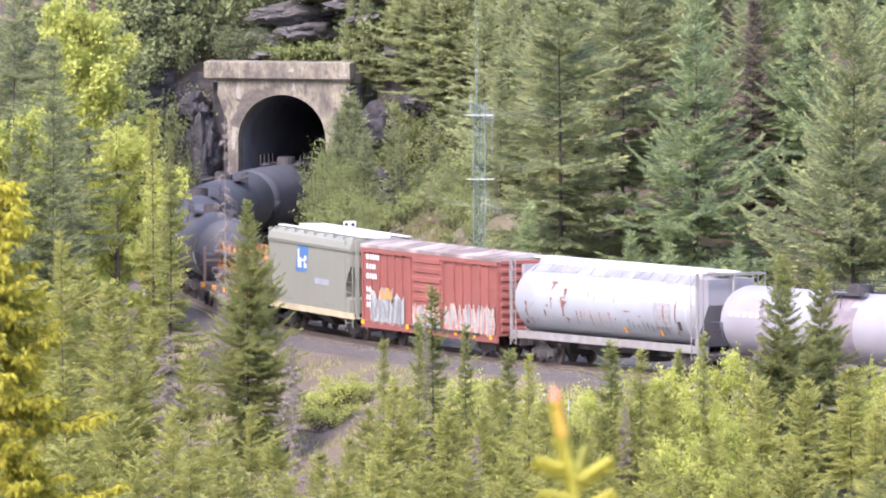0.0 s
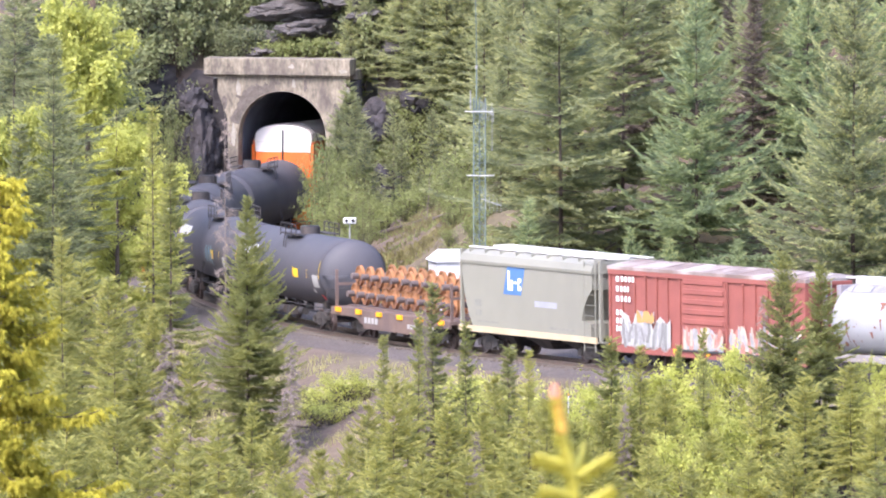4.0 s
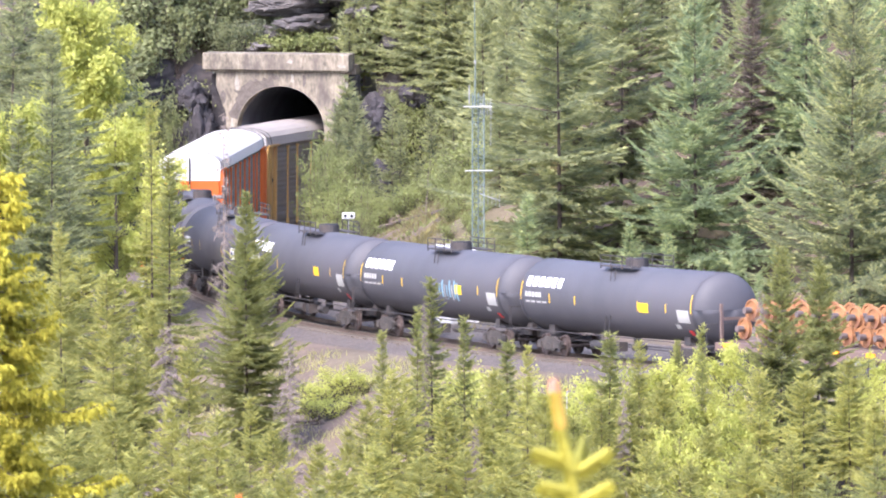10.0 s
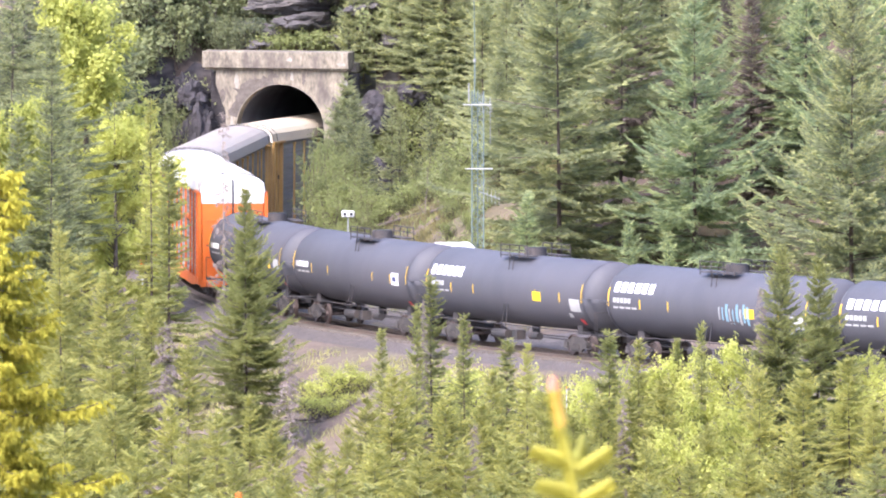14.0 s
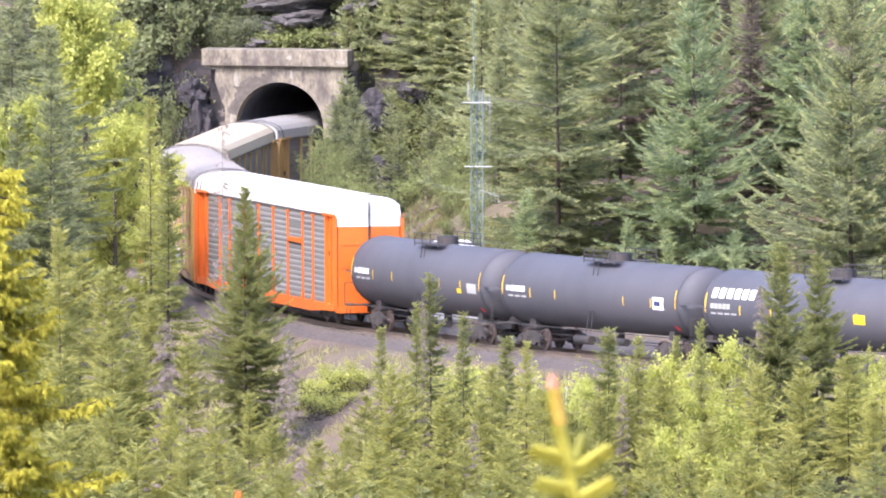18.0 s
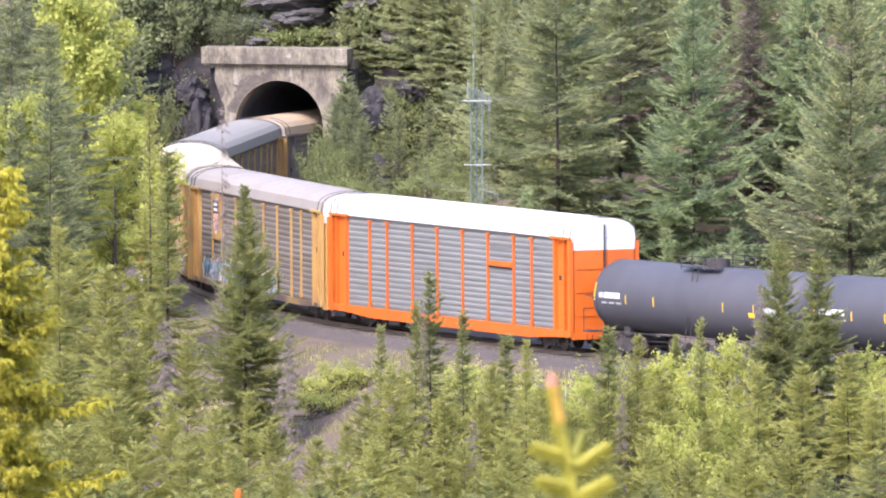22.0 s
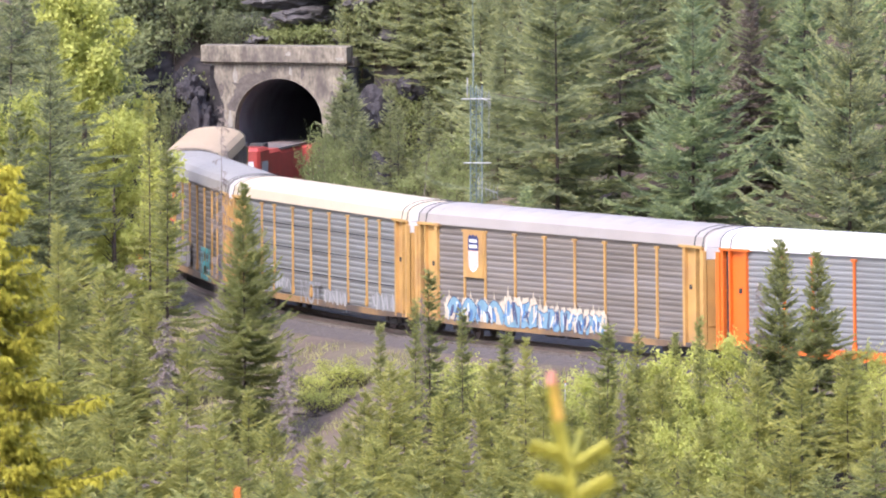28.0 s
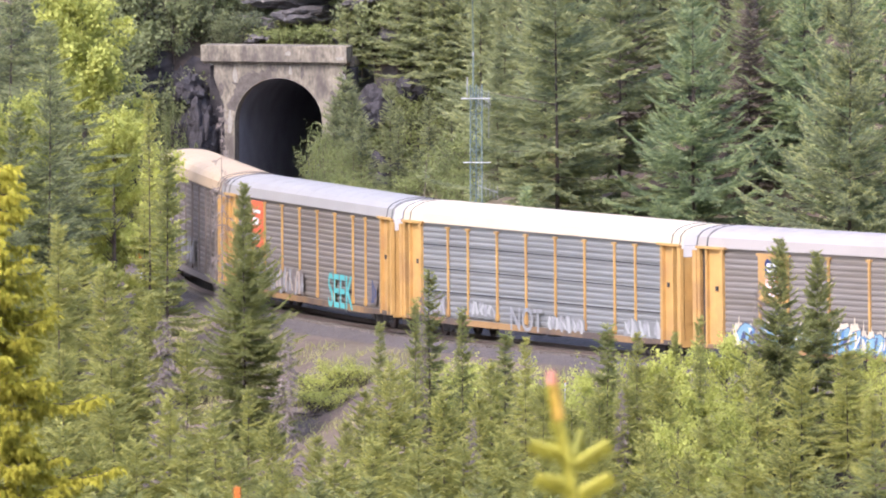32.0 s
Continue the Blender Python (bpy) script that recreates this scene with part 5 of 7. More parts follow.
def autorack(front, label, paint, panel, roof, upper_end, dressing=None, posts=None, sill=None):
    t, L = car("autorack", label, "rail car", front - 27.4, front, 3.6)
    h = L / 2
    w, eave, top = 3.0, 4.92, 5.80
    post_paint = posts or paint
    # floor and sills
    part("underframe", boxes((-h, h, -1.2, 1.2, 0.86, 1.02), (-h + 0.4, h - 0.4, -0.3, 0.3, 0.50, 0.86)), M_IRON, t)
    for s in (-1, 1):
        bm = bmesh.new()
        up, lo = (0.98, 0.52) if sill is None else (0.86, 0.60)
        ol = [(-h, up), (-h, 0.70), (-h + 2.2, 0.66), (-h + 4.6, lo), (h - 4.6, lo), (h - 2.2, 0.66), (h, 0.70), (h, up)]
        loft(bm, [[(x, s * y, z) for x, z in ol] for y in (1.44, 1.53)])
        bmesh.ops.recalc_face_normals(bm, faces=bm.faces[:])
        part("side_sill", bm, sill or paint, t)
    # roof: arched, with cross seams and a rounded end hood
    bm = bmesh.new()
    prof = roof_profile(w + 0.06, eave, top)
    rings = [[(x, y * k, eave + (z - eave) * q) for y, z in prof] for x, k, q in ((-h + 0.02, 0.975, 0.94), (-h + 0.10, 0.99, 0.985), (-h + 0.3, 1, 1), (h - 0.3, 1, 1), (h - 0.10, 0.99, 0.985), (h - 0.02, 0.975, 0.94))]
    loft(bm, rings, True, True)
    bmesh.ops.recalc_face_normals(bm, faces=bm.faces[:])
    part("roof", bm, roof, t)
    p2 = roof_profile(w + 0.10, eave, top + 0.02)
    for x in (-h + 0.85, h - 0.85):
        seam = bmesh.new()
        loft(seam, [[(xx, y, z) for y, z in p2] for xx in (x - 0.03, x + 0.03)])
        part("hood_seal", seam, M_SEAL_GAP, t)
    for k in range(1, 14):
        x = -h + k * L / 14
        bm = bmesh.new()
        loft(bm, [[(xx, y, z) for y, z in roof_profile(w + 0.068, eave, top + 0.006)] for xx in (x - 0.025, x + 0.025)])
        part("roof_seam", bm, roof, t)
    # sides
    edges = [-11.75, *POSTS, 11.75]
    for s in (-1, 1):
        y = s * 1.40
        for a, b in zip(edges, edges[1:]):
            part("side_panel", corrugated(a, b, 0.96 if sill is None else 0.84, 4.94, y), panel, t)
        for x in POSTS:
            bm = boxes((x - 0.06, x + 0.06, min(s * 1.42, s * 1.50), max(s * 1.42, s * 1.50), 0.9, 4.74), (x - 0.17, x + 0.17, min(s * 1.42, s * 1.52), max(s * 1.42, s * 1.52), 4.70, 4.80),
                       (x - 0.12, x + 0.12, min(s * 1.42, s * 1.52), max(s * 1.42, s * 1.52), 0.95, 1.25))
            part("side_post", bm, post_paint, t)
        for e in (-1, 1):
            x0, x1 = (11.75, 13.55) if e > 0 else (-13.55, -11.75)
            lo, hi = min(s * 1.22, s * 1.40), max(s * 1.22, s * 1.40)
            xa, xb = (11.75, 12.98) if e > 0 else (-12.98, -11.75)
            part("end_panel", bevelled(boxes((xa, xb, lo, hi, 0.75, 4.92)), 0.02), post_paint, t)
            # Black backing puts the shade of the slot beside the flange into colour.
            part("end_gap_shade", boxes((min(e * 12.99, e * 13.5), max(e * 12.99, e * 13.5), min(s * 1.2, s * 1.36), max(s * 1.2, s * 1.36), 0.9, 4.9)), M_SEAL_GAP, t)
            for xx, wd in ((11.86, 0.11), (12.93, 0.05), (13.46, 0.10)):
                part("stiffener", boxes((e * xx - wd, e * xx + wd, min(s * 1.38, s * 1.55), max(s * 1.38, s * 1.55), 0.72, 4.86)), post_paint, t)
            part("latch", boxes((e * 12.3 - 0.08, e * 12.3 + 0.08, min(s * 1.40, s * 1.46), max(s * 1.40, s * 1.46), 3.1, 3.3)), M_SEAL_GAP, t)
            part("cap_bar", boxes((min(e * 11.5, e * 13.6), max(e * 11.5, e * 13.6), min(s * 1.4, s * 1.6), max(s * 1.4, s * 1.6), 4.86, 4.97)), post_paint, t)
            for z in np.arange(1.1, 4.7, 0.42):
                part("rung", bars(((e * 13.02, s * 1.60, z), (e * 13.42, s * 1.60, z), 0.014, 4)), post_paint, t)
    # ends: two-leaf doors under a painted arch
    for e in (-1, 1):
        x = e * (h - 0.03)
        bm = bmesh.new()
        prof3 = [(1.42, 4.42), *[(y * 0.965, eave + (z - eave) * 0.92) for y, z in roof_profile(w, eave, top)], (-1.42, 4.42)]
        loft(bm, [[(xx, y, z) for y, z in prof3] for xx in (x - 0.06, x + 0.01 * e + 0.05)])
        bmesh.ops.recalc_face_normals(bm, faces=bm.faces[:])
        part("end_arch", bm, upper_end, t)
        seam = bmesh.new()
        loft(seam, [[(e * xx, y * 0.995, eave + (z - eave) * 0.99) for y, z in p2] for xx in (h - 0.125, h - 0.085)])
        part("end_seal", seam, M_SEAL_GAP, t)
        part("arch_seam", boxes((x - 0.068, x + 0.068, -1.36, 1.36, 4.90, 4.915)), M_PALE_ROOF, t)
        for s in (-1, 1):
            dlo, dhi = min(s * 0.02, s * 1.40), max(s * 0.02, s * 1.40)
            d = part("end_door", bevelled(boxes((x - 0.06, x + 0.06, dlo, dhi, 0.85, 4.41)), 0.015), paint, t)
            for z in (1.6, 2.6, 3.6):
                part("door_rib", boxes((x + e * 0.06 - 0.03, x + e * 0.06 + 0.03, dlo + 0.1, dhi - 0.1, z, z + 0.08)), paint, d)
            part("end_flange", boxes((x - 0.16, x + 0.10, min(s * 1.44, s * 1.60), max(s * 1.44, s * 1.60), 0.75, 4.78)), paint, t)
        part("door_bar", bars(((x + e * 0.12, 0.0, 0.9), (x + e * 0.12, 0.0, 5.5), 0.035, 6)), M_SEAL_GAP, t)
        part("end_sill", boxes((x - 0.1, x + 0.1, -1.5, 1.5, 0.62, 0.90)), paint, t)
    brake_gear(t, h)
    if dressing:
        dressing(t)
    return t


SIDE = -1.508      # just proud of the panels on the side that looks across the valley


def dress_first(t):
    part("slot_bar", boxes((4.45, 7.05, -1.52, -1.43, 3.42, 3.62)), M_ORANGE, t)
    part("slot", boxes((4.45, 7.05, -1.47, -1.43, 3.32, 3.40)), M_SEAL_GAP, t)
    part("roof_wall_vent", boxes((4.7, 6.8, -1.46, -1.44, 4.2, 4.3)), M_PANEL, t)


def dress_second(t):
    part("sign_board", boxes((-9.1, -7.3, -1.53, -1.46, 2.75, 4.8)), M_YELLOW_P, t)
    sh = [(-8.72, 4.44), (-8.55, 4.60), (-8.36, 4.54), (-8.2, 4.62), (-8.04, 4.54), (-7.85, 4.60), (-7.68, 4.44), (-7.70, 3.92), (-8.70, 3.92)]
    sheet("shield", sh, -1.54, M_NAVY, t, "navy and striped shield emblem")
    bars_of("lettering", [(-8.56, -7.84, 4.27, 4.40), (-8.58, -7.82, 4.03, 4.17)], -1.546, M_WHITE, t)
    sheet("shield_field", [(-8.66, 3.90), (-8.66, 3.25), (-8.45, 3.08), (-8.2, 2.98), (-7.95, 3.08), (-7.74, 3.25), (-7.74, 3.90)], -1.54, M_WHITE, t)
    for k in range(6):
        x = -8.60 + k * 0.15
        sheet("stripe", rect(x, x + 0.06, 3.06 + 0.05 * abs(k - 2.5) ** 1.3, 3.89), -1.546, M_BOARD, t)
    mural(t, -10.9, -5.2, 0.72, 2.2, SIDE - 0.02, 3, 4, True)
    mural(t, -5.3, -2.0, 0.74, 2.55, SIDE - 0.03, 5, 2, False)
    mural(t, -2.0, 4.6, 0.74, 2.2, SIDE - 0.02, 8, 6, False)


def dress_third(t):
    tag_paint(t, -11.4, -9.3, 0.9, 1.9, SIDE - 0.02, 12, M_SILVER, M_PANEL_DARK, None, 3)
    tag_paint(t, -7.0, -4.4, 0.95, 1.8, SIDE - 0.02, 14, M_SILVER, M_PANEL, M_DIMWHITE, 4)
    text_on("NOT", -2.95, 0.66, 1.40, SIDE - 0.03, M_SILVER, t, 1.05)
    for z in (1.95, 2.95, 3.95):
        part("panel_joint", boxes((-11.7, 11.7, -1.446, -1.43, z, z + 0.05)), M_SEAL_GAP, t)
    tag_paint(t, 0.9, 4.4, 0.7, 1.55, SIDE - 0.02, 16, M_SILVER, M_PANEL, M_DIMWHITE, 6)
    tag_paint(t, 8.2, 11.6, 0.75, 1.75, SIDE - 0.02, 18, M_SILVER, M_PANEL, M_DIMWHITE, 5)


def dress_fourth(t):
    part("sign_board", boxes((-9.1, -7.3, -1.53, -1.46, 2.75, 4.8)), M_BOARD, t)
    bars_of("lettering", [(-8.9, -7.6, 4.25, 4.4), (-8.9, -7.9, 3.7, 4.05), (-8.9, -7.7, 3.05, 3.3)], -1.54, M_WHITE, t)
    tag_paint(t, -7.0, -0.6, 0.75, 2.2, SIDE - 0.02, 22, M_SILVER, M_PANEL_DARK, M_PALE, 8)
    text_on("SEEK", 3.4, 0.66, 2.1, SIDE - 0.03, M_TEAL, t, 0.90)
    tag_paint(t, 10.0, 11.2, 1.0, 2.3, SIDE - 0.02, 25, M_DARKSPRAY, M_PANEL_DARK, None, 1)


def dress_fifth(t):
    tag_paint(t, -3.0, 3.0, 1.0, 2.6, SIDE - 0.02, 28, M_SILVER, M_PANEL_DARK, None, 3)


autorack(0.0, "orange auto rack with a white roof and galvanised side panels", M_ORANGE, M_PANEL, M_WHITE_ROOF, M_WHITE_ROOF, dress_first)
autorack(-28.35, "yellow auto rack with dusty brown panels and blue graffiti", M_YELLOW_P, M_PANEL_BROWN, M_GREY_ROOF, M_WHITE_ROOF, dress_second, sill=M_SILL)
autorack(-56.7, "yellow auto rack with a cream roof and grey panels", M_YELLOW_P, M_PANEL, M_CREAM_ROOF, M_WHITE_ROOF, dress_third, sill=M_SILL)
autorack(-85.05, "yellow auto rack with a red sign board and teal graffiti", M_YELLOW_P, M_PANEL_BROWN, M_PALE_ROOF, M_WHITE_ROOF, dress_fourth, sill=M_SILL)
autorack(-113.4, "plain brown auto rack with a tan roof", M_YELLOW_P, M_PANEL_DARK, M_TAN_ROOF, M_PALE_ROOF, dress_fifth, M_PANEL_DARK, M_PANEL_DARK)


# ---- tank cars
def shell_patch(name, x0, x1, a0, a1, r, zc, material, parent, lift=0.008, n=4):
    """A patch painted on the round shell, between two angles above the level, on the side that looks to the right."""
    bm = bmesh.new()
    rings = []
    for x in (x0, x1):
        rings.append([(x, -(r + lift) * math.cos(radians(a0 + (a1 - a0) * k / n)), zc + (r + lift) * math.sin(radians(a0 + (a1 - a0) * k / n))) for k in range(n + 1)])
    loft(bm, rings, False, False)
    bmesh.ops.recalc_face_normals(bm, faces=bm.faces[:])
    return part(name, bm, material, parent)


def tank_car(rear, front, label, paint, r=1.52, zc=2.58, logo="wide", tag=False, small=False):
    t, L = car("tank_car", label, "rail car", rear, front, 2.6)
    h = L / 2 - 0.12
    bm = bmesh.new()
    rings = []
    xs = [(-h, 0.02), (-h + 0.05, 0.35), (-h + 0.15, 0.6), (-h + 0.32, 0.82), (-h + 0.55, 0.955), (-h + 0.78, 1.0), (-0.25, 1.0), (0.25, 1.0), (h - 0.78, 1.0), (h - 0.55, 0.955), (h - 0.32, 0.82), (h - 0.15, 0.6), (h - 0.05, 0.35), (h, 0.02)]
    for x, k in xs:
        dip = -0.05 * (1 - abs(x) / h)
        rings.append([(x, r * k * math.cos(a * math.tau / 40), zc + dip + r * k * math.sin(a * math.tau / 40)) for a in range(40)])
    loft(bm, rings)
    bmesh.ops.recalc_face_normals(bm, faces=bm.faces[:])
    part("shell", bm, paint, t, "", True)
    for x in ((-h + 0.8, 0.0, h - 0.8) if not small else (0.0,)):
        bm = bmesh.new()
        loft(bm, [[(xx, (r + 0.012) * math.cos(a * math.tau / 40), zc - 0.05 * (1 - abs(x) / h) + (r + 0.012) * math.sin(a * math.tau / 40)) for a in range(40)] for xx in (x - 0.05, x + 0.05)], False)
        part("shell_band", bm, paint, t, "", True)
    for e in (-1, 1):
        # half-height head shield, dished like the head behind it
        bm = bmesh.new()
        rows = []
        for back, k in ((0.86, 1.0), (0.55, 0.955), (0.32, 0.82), (0.15, 0.6), (0.05, 0.35), (0.0, 0.02)):
            rows.append([(e * (h - back + 0.03), (r * k + 0.03) * math.cos(radians(a)), zc - 0.03 + (r * k + 0.03) * math.sin(radians(a))) for a in range(180, 361, 12)])
        loft(bm, rows, False, False)
        bmesh.ops.recalc_face_normals(bm, faces=bm.faces[:])
        bmesh.ops.solidify(bm, geom=bm.faces[:], thickness=0.02)
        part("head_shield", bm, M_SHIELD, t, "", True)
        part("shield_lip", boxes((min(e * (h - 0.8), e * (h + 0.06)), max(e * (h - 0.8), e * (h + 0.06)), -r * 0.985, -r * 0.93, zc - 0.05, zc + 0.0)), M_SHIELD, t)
        part("stub_sill", boxes((min(e * (h - 2.6), e * (L / 2)), max(e * (h - 2.6), e * (L / 2)), -0.3, 0.3, 0.72, 1.25)), M_IRON, t)
        part("end_platform", boxes((e * (h + 0.1) - 0.28, e * (h + 0.1) + 0.28, -1.45, 1.45, 1.0, 1.06)), M_IRON, t)
        rl = bmesh.new()
        for y in (-1.45, 1.45):
            bar(rl, (e * (h + 0.3), y, 1.0), (e * (h + 0.3), y, 2.0), 0.02, 5)
        bar(rl, (e * (h + 0.3), -1.45, 2.0), (e * (h + 0.3), 1.45, 2.0), 0.02, 5)
        part("end_rail", rl, M_IRON, t)
        part("saddle", boxes((e * (h - 2.4) - 0.25, e * (h - 2.4) + 0.25, -0.9, 0.9, 0.95, 1.5)), M_IRON, t)
    for s in (-1, 1):
        part("side_rail", bars(((-h, s * 1.5, 1.12), (h, s * 1.5, 1.12), 0.025, 5)), M_IRON, t)
        part("ladder", bars(*[((x, s * 1.56, 1.0), (x, s * 1.1, zc + r), 0.02, 4) for x in (-0.2, 0.2)]), M_IRON, t)
    # top platform, railing and valve bonnet
    zt = zc + r - 0.05
    part("bonnet", bevelled(boxes((-0.42, 0.42, -0.36, 0.36, zt - 0.1, zt + 0.34)), 0.05), M_IRON, t)
    part("manway", bars(((0.1, 0, zt - 0.2), (0.1, 0, zt + 0.30), 0.44, 18)), M_IRON, t)
    part("valve_lid", bars(((0.1, 0, zt + 0.305), (0.1, 0, zt + 0.35), 0.40, 18)), M_SEAL_GAP, t)
    for s in (-1, 1):
        part("walkway", boxes((-1.4, 1.4, min(s * 0.55, s * 1.0), max(s * 0.55, s * 1.0), zt - 0.02, zt + 0.03)), M_IRON, t)
        rl = bmesh.new()
        for x in (-1.4, -0.5, 0.5, 1.4):
            bar(rl, (x, s * 1.0, zt - 0.1), (x, s * 1.0, zt + 0.46), 0.026, 4)
        for dz in (0.24, 0.46):
            bar(rl, (-1.4, s * 1.0, zt + dz), (1.4, s * 1.0, zt + dz), 0.028, 4)
        part("top_rail", rl, M_IRON, t)
    brake_gear(t, h)
    part("drain_valve", bars(((0, 0, 0.6), (0, 0, 1.2), 0.18, 10)), M_IRON, t)
    # markings
    if small:
        for k in range(5):
            shell_patch("lettering", -h + 1.2 + 0.5 * k, -h + 1.55 + 0.5 * k, 10, 19, r, zc, M_PALE, t)
        m_soil = mat("spilled_dirt", (0.17, 0.14, 0.15), 0.8, spread=0.4, scale=1.5)
        for x0, x1, a0, a1 in ((-0.9, 0.9, -60, 88), (-1.4, -0.9, 10, 70), (0.9, 1.5, -50, 40)):
            shell_patch("dirt_run", x0, x1, a0, a1, r, zc - 0.04, m_soil, t, 0.012, 14)
        return t
    for x in (-h + 0.75, h - 0.95):
        shell_patch("reflector_strip", x, x + 0.07, -8, 22, r, zc, M_SAFETY, t, 0.02)
    for x in (-h + 3.3, -h + 5.6, h - 5.7, h - 3.2):
        shell_patch("reflector_strip", x, x + 0.07, -10, 5, r, zc, M_SAFETY, t)
    if logo == "wide":
        x = -h + 1.15
        for k in range(6):
            shell_patch("lettering", x + 0.56 * k, x + 0.56 * k + 0.40, 15, 32, r, zc, M_WHITE, t)
        for k in range(5):
            shell_patch("lettering", x + 0.3 * k, x + 0.3 * k + 0.24, -2, 6, r, zc, M_DIMWHITE, t)
        for k in range(4):
            shell_patch("lettering", x + 0.5 * k, x + 0.5 * k + 0.4, -11, -8, r, zc, M_DIMWHITE, t)
        shell_patch("placard", 0.9 + 2.0, 0.9 + 2.85, -12, 3, r, zc, M_SAFETY, t)
        shell_patch("data_panel", h - 2.2, h - 1.15, -24, -3, r, zc, M_DIMWHITE, t)
        shell_patch("data_panel", h - 2.6, h - 2.2, -36, -28, r, zc, M_DIMWHITE, t)
        shell_patch("placard", h - 1.7, h - 1.35, -50, -38, r, zc, M_REDMARK, t)
    else:
        for k in range(4):
            shell_patch("lettering", -h + 1.1 + 0.45 * k, -h + 1.5 + 0.45 * k, -2, 7, r, zc, M_WHITE if k else M_DIMWHITE, t)
        for k in range(3):
            shell_patch("lettering", -h + 1.3 + 0.6 * k, -h + 1.75 + 0.6 * k, -11, -8, r, zc, M_DIMWHITE, t)
        if logo == "square":
            shell_patch("placard", h - 3.0, h - 2.0, -12, 8, r, zc, M_WHITE, t)
            shell_patch("lettering", h - 2.85, h - 2.3, -6, 2, r, zc, M_NAVY, t, 0.014)
        else:
            shell_patch("data_panel", h - 2.4, h - 1.3, -14, 2, r, zc, M_DIMWHITE, t)
            shell_patch("placard", h - 3.6, h - 3.1, -16, -8, r, zc, M_SAFETY, t)
        shell_patch("placard", h - 1.7, h - 1.35, -50, -40, r, zc, M_REDMARK, t)
    if tag:
        rng = random.Random(4)
        for k in range(9):
            x = 0.9 + 0.28 * k
            shell_patch("graffiti", x, x + rng.uniform(0.08, 0.2), rng.uniform(-30, -16), rng.uniform(-2, 12), r, zc, M_SKYBLUE if k % 3 else M_SILVER, t, 0.012)
    return t


BLACK_LABEL = "black tank car with white lettering bars and yellow reflectors"
tank_car(0.75, 18.0, "dusty black tank car with small white lettering", M_BLACK, logo="none")
tank_car(18.4, 36.2, "black tank car with a white square placard", M_BLACK, logo="square")
tank_car(36.6, 54.5, BLACK_LABEL, M_BLACK)
tank_car(54.9, 72.8, "black tank car with a wide white emblem and blue graffiti", M_BLACK, tag=True)
tank_car(73.2, 90.4, BLACK_LABEL, M_BLACK)
tank_car(157.0, 174.9, "pale grey tank car with a dirty dark middle", M_GREYTANK, 1.5, 2.5, small=True)


# ---- flat car loaded with rusty wheelsets
def build_flat():
    t, L = car("flat_car", "brown flat car with amber reflectors and fish-belly sides", "rail car", 91.2, 106.4, 2.6)
    h = L / 2
    m_brown = mat("dull_brown_paint", (0.12, 0.085, 0.075), 0.75, spread=0.25, scale=1.5, stain=(0.2, 0.13, 0.09), stain_amount=0.5)
    part("deck", boxes((-h, h, -1.45, 1.45, 1.12, 1.28)), m_brown, t)
    for s in (-1, 1):
        bm = bmesh.new()
        ol = [(-h, 1.27), (-h, 0.95), (-h + 3.2, 0.92), (-h + 4.4, 0.48), (h - 4.4, 0.48), (h - 3.2, 0.92), (h, 0.95), (h, 1.27)]
        loft(bm, [[(x, s * y, z) for x, z in ol] for y in (1.46, 1.52)])
        bmesh.ops.recalc_face_normals(bm, faces=bm.faces[:])
        part("side_sill", bm, m_brown, t)
    for k in range(6):
        x = -h + 1.0 + k * (L - 2) / 5
        part("reflector", boxes((x - 0.3, x + 0.3, -1.60, -1.521, 1.08, 1.28)), M_AMBER, t)
    bars_of("lettering", [(-3.3 + 0.45 * k, -2.95 + 0.45 * k, 0.72, 0.98) for k in range(4)] + [(2.2 + 0.4 * k, 2.5 + 0.4 * k, 0.72, 0.92) for k in range(4)], -1.527, M_DIMWHITE, t)
    for e in (-1, 1):
        x = e * (h - 0.25)
        part("end_stake", boxes((x - 0.06, x + 0.06, -1.4, -1.28, 1.28, 2.9), (x - 0.06, x + 0.06, 1.28, 1.4, 1.28, 2.9), (x - 0.05, x + 0.05, -1.4, 1.4, 2.2, 2.32)), m_brown, t)
    for y in (-0.76, 0.76):
        part("cradle_rail", boxes((-h + 0.4, h - 0.4, y - 0.12, y + 0.12, 1.28, 1.36)), m_brown, t)
    # the load
    bm = bmesh.new()
    wheel_ring(bm, 0, 1, 0.45, 22)
    wheel = mesh_from(bm, "wheel")
    wheel.materials.append(M_RUST)
    axle = mesh_from(axle_mesh(), "axle")
    axle.materials.append(M_AXLE)
    n = 11
    mid, half = TRAIN[-1][1], TRAIN[-1][2]
    gap = (L - 2.4) / (n - 1)
    for layer, z, count in ((0, 1.36 + 0.50, n), (1, 1.36 + 0.50 + 0.80, n)):
        for k in range(count):
            x = -(n - 1) / 2 * gap + k * gap + (0.45 * gap if layer else 0) - 0.1
            w = thing("wheelset", "spare rusty wheelset stacked on the flat car", "wheelset", None, "wheelsets on the flat car")
            shift = 0.04 * math.sin(3 * k)
            for s in (-1, 1):
                child("wheel", wheel, w, pose(0, s * 0.76, 0, 0, 0, 0 if s > 0 else 180), "bright rusty wheel")
            child("axle", axle, w, None, "grey-brown axle with bearing ends")
            RIDERS.append((w, mid, half, pose(x, shift, z)))


build_flat()


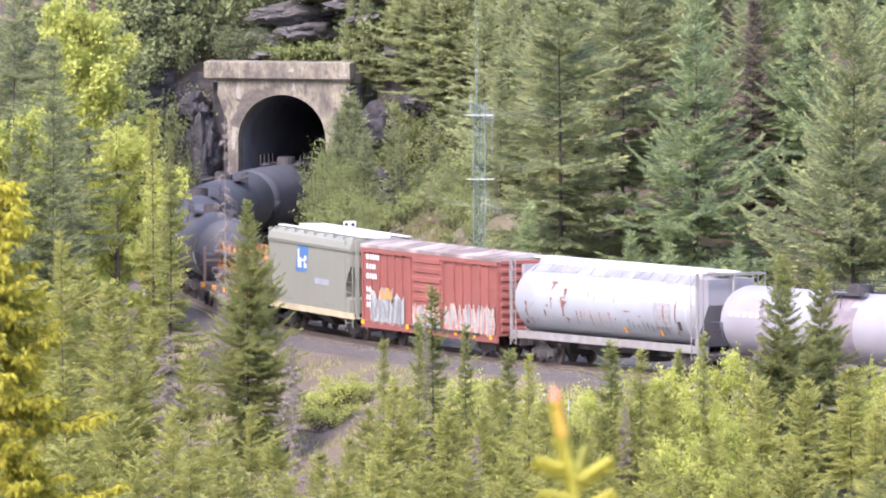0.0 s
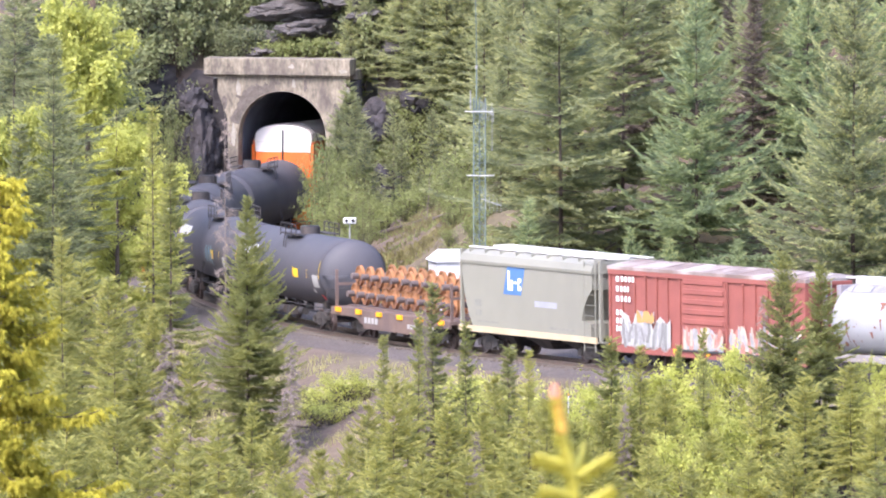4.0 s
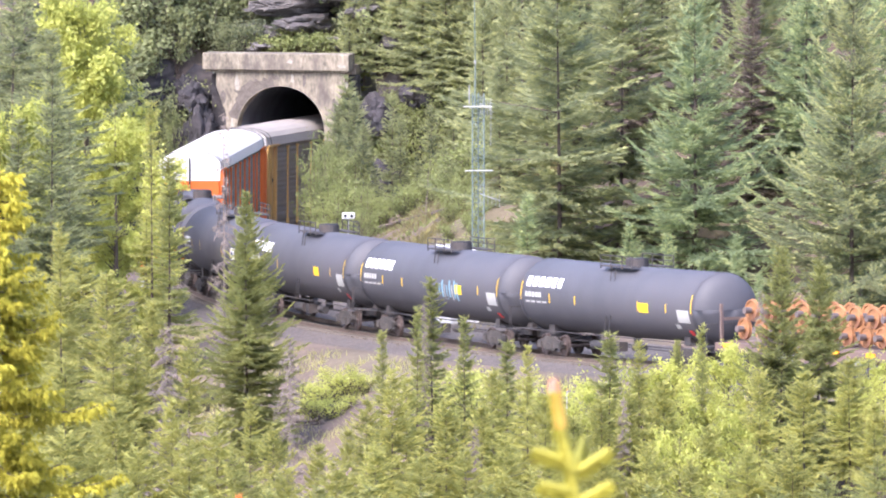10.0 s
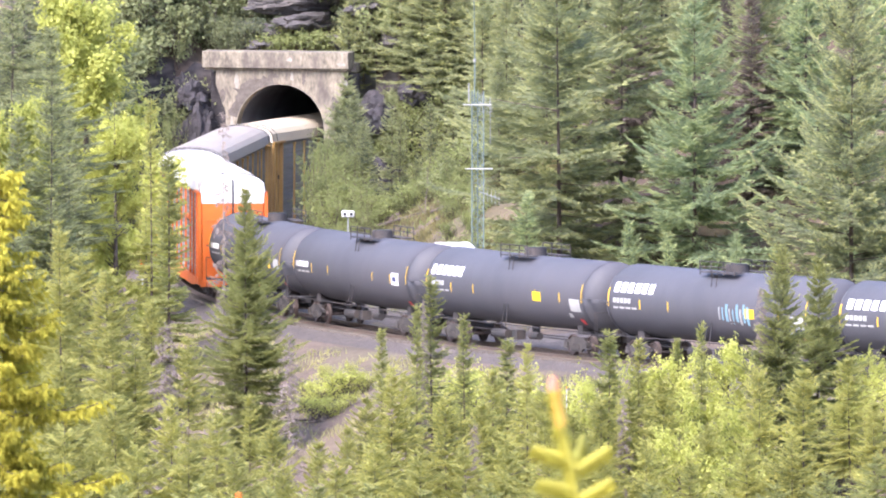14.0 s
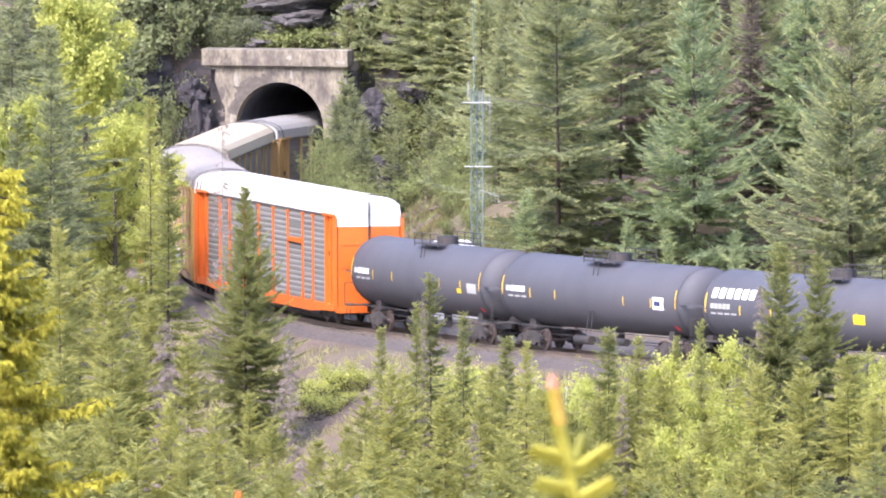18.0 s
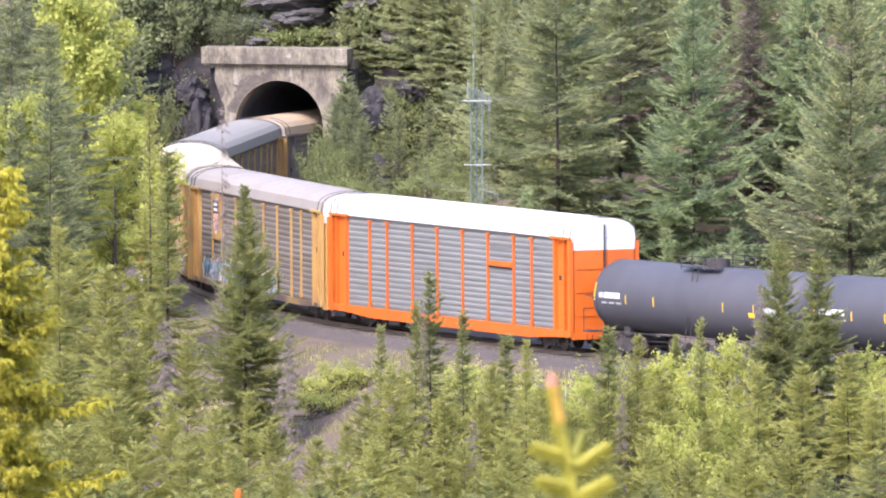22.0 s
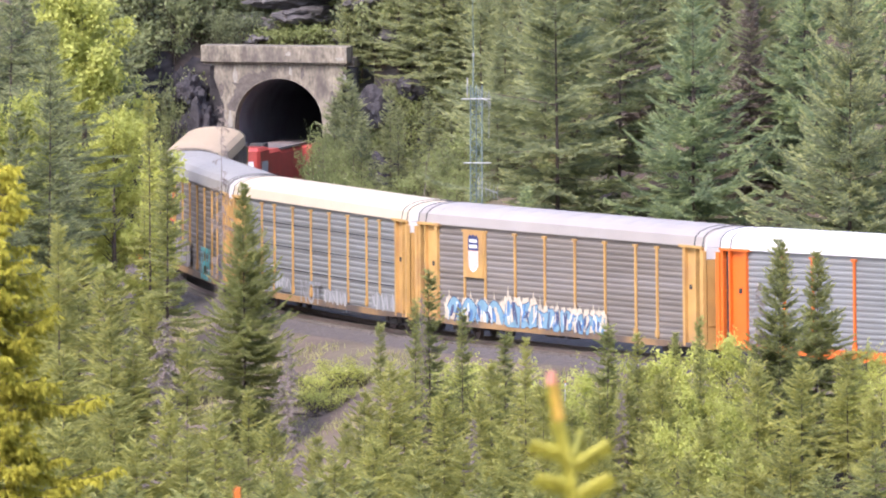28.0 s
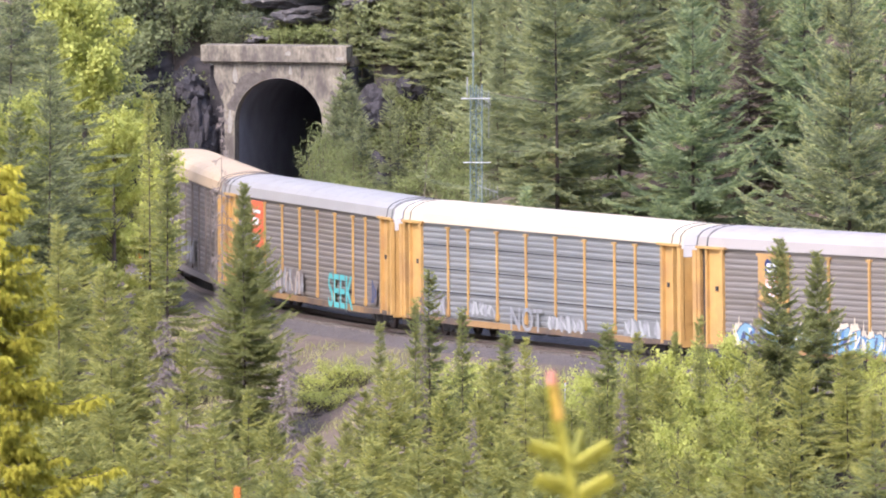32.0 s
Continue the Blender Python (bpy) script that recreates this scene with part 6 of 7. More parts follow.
# ---- covered hopper, grey-olive
def build_hopper():
    t, L = car("covered_hopper", "grey-olive covered hopper with a blue square sign", "rail car", 107.1, 121.5, 2.2)
    h = L / 2
    bm = bmesh.new()
    ol = [(-5.6, 1.20), (6.15, 1.20), (6.15, 1.80), (5.25, 1.90), (5.40, 2.40), (5.85, 2.95), (6.25, 3.25), (6.25, 4.05), (-6.65, 4.05), (-6.65, 3.5), (-6.45, 2.7), (-6.05, 1.8)]
    loft(bm, [[(x, y, z) for x, z in ol] for y in (-1.55, 1.55)])
    bmesh.ops.recalc_face_normals(bm, faces=bm.faces[:])
    part("body", bm, M_OLIVE, t)
    bm = bmesh.new()
    prof = [(-1.60, 3.92), (-1.62, 4.05), (-1.50, 4.32), (-1.2, 4.5), (1.2, 4.5), (1.50, 4.32), (1.62, 4.05), (1.60, 3.92)]
    loft(bm, [[(x, y, z) for y, z in prof] for x in (-6.75, 6.35)])
    bmesh.ops.recalc_face_normals(bm, faces=bm.faces[:])
    part("roof", bm, M_OLIVE, t)
    part("running_board", boxes((-7.0, 7.0, -1.05, -0.78, 4.56, 4.61), (-7.0, 7.0, 0.78, 1.05, 4.56, 4.61)), M_WHITE_ROOF, t, "white roof walkway")
    part("hatch_cover", boxes((-6.0, 6.0, -0.35, 0.35, 4.5, 4.66)), M_WHITE_ROOF, t)
    for k in range(9):
        x = -6.2 + k * 1.55
        part("walkway_bracket", boxes((x - 0.03, x + 0.03, -1.4, -0.7, 4.40, 4.56)), M_OLIVE, t)
    for s in (-1, 1):
        part("side_sill", boxes((-h + 0.3, h - 0.5, min(s * 1.5, s * 1.60), max(s * 1.5, s * 1.60), 0.98, 1.24)), M_DUST, t, "dust-coated side sill")
        for x in (5.5, 5.5 + 1.1):
            part("ladder_stile", bars(((x, s * 1.55, 0.6), (x, s * 1.55, 4.45), 0.03, 5)), M_OLIVE, t)
        for z in np.arange(0.8, 4.4, 0.45):
            part("rung", bars(((5.5, s * 1.56, z), (6.6, s * 1.56, z), 0.018, 4)), M_OLIVE, t)
    for k in range(3):
        x = -3.8 + k * 3.6
        bm = bmesh.new()
        loft(bm, [[(x - a, -b, z), (x + a, -b, z), (x + a, b, z), (x - a, b, z)] for a, b, z in ((1.6, 1.4, 1.2), (0.5, 0.5, 0.42))])
        part("discharge_gate", bm, M_IRON, t)
    part("centre_sill", boxes((-h, h, -0.35, 0.35, 0.72, 1.05)), M_IRON, t)
    for e in (-1, 1):
        x = e * (h - 0.3)
        part("end_frame", boxes((x - 0.08, x + 0.08, -1.5, -1.36, 1.0, 4.5), (x - 0.08, x + 0.08, 1.36, 1.5, 1.0, 4.5), (x - 0.06, x + 0.06, -1.4, 1.4, 4.38, 4.48), (x - 0.3, x + 0.3, -1.5, 1.5, 1.0, 1.06)), M_OLIVE, t)
    sq = [(-2.55, 2.85), (-0.75, 2.72), (-0.05, 3.86), (-1.85, 3.95)]
    sheet("sign", [(-2.5, 2.72), (-0.75, 2.72), (-0.35, 3.92), (-2.1, 3.92)], -1.560, M_BLUE, t, "blue square emblem", 0.006)
    for x0, x1, z0, z1 in ((-2.05, -1.85, 2.9, 3.75), (-1.8, -1.55, 2.9, 3.35), (-1.45, -1.15, 3.2, 3.3), (-1.05, -0.7, 2.92, 3.1), (-1.05, -0.7, 3.28, 3.45), (-1.05, -0.92, 3.05, 3.35)):
        sheet("lettering", rect(x0, x1, z0, z1), -1.566, M_WHITE, t)
    bars_of("lettering", [(0.6, 2.8, 2.3, 2.55)], -1.556, mat("faint_blue_lettering", (0.28, 0.29, 0.33), 0.7), t)
    bars_of("lettering", [(-5.4, -4.7, 2.1, 2.4), (-5.3, -4.7, 1.7, 1.95), (-5.2, -3.0, 1.42, 1.5), (2.0, 4.6, 1.4, 1.5)], -1.556, mat("faint_dark_lettering", (0.2, 0.2, 0.17), 0.7), t)


build_hopper()


# ---- box car
def build_boxcar():
    t, L = car("box_car", "faded red box car with ribbed door and graffiti", "rail car", 121.8, 138.0, 2.4)
    h = L / 2 - 0.1
    part("body", boxes((-h, h, -1.42, 1.42, 1.02, 4.30)), M_RED, t)
    bm = bmesh.new()
    prof = [(-1.52, 4.22), (-1.52, 4.36), (0, 4.58), (1.52, 4.36), (1.52, 4.22)]
    loft(bm, [[(x, y, z) for y, z in prof] for x in (-h - 0.04, h + 0.04)])
    bmesh.ops.recalc_face_normals(bm, faces=bm.faces[:])
    part("roof", bm, M_REDROOF, t, "faded roof with pale peeling patches")
    for k in range(13):
        x = -h + 0.5 + k * (2 * h - 1) / 12
        bm = bmesh.new()
        loft(bm, [[(xx, y, z + 0.02) for y, z in prof] for xx in (x - 0.04, x + 0.04)])
        part("roof_rib", bm, M_REDROOF, t)
    for s in (-1, 1):
        part("side_sill", boxes((-h, h, min(s * 1.42, s * 1.5), max(s * 1.42, s * 1.5), 0.72, 1.05)), M_RED, t)
        part("top_chord", boxes((-h, h, min(s * 1.42, s * 1.51), max(s * 1.42, s * 1.51), 4.02, 4.25)), M_RED, t)
        for x in [-7.9, -6.9, -5.9, -5.0, -4.1, -3.2, -2.2, 2.9, 3.9, 4.9, 5.9, 6.9, 7.9]:
            part("side_post", boxes((x - 0.07, x + 0.07, min(s * 1.42, s * 1.49), max(s * 1.42, s * 1.49), 1.05, 4.02)), M_RED, t)
        d = part("door", boxes((-1.9, 1.55, min(s * 1.42, s * 1.47), max(s * 1.42, s * 1.47), 1.08, 4.0)), M_RED, t)
        for z in np.arange(1.3, 3.95, 0.42):
            part("door_rib", bevelled(boxes((-1.8, 1.4, min(s * 1.46, s * 1.52), max(s * 1.46, s * 1.52), z, z + 0.22)), 0.02), M_RED, d)
        part("door_track", boxes((-2.2, 6.0, min(s * 1.46, s * 1.58), max(s * 1.46, s * 1.58), 0.98, 1.06)), M_IRON, t)
        part("locking_bar", bars(((1.75, s * 1.53, 1.1), (1.75, s * 1.53, 4.0), 0.03, 5)), M_RED, t)
    for e in (-1, 1):
        for z in np.arange(1.2, 4.1, 0.36):
            part("end_rib", bevelled(boxes((e * h - 0.07, e * h + 0.07, -1.3, 1.3, z, z + 0.2)), 0.03), M_RED, t)
    part("underframe", boxes((-h, h, -0.4, 0.4, 0.6, 1.0)), M_IRON, t)
    for z in np.arange(1.0, 4.0, 0.42):
        part("rung", bars(((7.2, -1.52, z), (7.75, -1.52, z), 0.018, 4)), M_RED, t)
    y = -1.497
    for z0, ws in ((3.72, (0.42, 0.3, 0.3, 0.3, 0.28)), (3.30, (0.36, 0.28, 0.28, 0.2)), (2.88, (0.4, 0.3, 0.3, 0.28)), (2.30, (0.3, 0.3)), (1.95, (0.3, 0.3, 0.3, 0.3)), (1.62, (0.25, 0.25))):
        x = -7.35
        for w in ws:
            sheet("lettering", rect(x, x + w * 0.6, z0, z0 + 0.22), y, M_WHITE, t)
            x += w
    tag_paint(t, -6.9, -2.9, 0.85, 2.5, -1.50, 31, M_SILVER, M_DIMWHITE, M_PANEL, 8)
    tag_paint(t, -5.6, -4.2, 2.0, 2.6, -1.515, 32, M_YELLOW_P, M_SILVER, None, 4)
    tag_paint(t, -1.8, 1.45, 0.95, 2.2, -1.535, 33, M_FADE, M_SILVER, M_PALE, 6)
    tag_paint(t, 1.9, 7.7, 0.85, 2.45, -1.50, 35, M_PALE, M_FADE, M_SILVER, 11)
    for x in (-7.8, -2.5, 0.2, 3.2, 5.4, 7.3):
        part("reflector", boxes((x - 0.14, x + 0.14, -1.53, -1.50, 0.85, 1.05)), M_AMBER, t)


build_boxcar()


# ---- white cylindrical covered hopper
def build_white_hopper():
    t, L = car("covered_hopper", "chalky white round-sided covered hopper with rust and graffiti", "rail car", 139.0, 156.8, 2.4)
    h = L / 2
    bm = bmesh.new()
    prof = []
    for a in range(-62, 243, 12):
        prof.append((1.60 * math.cos(radians(a)), 2.72 + 1.56 * math.sin(radians(a))))
    rings = []
    for x, k in ((-h + 0.75, 0.985), (-h + 0.85, 1.0), (h - 1.75, 1.0), (h - 1.65, 0.985)):
        rings.append([(x, y * k, 2.72 + (z - 2.72) * k) for y, z in prof])
    loft(bm, rings)
    bmesh.ops.recalc_face_normals(bm, faces=bm.faces[:])
    part("body", bm, M_WHITECAR, t, "", True)
    for e in (-1, 1):
        bm = bmesh.new()
        x0 = -h + 0.75 if e < 0 else h - 1.65
        x1 = -h + 2.2 if e < 0 else h - 3.2
        part("end_post", boxes((x0 + e * 0.9 - 0.03 if e > 0 else x0 - 0.53, x0 + e * 0.9 + 0.03 if e > 0 else x0 - 0.47, -1.5, -1.42, 0.9, 4.45)), M_GREYSILL, t)
    part("running_board", boxes((-h + 0.3, h - 0.4, -0.42, 0.42, 4.46, 4.52)), M_WHITE_ROOF, t, "white roof walkway")
    part("hatch_trough", boxes((-h + 0.9, h - 1.9, -0.40, 0.40, 4.2, 4.44)), M_WHITE_ROOF, t)
    for k in range(12):
        x = -h + 1.3 + k * (L - 3.6) / 11
        part("walkway_bracket", bars(((x, -0.5, 4.47), (x + 0.1, -1.05, 3.95), 0.028, 4)), M_WHITECAR, t)
    for s in (-1, 1):
        part("side_sill", boxes((-h + 0.2, h - 0.3, min(s * 1.22, s * 1.42), max(s * 1.22, s * 1.42), 1.06, 1.38)), M_GREYSILL, t)
        for x in (-h + 0.12, -h + 0.62, h - 1.35, h - 0.85, h - 0.25):
            part("ladder_stile", bars(((x, s * 1.48, 0.75), (x, s * 1.48, 4.46), 0.026, 5)), M_GREYSILL, t)
        for z in np.arange(0.85, 4.4, 0.44):
            part("rung", bars(((-h + 0.12, s * 1.49, z), (-h + 0.62, s * 1.49, z), 0.014, 4)), M_GREYSILL, t)
            part("rung", bars(((h - 1.35, s * 1.49, z), (h - 0.85, s * 1.49, z), 0.014, 4)), M_GREYSILL, t)
    for e in (-1, 1):
        x = e * (h - 0.25)
        part("end_frame", boxes((x - 0.05, x + 0.05, -1.5, 1.5, 4.36, 4.46), (x - 0.25, x + 0.25, -1.5, 1.5, 1.0, 1.06), (x - 0.05, x + 0.05, -0.06, 0.06, 1.0, 4.4)), M_GREYSILL, t)
        bm = bmesh.new()
        xa, xb = (h - 1.70, h - 0.5) if e > 0 else (-h + 0.8, -h + 0.5)
        loft(bm, [[(xa, y, 1.3), (xb, y, 3.1), (xb, y, 4.2), (xa, y, 4.2)] for y in (-1.1, 1.1)])
        bmesh.ops.recalc_face_normals(bm, faces=bm.faces[:])
        part("end_slope", bm, M_GREYTANK, t, "grey sloping end sheet")
    part("centre_sill", boxes((-h, h, -0.35, 0.35, 0.70, 1.05)), M_IRON, t)
    for k in range(4):
        x = -5.6 + k * 3.6
        bm = bmesh.new()
        loft(bm, [[(x - a, -b, z), (x + a, -b, z), (x + a, b, z), (x - a, b, z)] for a, b, z in ((1.4, 1.1, 1.35), (0.4, 0.5, 0.42))])
        part("discharge_gate", bm, M_IRON, t)
    # rust runs, tags and faded emblem on the round side
    rng = random.Random(6)

    def daub(name, x0, x1, a0, a1, ma, lift=0.02):
        if name not in ("rust_streak", "graffiti"):
            shell_patch(name, x0, x1, a0, a1, 1.60, 2.70, ma, t, lift)
            return
        # a ragged run that thins towards its foot
        bm, rows, cx = bmesh.new(), max(4, int((a1 - a0) / 2.5)), (x0 + x1) / 2
        edge = []
        for k in range(rows + 1):
            a = radians(a1 + (a0 - a1) * k / rows)
            w = (x1 - x0) * rng.uniform(0.15, 0.75) * (1 - 0.65 * k / rows)
            cx += rng.uniform(-0.14, 0.14) * (x1 - x0)
            y, z = -(1.60 + lift) * math.cos(a), 2.70 + (1.60 + lift) * math.sin(a)
            edge.append((bm.verts.new((cx - w, y, z)), bm.verts.new((cx + w, y, z))))
        for (p, q), (u, v) in zip(edge, edge[1:]):
            bm.faces.new((p, q, v, u))
        part(name, bm, ma, t)

    m_ru = mat("rust_streak", (0.19, 0.085, 0.06), 0.9, spread=0.3, scale=5)
    for x0, x1, a0, a1 in ((-4.9, -4.75, -8, 8), (-3.9, -3.65, -20, 6), (-3.8, -3.55, 8, 24), (-4.0, -3.8, 2, 10), (-1.6, -1.5, 14, 20), (-5.3, -5.1, -6, -2), (-5.6, -5.4, -22, -12), (-3.6, -3.3, -30, -22), (-2.6, -2.5, -30, -8),
                           (0.8, 0.9, 8, 14), (2.9, 3.3, -10, -8), (-7.2, -7.05, -30, 0), (-6.9, -6.8, -38, -26), (-7.6, -7.3, -38, -30), (-5.0, -4.6, 20, 34), (-3.75, -3.45, -2, 4), (-1.0, -0.9, 6, 16), (1.6, 2.6, -4, -2), (5.2, 5.35, -30, 10), (6.3, 6.4, -40, 20)):
        daub("rust_streak", x0, x1, a0, a1, m_ru)
    for k in range(7):
        x = -2.2 + 0.42 * k
        daub("graffiti", x, x + rng.uniform(0.08, 0.2), rng.uniform(-36, -24), rng.uniform(-12, -3), mat("pink_spray_paint", (0.30, 0.16, 0.13), 0.8, spread=0.3) if k % 2 == 0 else M_PALE)
    # The roof walkway's shadow on the shoulder, put into grey panels together with soiling.
    m_shoulder = mat("shoulder_shadow_and_grime", (0.20, 0.195, 0.20), 0.8, spread=0.3, scale=1.5, stain=(0.30, 0.29, 0.29), stain_amount=0.6)
    for k in range(6):
        x = -h + 0.9 + k * (L - 2.7) / 6
        daub("shadow_grime_panel", x + 0.02, x + (L - 2.7) / 6 - 0.02, 50 + rng.uniform(-3, 3), 78, m_shoulder, 0.010)
    for k in range(16):
        x = rng.uniform(-7.4, 6.2)
        a = rng.uniform(-34, 20)
        daub("rust_streak", x, x + rng.uniform(0.03, 0.16), a, a + rng.uniform(1, 5), m_ru)
    for x in (1.4, 4.6):
        daub("reflector", x, x + 0.22, -40, -29, M_AMBER)
    m_gs = mat("green_grey_spray_paint", (0.13, 0.16, 0.14), 0.8, spread=0.3)
    for k in range(9):
        x = 2.0 + 0.42 * k
        daub("graffiti", x, x + rng.uniform(0.06, 0.16), rng.uniform(-38, -30), rng.uniform(-22, -14), m_gs, 0.024)
    daub("emblem", 4.4, 5.9, -22, 14, mat("faded_emblem", (0.24, 0.225, 0.225), 0.7, spread=0.2))
    daub("placard", 6.5, 6.8, -26, -12, M_IRON)


build_white_hopper()


# ---- pushing locomotive
def build_loco():
    t, L = car("locomotive", "red diesel locomotive that pushes at the tail", "locomotive", -164.2, -142.0, 4.6, (-1.9, 0.0, 1.9))
    h = L / 2 - 0.3
    part("frame", boxes((-h, h, -1.5, 1.5, 1.05, 1.55)), M_IRON, t)
    part("fuel_tank", bevelled(boxes((-3.2, 3.2, -1.4, 1.4, 0.35, 1.04)), 0.2), M_IRON, t)
    part("hood", bevelled(boxes((-h + 0.9, h - 5.0, -0.95, 0.95, 1.55, 4.1)), 0.12), M_LOCO, t)
    part("radiator", bevelled(boxes((-h + 0.8, -h + 5.2, -1.5, 1.5, 3.1, 4.15)), 0.15), M_LOCO, t, "wide red radiator hood")
    part("roof_top", boxes((-h + 0.9, h - 8.7, -0.9, 0.9, 4.16, 4.26)), M_GREYROOF_L, t)
    part("exhaust", boxes((0.2, 1.4, -0.35, 0.35, 4.26, 4.5)), M_IRON, t)
    part("dynamic_brake_housing", bevelled(boxes((h - 8.6, h - 5.2, -1.4, 1.4, 3.0, 4.35)), 0.15), M_LOCO, t)
    c = part("cab", bevelled(boxes((h - 5.0, h - 2.4, -1.5, 1.5, 1.55, 4.55)), 0.15), M_LOCO, t)
    for y in (-1.515, 1.495):
        part("side_window", boxes((h - 4.5, h - 3.0, y, y + 0.02, 3.1, 3.9)), M_GLASS, c)
    for y in (-1.2, 0.25):
        part("windscreen", boxes((h - 2.41, h - 2.385, y, y + 0.95, 3.15, 3.9)), M_GLASS, c)
    bm = bmesh.new()
    loft(bm, [[(h - 2.4, -a, 1.55), (h - 2.4, a, 1.55), (h - 2.4, a, 3.0), (h - 2.4, -a, 3.0)] for a in (1.4,)] + [[(h - 0.4, -1.2, 1.55), (h - 0.4, 1.2, 1.55), (h - 0.5, 1.2, 2.7), (h - 0.5, -1.2, 2.7)]])
    bmesh.ops.recalc_face_normals(bm, faces=bm.faces[:])
    part("nose", bm, M_LOCO, t)
    part("nose_door", boxes((h - 0.47, h - 0.38, -0.95, -0.25, 1.7, 2.6)), M_WHITE, t)
    part("pilot", boxes((h - 0.15, h + 0.1, -1.4, 1.4, 0.25, 1.2)), M_LOCO, t)
    for s in (-1, 1):
        rl = bmesh.new()
        for k in range(9):
            x = -h + 0.6 + k * (2 * h - 6) / 8
            bar(rl, (x, s * 1.48, 1.55), (x, s * 1.48, 2.5), 0.02, 4)
        bar(rl, (-h + 0.6, s * 1.48, 2.5), (h - 5.4, s * 1.48, 2.5), 0.022, 4)
        part("handrail", rl, M_WHITE, t)


build_loco()


# ------------------------------------------------------------------ beside the track
M_GALV = mat("green_grey_tower_steel", (0.145, 0.19, 0.165), 0.6, 0.1, spread=0.2)
M_WHITEMETAL = mat("white_painted_metal", (0.54, 0.54, 0.53), 0.5, spread=0.08)
M_GREYMETAL = mat("grey_metal", (0.35, 0.35, 0.34), 0.5, 0.4, spread=0.15)
M_HUT = mat("pale_hut_cladding", (0.52, 0.52, 0.50), 0.7, spread=0.12)


def ground_at(x, y):
    return float(land(x, y))


def build_tower():
    x, y = 1.48, -45.0
    g = ground_at(x, y)
    t = thing("radio_tower", "green-grey lattice radio mast with white antenna arms", "tower", pose(x, y, g - 0.1))
    H = 11.0 - g + 0.25
    legs = [(-0.26, -0.2), (0.26, -0.2), (0.0, 0.28)]
    for lx, ly in legs:
        part("leg", bars(((lx, ly, 0), (lx, ly, H), 0.032, 6)), M_GALV, t)
    z, k = 0.3, 0
    while z < H - 0.3:
        for a in range(3):
            p, q = legs[a], legs[(a + 1) % 3]
            if k % 2:
                p, q = q, p
            part("brace", bars(((*p, z), (*q, z + 0.40), 0.014, 4)), M_GALV, t)
            part("strut", bars(((*p, z), (*q, z), 0.012, 4)), M_GALV, t)
        z += 0.40
        k += 1
    part("whip_antenna", bars(((-0.15, -0.2, H - 0.6), (-0.13, -0.2, H + 1.4), 0.035, 6), ((-0.13, -0.2, H + 1.4), (-0.18, -0.2, H + 4.6), 0.022, 6)), M_GALV, t)
    part("whip_collar", bars(((-0.14, -0.2, H + 1.3), (-0.14, -0.2, H + 1.45), 0.06, 8)), M_GREYMETAL, t)
    part("lamp_housing", bars(((-0.40, -0.2, H - 0.5), (-0.40, -0.2, H + 0.35), 0.03, 8)), M_GREYMETAL, t)
    for zz, w0, w1 in ((10.65 - g, -0.66, 0.60), (7.79 - g, -0.58, 0.66)):
        part("antenna_arm", boxes((w0, w1, -0.30, -0.25, zz - 0.018, zz + 0.018)), M_WHITEMETAL, t, "white horizontal antenna arm")
    part("dipole", bars(((0.56, -0.27, 8.9 - g), (0.56, -0.27, 11.0 - g), 0.012, 5)), M_GREYMETAL, t)
    for zz, dz in ((10.75 - g, -0.25), (6.75 - g, -0.30)):
        yg = part("yagi_boom", bars(((0.1, -0.27, zz), (0.95 if dz < -0.26 else 0.62, -0.27, zz + dz), 0.018, 5)), M_GREYMETAL, t)
        n = 6
        for j in range(n):
            u = j / (n - 1)
            bx, bz = 0.1 + u * (0.85 if dz < -0.26 else 0.52), zz + dz * u
            ln = 0.42 - 0.12 * u
            part("yagi_element", bars(((bx, -0.27, bz - ln), (bx, -0.27, bz + ln), 0.010, 4)), M_GREYMETAL, yg)


def build_hut():
    x, y = 0.36, -46.0
    g = ground_at(x, y)
    t = thing("equipment_hut", "small pale equipment hut with a white roof beside the mast", "hut", pose(x, y, g - 0.4, 0, 0, 12))
    part("wall", bevelled(boxes((-1.0, 1.0, -0.9, 0.9, 0, 3.55)), 0.02), M_HUT, t)
    bm = bmesh.new()
    loft(bm, [[(-1.12, s * 1.02, 3.5), (1.12, s * 1.02, 3.5), (0.72, s * 0.3, 3.98), (-0.72, s * 0.3, 3.98)] if s < 0 else [(-1.12, 1.02, 3.5), (1.12, 1.02, 3.5), (0.72, 0.3, 3.98), (-0.72, 0.3, 3.98)] for s in (-1, 1)])
    bmesh.ops.recalc_face_normals(bm, faces=bm.faces[:])
    part("roof", bm, M_WHITEMETAL, t, "white sheet-metal roof")
    part("door", boxes((-0.3, 0.5, -0.93, -0.905, 0.1, 2.1)), M_GREYMETAL, t)
    part("junction_box", boxes((0.75, 0.98, -1.0, -0.905, 2.9, 3.3)), M_WHITEMETAL, t)


def build_detector():
    x, y = -4.35, -38.0
    g = ground_at(x, y)
    t = thing("trackside_detector", "white trackside box with two round dark lenses", "signal", pose(x, y, g - 0.05))
    z = 5.24 - g
    part("pole", bars(((0, 0, 0), (0, 0, z), 0.035, 8)), M_GREYMETAL, t)
    part("box", bevelled(boxes((-0.29, 0.29, -0.13, 0.13, z - 0.14, z + 0.14)), 0.03), M_WHITEMETAL, t)
    for s in (-0.17, 0.17):
        part("lens", bars(((s * 0.85, -0.155, z), (s * 0.85, -0.12, z), 0.075, 12)), M_SEAL_GAP, t)
    part("foot", boxes((-0.2, 0.2, -0.2, 0.2, 0, 0.12)), M_CONCRETE, t)


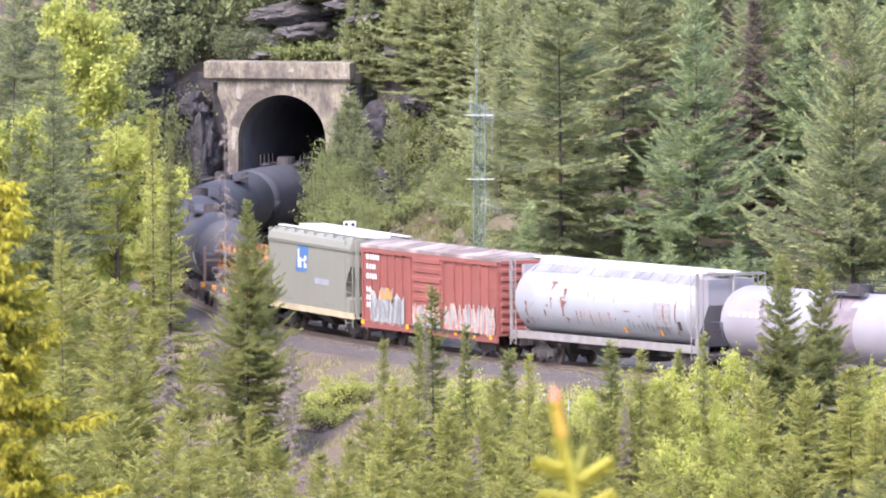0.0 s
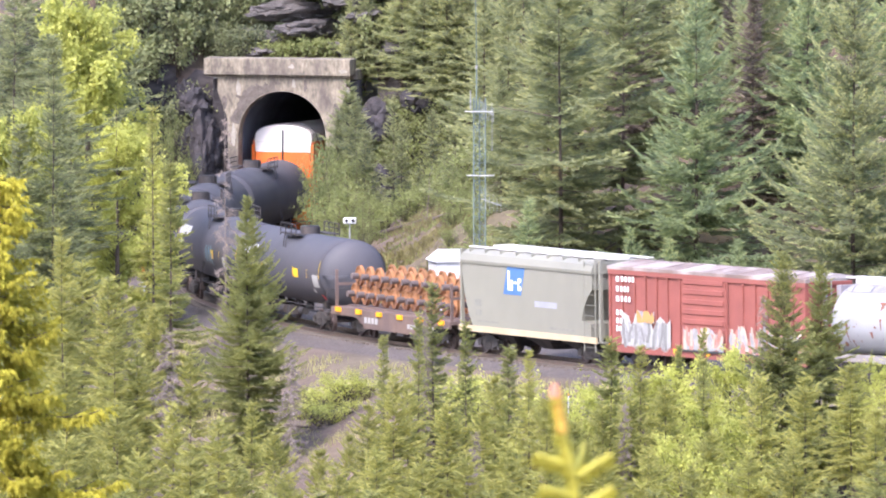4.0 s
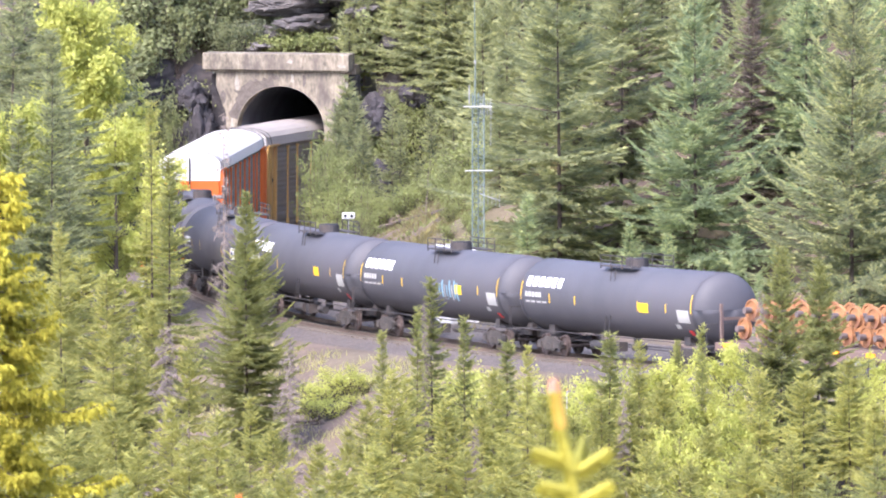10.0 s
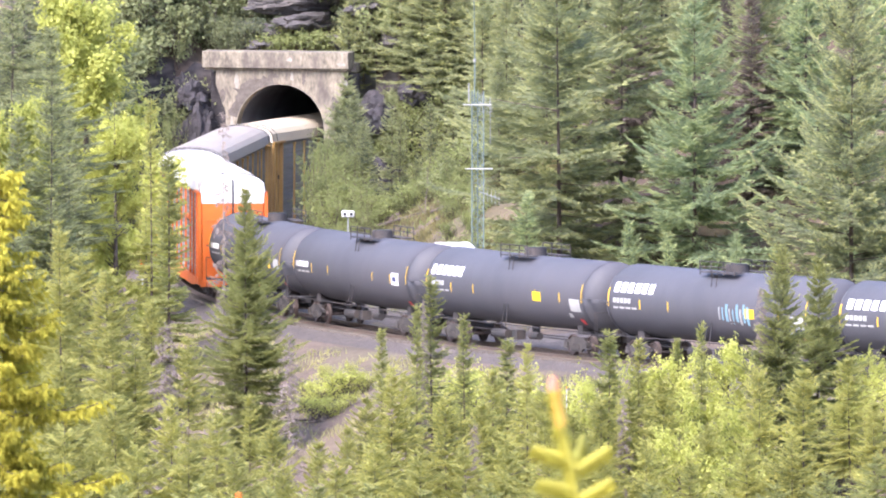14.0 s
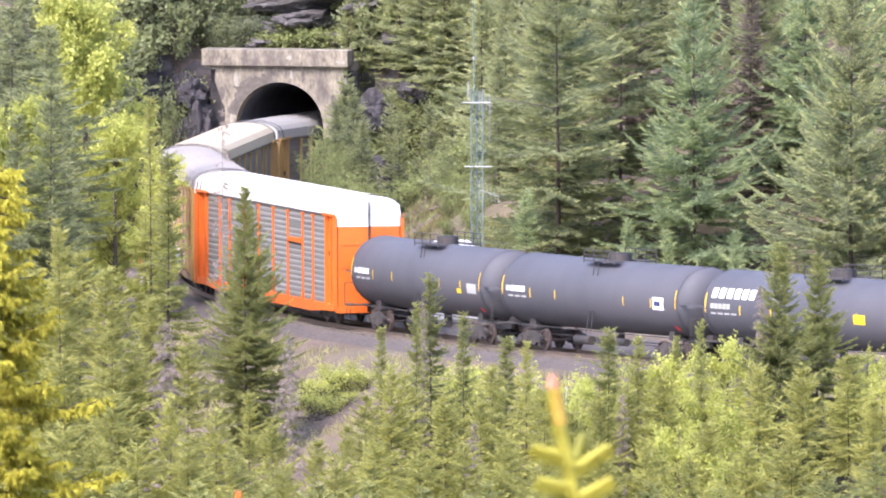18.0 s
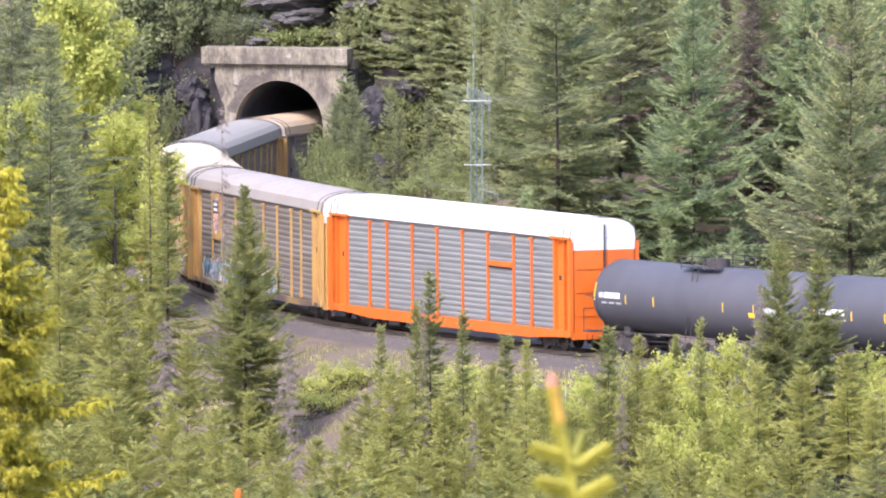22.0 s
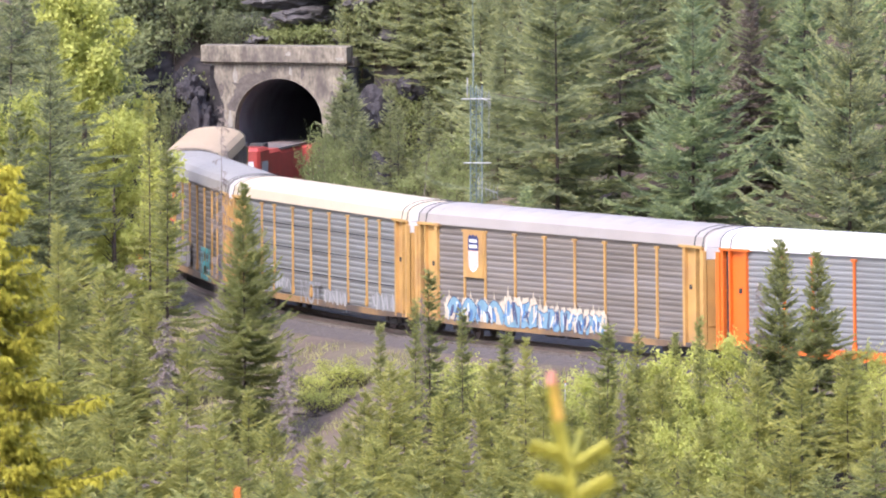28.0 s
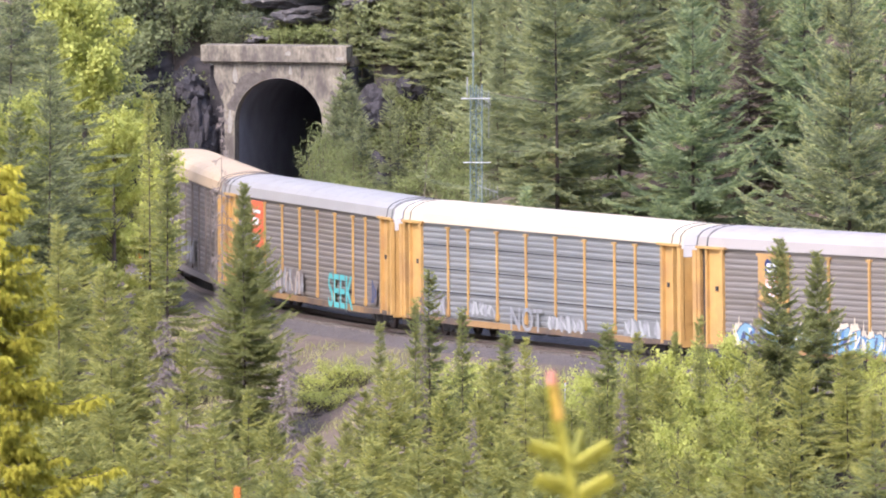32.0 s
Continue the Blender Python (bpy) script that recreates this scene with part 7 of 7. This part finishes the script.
def build_log(x0, y0, x1, y1, r, name, label, lift=0.35, foot=None):
    a, b = Vector((x0, y0, ground_at(x0, y0) + lift if foot is None else foot)), Vector((x1, y1, ground_at(x1, y1) + lift))
    bm = bmesh.new()
    rings = []
    w = (b - a).normalized()
    u = w.orthogonal().normalized()
    v = w.cross(u)
    rng = random.Random(x0)
    for k in range(9):
        c = a.lerp(b, k / 8)
        rr = r * (1.1 - 0.55 * k / 8)
        rings.append([c + (u * math.cos(j * math.tau / 9) + v * math.sin(j * math.tau / 9)) * rr * rng.uniform(0.9, 1.1) for j in range(9)])
    loft(bm, rings)
    t = thing(name, label, "log")
    part("stem", bm, M_BARK, t)
    for k in range(5):
        c = a.lerp(b, rng.uniform(0.3, 0.95))
        d = (u * rng.uniform(-1, 1) + v * rng.uniform(-1, 1)).normalized()
        part("stub", bars((tuple(c), tuple(c + d * rng.uniform(0.3, 0.8)), 0.03, 5, 0.012)), M_GREYWOOD, t)


def build_sapling(x, y, h, lean, seed):
    g = ground_at(x, y)
    t = thing("bare_sapling", "thin bare grey sapling on the slope", "sapling", pose(x, y, g - 0.05))
    rng = random.Random(seed)
    p = Vector((0, 0, 0))
    bm = bmesh.new()
    rings = []
    for k in range(7):
        r = 0.03 - 0.004 * k
        rings.append([p + Vector((r * math.cos(j * math.tau / 6), r * math.sin(j * math.tau / 6), 0)) for j in range(6)])
        p = p + Vector((lean * h / 6 * (0.5 + k * 0.15) + rng.uniform(-0.04, 0.04), rng.uniform(-0.05, 0.05), h / 6))
    loft(bm, rings)
    part("stem", bm, M_GREYWOOD, t)


def build_post(x, y, h, w, label, band):
    g = ground_at(x, y)
    t = thing("marker_post", label, "post", pose(x, y, g - 0.05))
    part("shaft", boxes((-w / 2, w / 2, -w / 2, w / 2, 0, h * (1 - band))), M_WHITEMETAL, t)
    part("orange_tip", bevelled(boxes((-w * 0.55, w * 0.55, -w * 0.55, w * 0.55, h * (1 - band), h)), w * 0.12), M_ORANGE, t)


build_tower()
build_hut()
build_detector()
build_log(-4.6, 6.5, 1.9, -18.0, 0.13, "fallen_log", "long grey fallen log on the slope", 0.3, 1.2)
build_log(-0.6, -12.0, 1.7, -17.0, 0.08, "fallen_branch", "thin grey fallen branch on the slope", 0.2)
build_log(-5.6, -78.0, -3.6, -74.5, 0.09, "fallen_log", "grey weathered log lying on the gravel bank", 0.1)
build_log(-6.6, -76.0, -4.9, -79.5, 0.06, "fallen_branch", "bare grey branch lying on the gravel bank", 0.08)
build_log(-3.2, -77.5, -4.6, -80.5, 0.05, "fallen_branch", "thin bare branch lying on the gravel bank", 0.06)
build_sapling(-4.9, -26.0, 3.6, 0.06, 1)
build_sapling(-3.9, -26.0, 3.2, -0.22, 2)
build_sapling(-0.9, -10.0, 2.8, 0.12, 3)
build_post(-14.17, -8.0, 1.35, 0.16, "short orange and white marker post beside the track", 0.5)
build_post(-0.73, -740.0, 3.56, 0.017, "thin marker pole with an orange tip", 0.06)
build_post(5.02, -104.0, 4.2, 0.035, "thin grey line pole below the track", 0.02)


# ------------------------------------------------------------------ wooden ties under the rails
def build_ties():
    me = mesh_from(bevelled(boxes((-0.115, 0.115, -1.3, 1.3, -0.36, -0.185)), 0.012), "tie")
    me.materials.append(M_TIE)
    base = thing("tie_row", "weathered wooden railway ties", "railway tie", None, "", "structure")
    for k in range(250):
        s = -34.0 + k * 0.56
        child("tie", me, base, rails_frame(s) @ pose(0, 0, 0, 0, 0, random.Random(k).uniform(-1, 1)))


build_ties()


# ------------------------------------------------------------------ loose stones and grass on the bank
def scatter_stones(n=26000):
    rng = np.random.default_rng(9)
    s, o = rng.uniform(-30, 118, n), rng.uniform(-4.4, 4.3, n)
    keep = np.abs(o) > 0.9
    s, o = s[keep], o[keep]
    n = len(s)
    r = R + o
    x, y = CX - r * np.cos(s / R), -r * np.sin(s / R)
    z = GRADE * s - np.interp(np.abs(o), [0, 2.0, 3.9, 4.4], [0.25, 0.25, 0.62, 0.75]) + 0.01
    size = rng.uniform(0.025, 0.07, n)
    base = np.array([[1, 0, 0], [0, 1, 0], [-1, 0, 0], [0, -1, 0], [0, 0, 1], [0, 0, -1]], float)
    v = base[None] * size[:, None, None] * rng.uniform(0.6, 1.3, (n, 6, 1)) + np.stack([x, y, z], -1)[:, None]
    tri = np.array([[0, 1, 4], [1, 2, 4], [2, 3, 4], [3, 0, 4]])
    f = (tri[None] + 6 * np.arange(n)[:, None, None]).reshape(-1, 3)
    ob = hang("ballast_stones", fast_mesh("stones", v.reshape(-1, 3), f), M_STONE, None, "loose grey ballast stones along the track")
    tagged(ob, "", "gravel", "", "stuff")


def scatter_grass(name, n, s_span, o_span, seed, length, material, label, thin=0.012):
    rng = np.random.default_rng(seed)
    s, o = rng.uniform(*s_span, n), rng.uniform(*o_span, n)
    r = R + o
    x, y = CX - r * np.cos(s / R), -r * np.sin(s / R)
    patch = np.array([noise.noise((a * 0.35, b * 0.35, seed)) for a, b in zip(x, y)])
    keep = patch > -0.12
    x, y = x[keep], y[keep]
    p = np.stack([x, y, land(x, y) - 0.02], -1)
    v, f = cards(p, rng.normal(size=p.shape) * 0.45 + np.array([0, 0, 1.0]), np.full(len(p), length), np.full(len(p), thin), rng)
    ob = hang(name, fast_mesh(name, v, f), material, None, label)
    tagged(ob, "", "grass", "", "stuff")


scatter_stones()
scatter_grass("bank_grass", 30000, (20, 118), (4.8, 16), 3, 0.34, M_GRASS, "bright tufted grass on the bank below the track", 0.02)
scatter_grass("slope_herbs", 9000, (0, 28), (-16, -6), 6, 0.3, M_DRYGRASS, "dry grass and herbs beside the fallen log", 0.03)
scatter_grass("slope_leaves", 9000, (-4, 40), (-17, -5), 8, 0.22, M_BUSH, "low leafy herbs on the brown slope beside the log", 0.06)
scatter_grass("slope_stalks", 12000, (10, 32), (-16, -6), 11, 0.30, M_HERB, "dry and green stalks on the brown slope below the mast", 0.045)
scatter_grass("slope_grass", 16000, (-34, 60), (-24, -5), 4, 0.34, M_DRYGRASS, "grass and low herbs on the slope inside the curve", 0.025)


# ------------------------------------------------------------------ close to the lookout: the tip of a young spruce, and a fuller one
def shoot(P, D, L, W, a, b, r, rng, n):
    """Needles set round a young shoot from a to b."""
    t = rng.uniform(0, 1, n)
    a, b = np.array(a, float), np.array(b, float)
    ax = (b - a) / np.linalg.norm(b - a)
    P.append(a[None] * (1 - t[:, None]) + b[None] * t[:, None])
    D.append(rng.normal(size=(n, 3)) * 0.8 + ax[None] * 1.1)
    L.append(np.full(n, r)), W.append(np.full(n, r * 0.16))


ARMS = [((0.036, 0, -0.158), (-0.041, -0.02, -0.134)), ((0.046, 0, -0.180), (0.115, 0.02, -0.136)), ((0.042, 0, -0.165), (0.060, 0.07, -0.118)),
        ((0.046, 0, -0.222), (-0.030, -0.03, -0.203)), ((0.055, 0, -0.240), (0.120, -0.02, -0.200)), ((0.05, 0, -0.30), (-0.08, 0.02, -0.27)), ((0.05, 0, -0.30), (0.16, 0.02, -0.26))]


def build_near_tip():
    x, y, tip = 0.226, -765.0, 53.22
    g = ground_at(x, y)
    h = tip - g
    t = thing("young_spruce", "yellow-green leading shoot of a young spruce", "spruce tree", pose(x, y, g))
    rng = np.random.default_rng(77)
    bow = [(0.0, 0, h), (0.014, 0, h - 0.09), (0.035, 0, h - 0.18), (0.05, 0.0, h - 0.30), (0.045, 0, h - 0.6), (0, 0, 0)]
    bm = bmesh.new()
    for p, q, r0, r1 in zip(bow[::-1], bow[-2::-1], (0.03, 0.014, 0.010, 0.008, 0.006), (0.014, 0.010, 0.008, 0.006, 0.004)):
        bar(bm, p, q, r0, 7, r1)
    part("trunk", bm, M_BARK, t)
    P, D, L, W = [], [], [], []
    for p, q in zip(bow, bow[1:4]):
        shoot(P, D, L, W, q, p, 0.022, rng, 700)
    for a, b in ARMS:
        a, b = (a[0], a[1], h + a[2]), (b[0], b[1], h + b[2])
        shoot(P, D, L, W, a, b, 0.016, rng, 620)
    for k in range(60):
        z = h * rng.uniform(0.1, 0.84)
        a = rng.uniform(0, math.tau)
        ln = 0.75 * (1 - z / h) + 0.1
        shoot(P, D, L, W, (0.03, 0, z), (0.03 + ln * math.cos(a), ln * math.sin(a), z + 0.05), 0.03, rng, 120)
    v, f = cards(np.concatenate(P), np.concatenate(D), np.concatenate(L), np.concatenate(W), rng)
    hang("crown", fast_mesh("crown", v, f), M_YELLOW, t)
    m_new = mat("orange_leading_shoot", (0.50, 0.30, 0.045), 0.7, spread=0.2, scale=20)
    m_stem = mat("young_shoot", (0.34, 0.31, 0.035), 0.7, spread=0.15, scale=20)
    for p, q in zip(bow, bow[1:4]):
        part("shoot", bars((q, p, 0.014, 8, 0.011)), m_new if p is bow[0] else m_stem, t)
    for a, b in ARMS:
        part("shoot", bars(((a[0], a[1], h + a[2]), (b[0], b[1], h + b[2]), 0.009, 8, 0.008)), m_stem, t)
    part("bud", bars(((0.001, 0, h - 0.014), (-0.002, 0, h + 0.012), 0.014, 8, 0.008)), mat("reddish_bud_scale", (0.50, 0.20, 0.13), 0.7), t, "reddish terminal bud")


build_near_tip()


def build_lookout_spruce():
    """The fuller young spruce close to the lookout: drooping limbs hung with pale-tipped sprays."""
    x, y, tip, hang_from = -3.66, -662.0, 47.15, 4.0
    g = ground_at(x, y)
    h = tip - g
    t = thing("spruce", "bright yellow-green spruce close to the lookout", "spruce tree", pose(x, y, g))
    rng = np.random.default_rng(12)
    part("trunk", trunk_mesh(h, 0.09, rng), M_BARK, t)
    limbs = bmesh.new()
    P, D, L, W = [], [], [], []
    plan = []
    z = h - hang_from
    while z < h - 0.1:
        for k in range(7):
            plan.append((z + rng.uniform(-0.04, 0.04), rng.uniform(0, math.tau), (0.14 + 0.17 * (h - z) ** 0.8) * rng.uniform(0.6, 1.3)))
        z += 0.10
    for z, a, ln in ((h - 1.20, 0.1, 0.46), (h - 1.85, -0.3, 0.92), (h - 1.90, 0.35, 0.80), (h - 2.45, -0.1, 1.0), (h - 2.5, 0.5, 0.9), (h - 2.9, -0.4, 1.1)):
        plan.append((z, a, ln))
    for z, a, ln in plan:
        out = np.array([math.cos(a), math.sin(a), 0.0])
        m = max(4, int(ln / 0.04))
        w = np.linspace(0.15, 1, m)
        c = out[None] * (w * ln)[:, None] + np.array([0, 0, 1.0])[None] * (z - 0.50 * ln * w + 0.40 * ln * w ** 2.6)[:, None]
        for p, q in zip(c[::3], c[3::3]):
            bar(limbs, p, q, 0.006, 3, 0.004)
        side = np.array([-out[1], out[0], 0.0])
        for p, u in zip(c, w):
            for sg in (-1, 0, 1):
                n = 11
                twig = out * rng.uniform(0.3, 0.8) + side * sg * rng.uniform(0.3, 0.9) + np.array([0, 0, rng.uniform(-0.8, 0.25)])
                twig *= rng.uniform(0.06, 0.13) / np.linalg.norm(twig)
                v = rng.uniform(0.1, 1, n)
                P.append(p[None] + twig[None] * v[:, None])
                D.append(rng.normal(size=(n, 3)) * 0.045 + twig[None] * 0.7)
                L.append(np.full(n, 0.04)), W.append(np.full(n, 0.011))
    v, f = cards(np.concatenate(P), np.concatenate(D), np.concatenate(L), np.concatenate(W), rng)
    tagged(part("limb_tangle", limbs, M_BARK, t), kind="stuff")
    hang("crown", fast_mesh("crown", v, f), M_YELLOW, t)


build_lookout_spruce()


# ------------------------------------------------------------------ what moves
def motions():
    for car_, ahead, half in TRAIN:
        walk(car_, [(k * 0.5, car_pose(nose(k * 0.5) + ahead, half)) for k in range(65)])
    for load, ahead, half, seat in RIDERS:
        walk(load, [(k * 0.5, car_pose(nose(k * 0.5) + ahead, half) @ seat) for k in range(65)])
    spin = math.degrees(SPEED * 0.1 / 0.46)
    for w, x in WHEELS:
        walk(w, [(k * 0.1, pose(x, 0, 0.46) @ Matrix.Rotation(radians(spin * k), 4, "Y")) for k in range(321)])


motions()
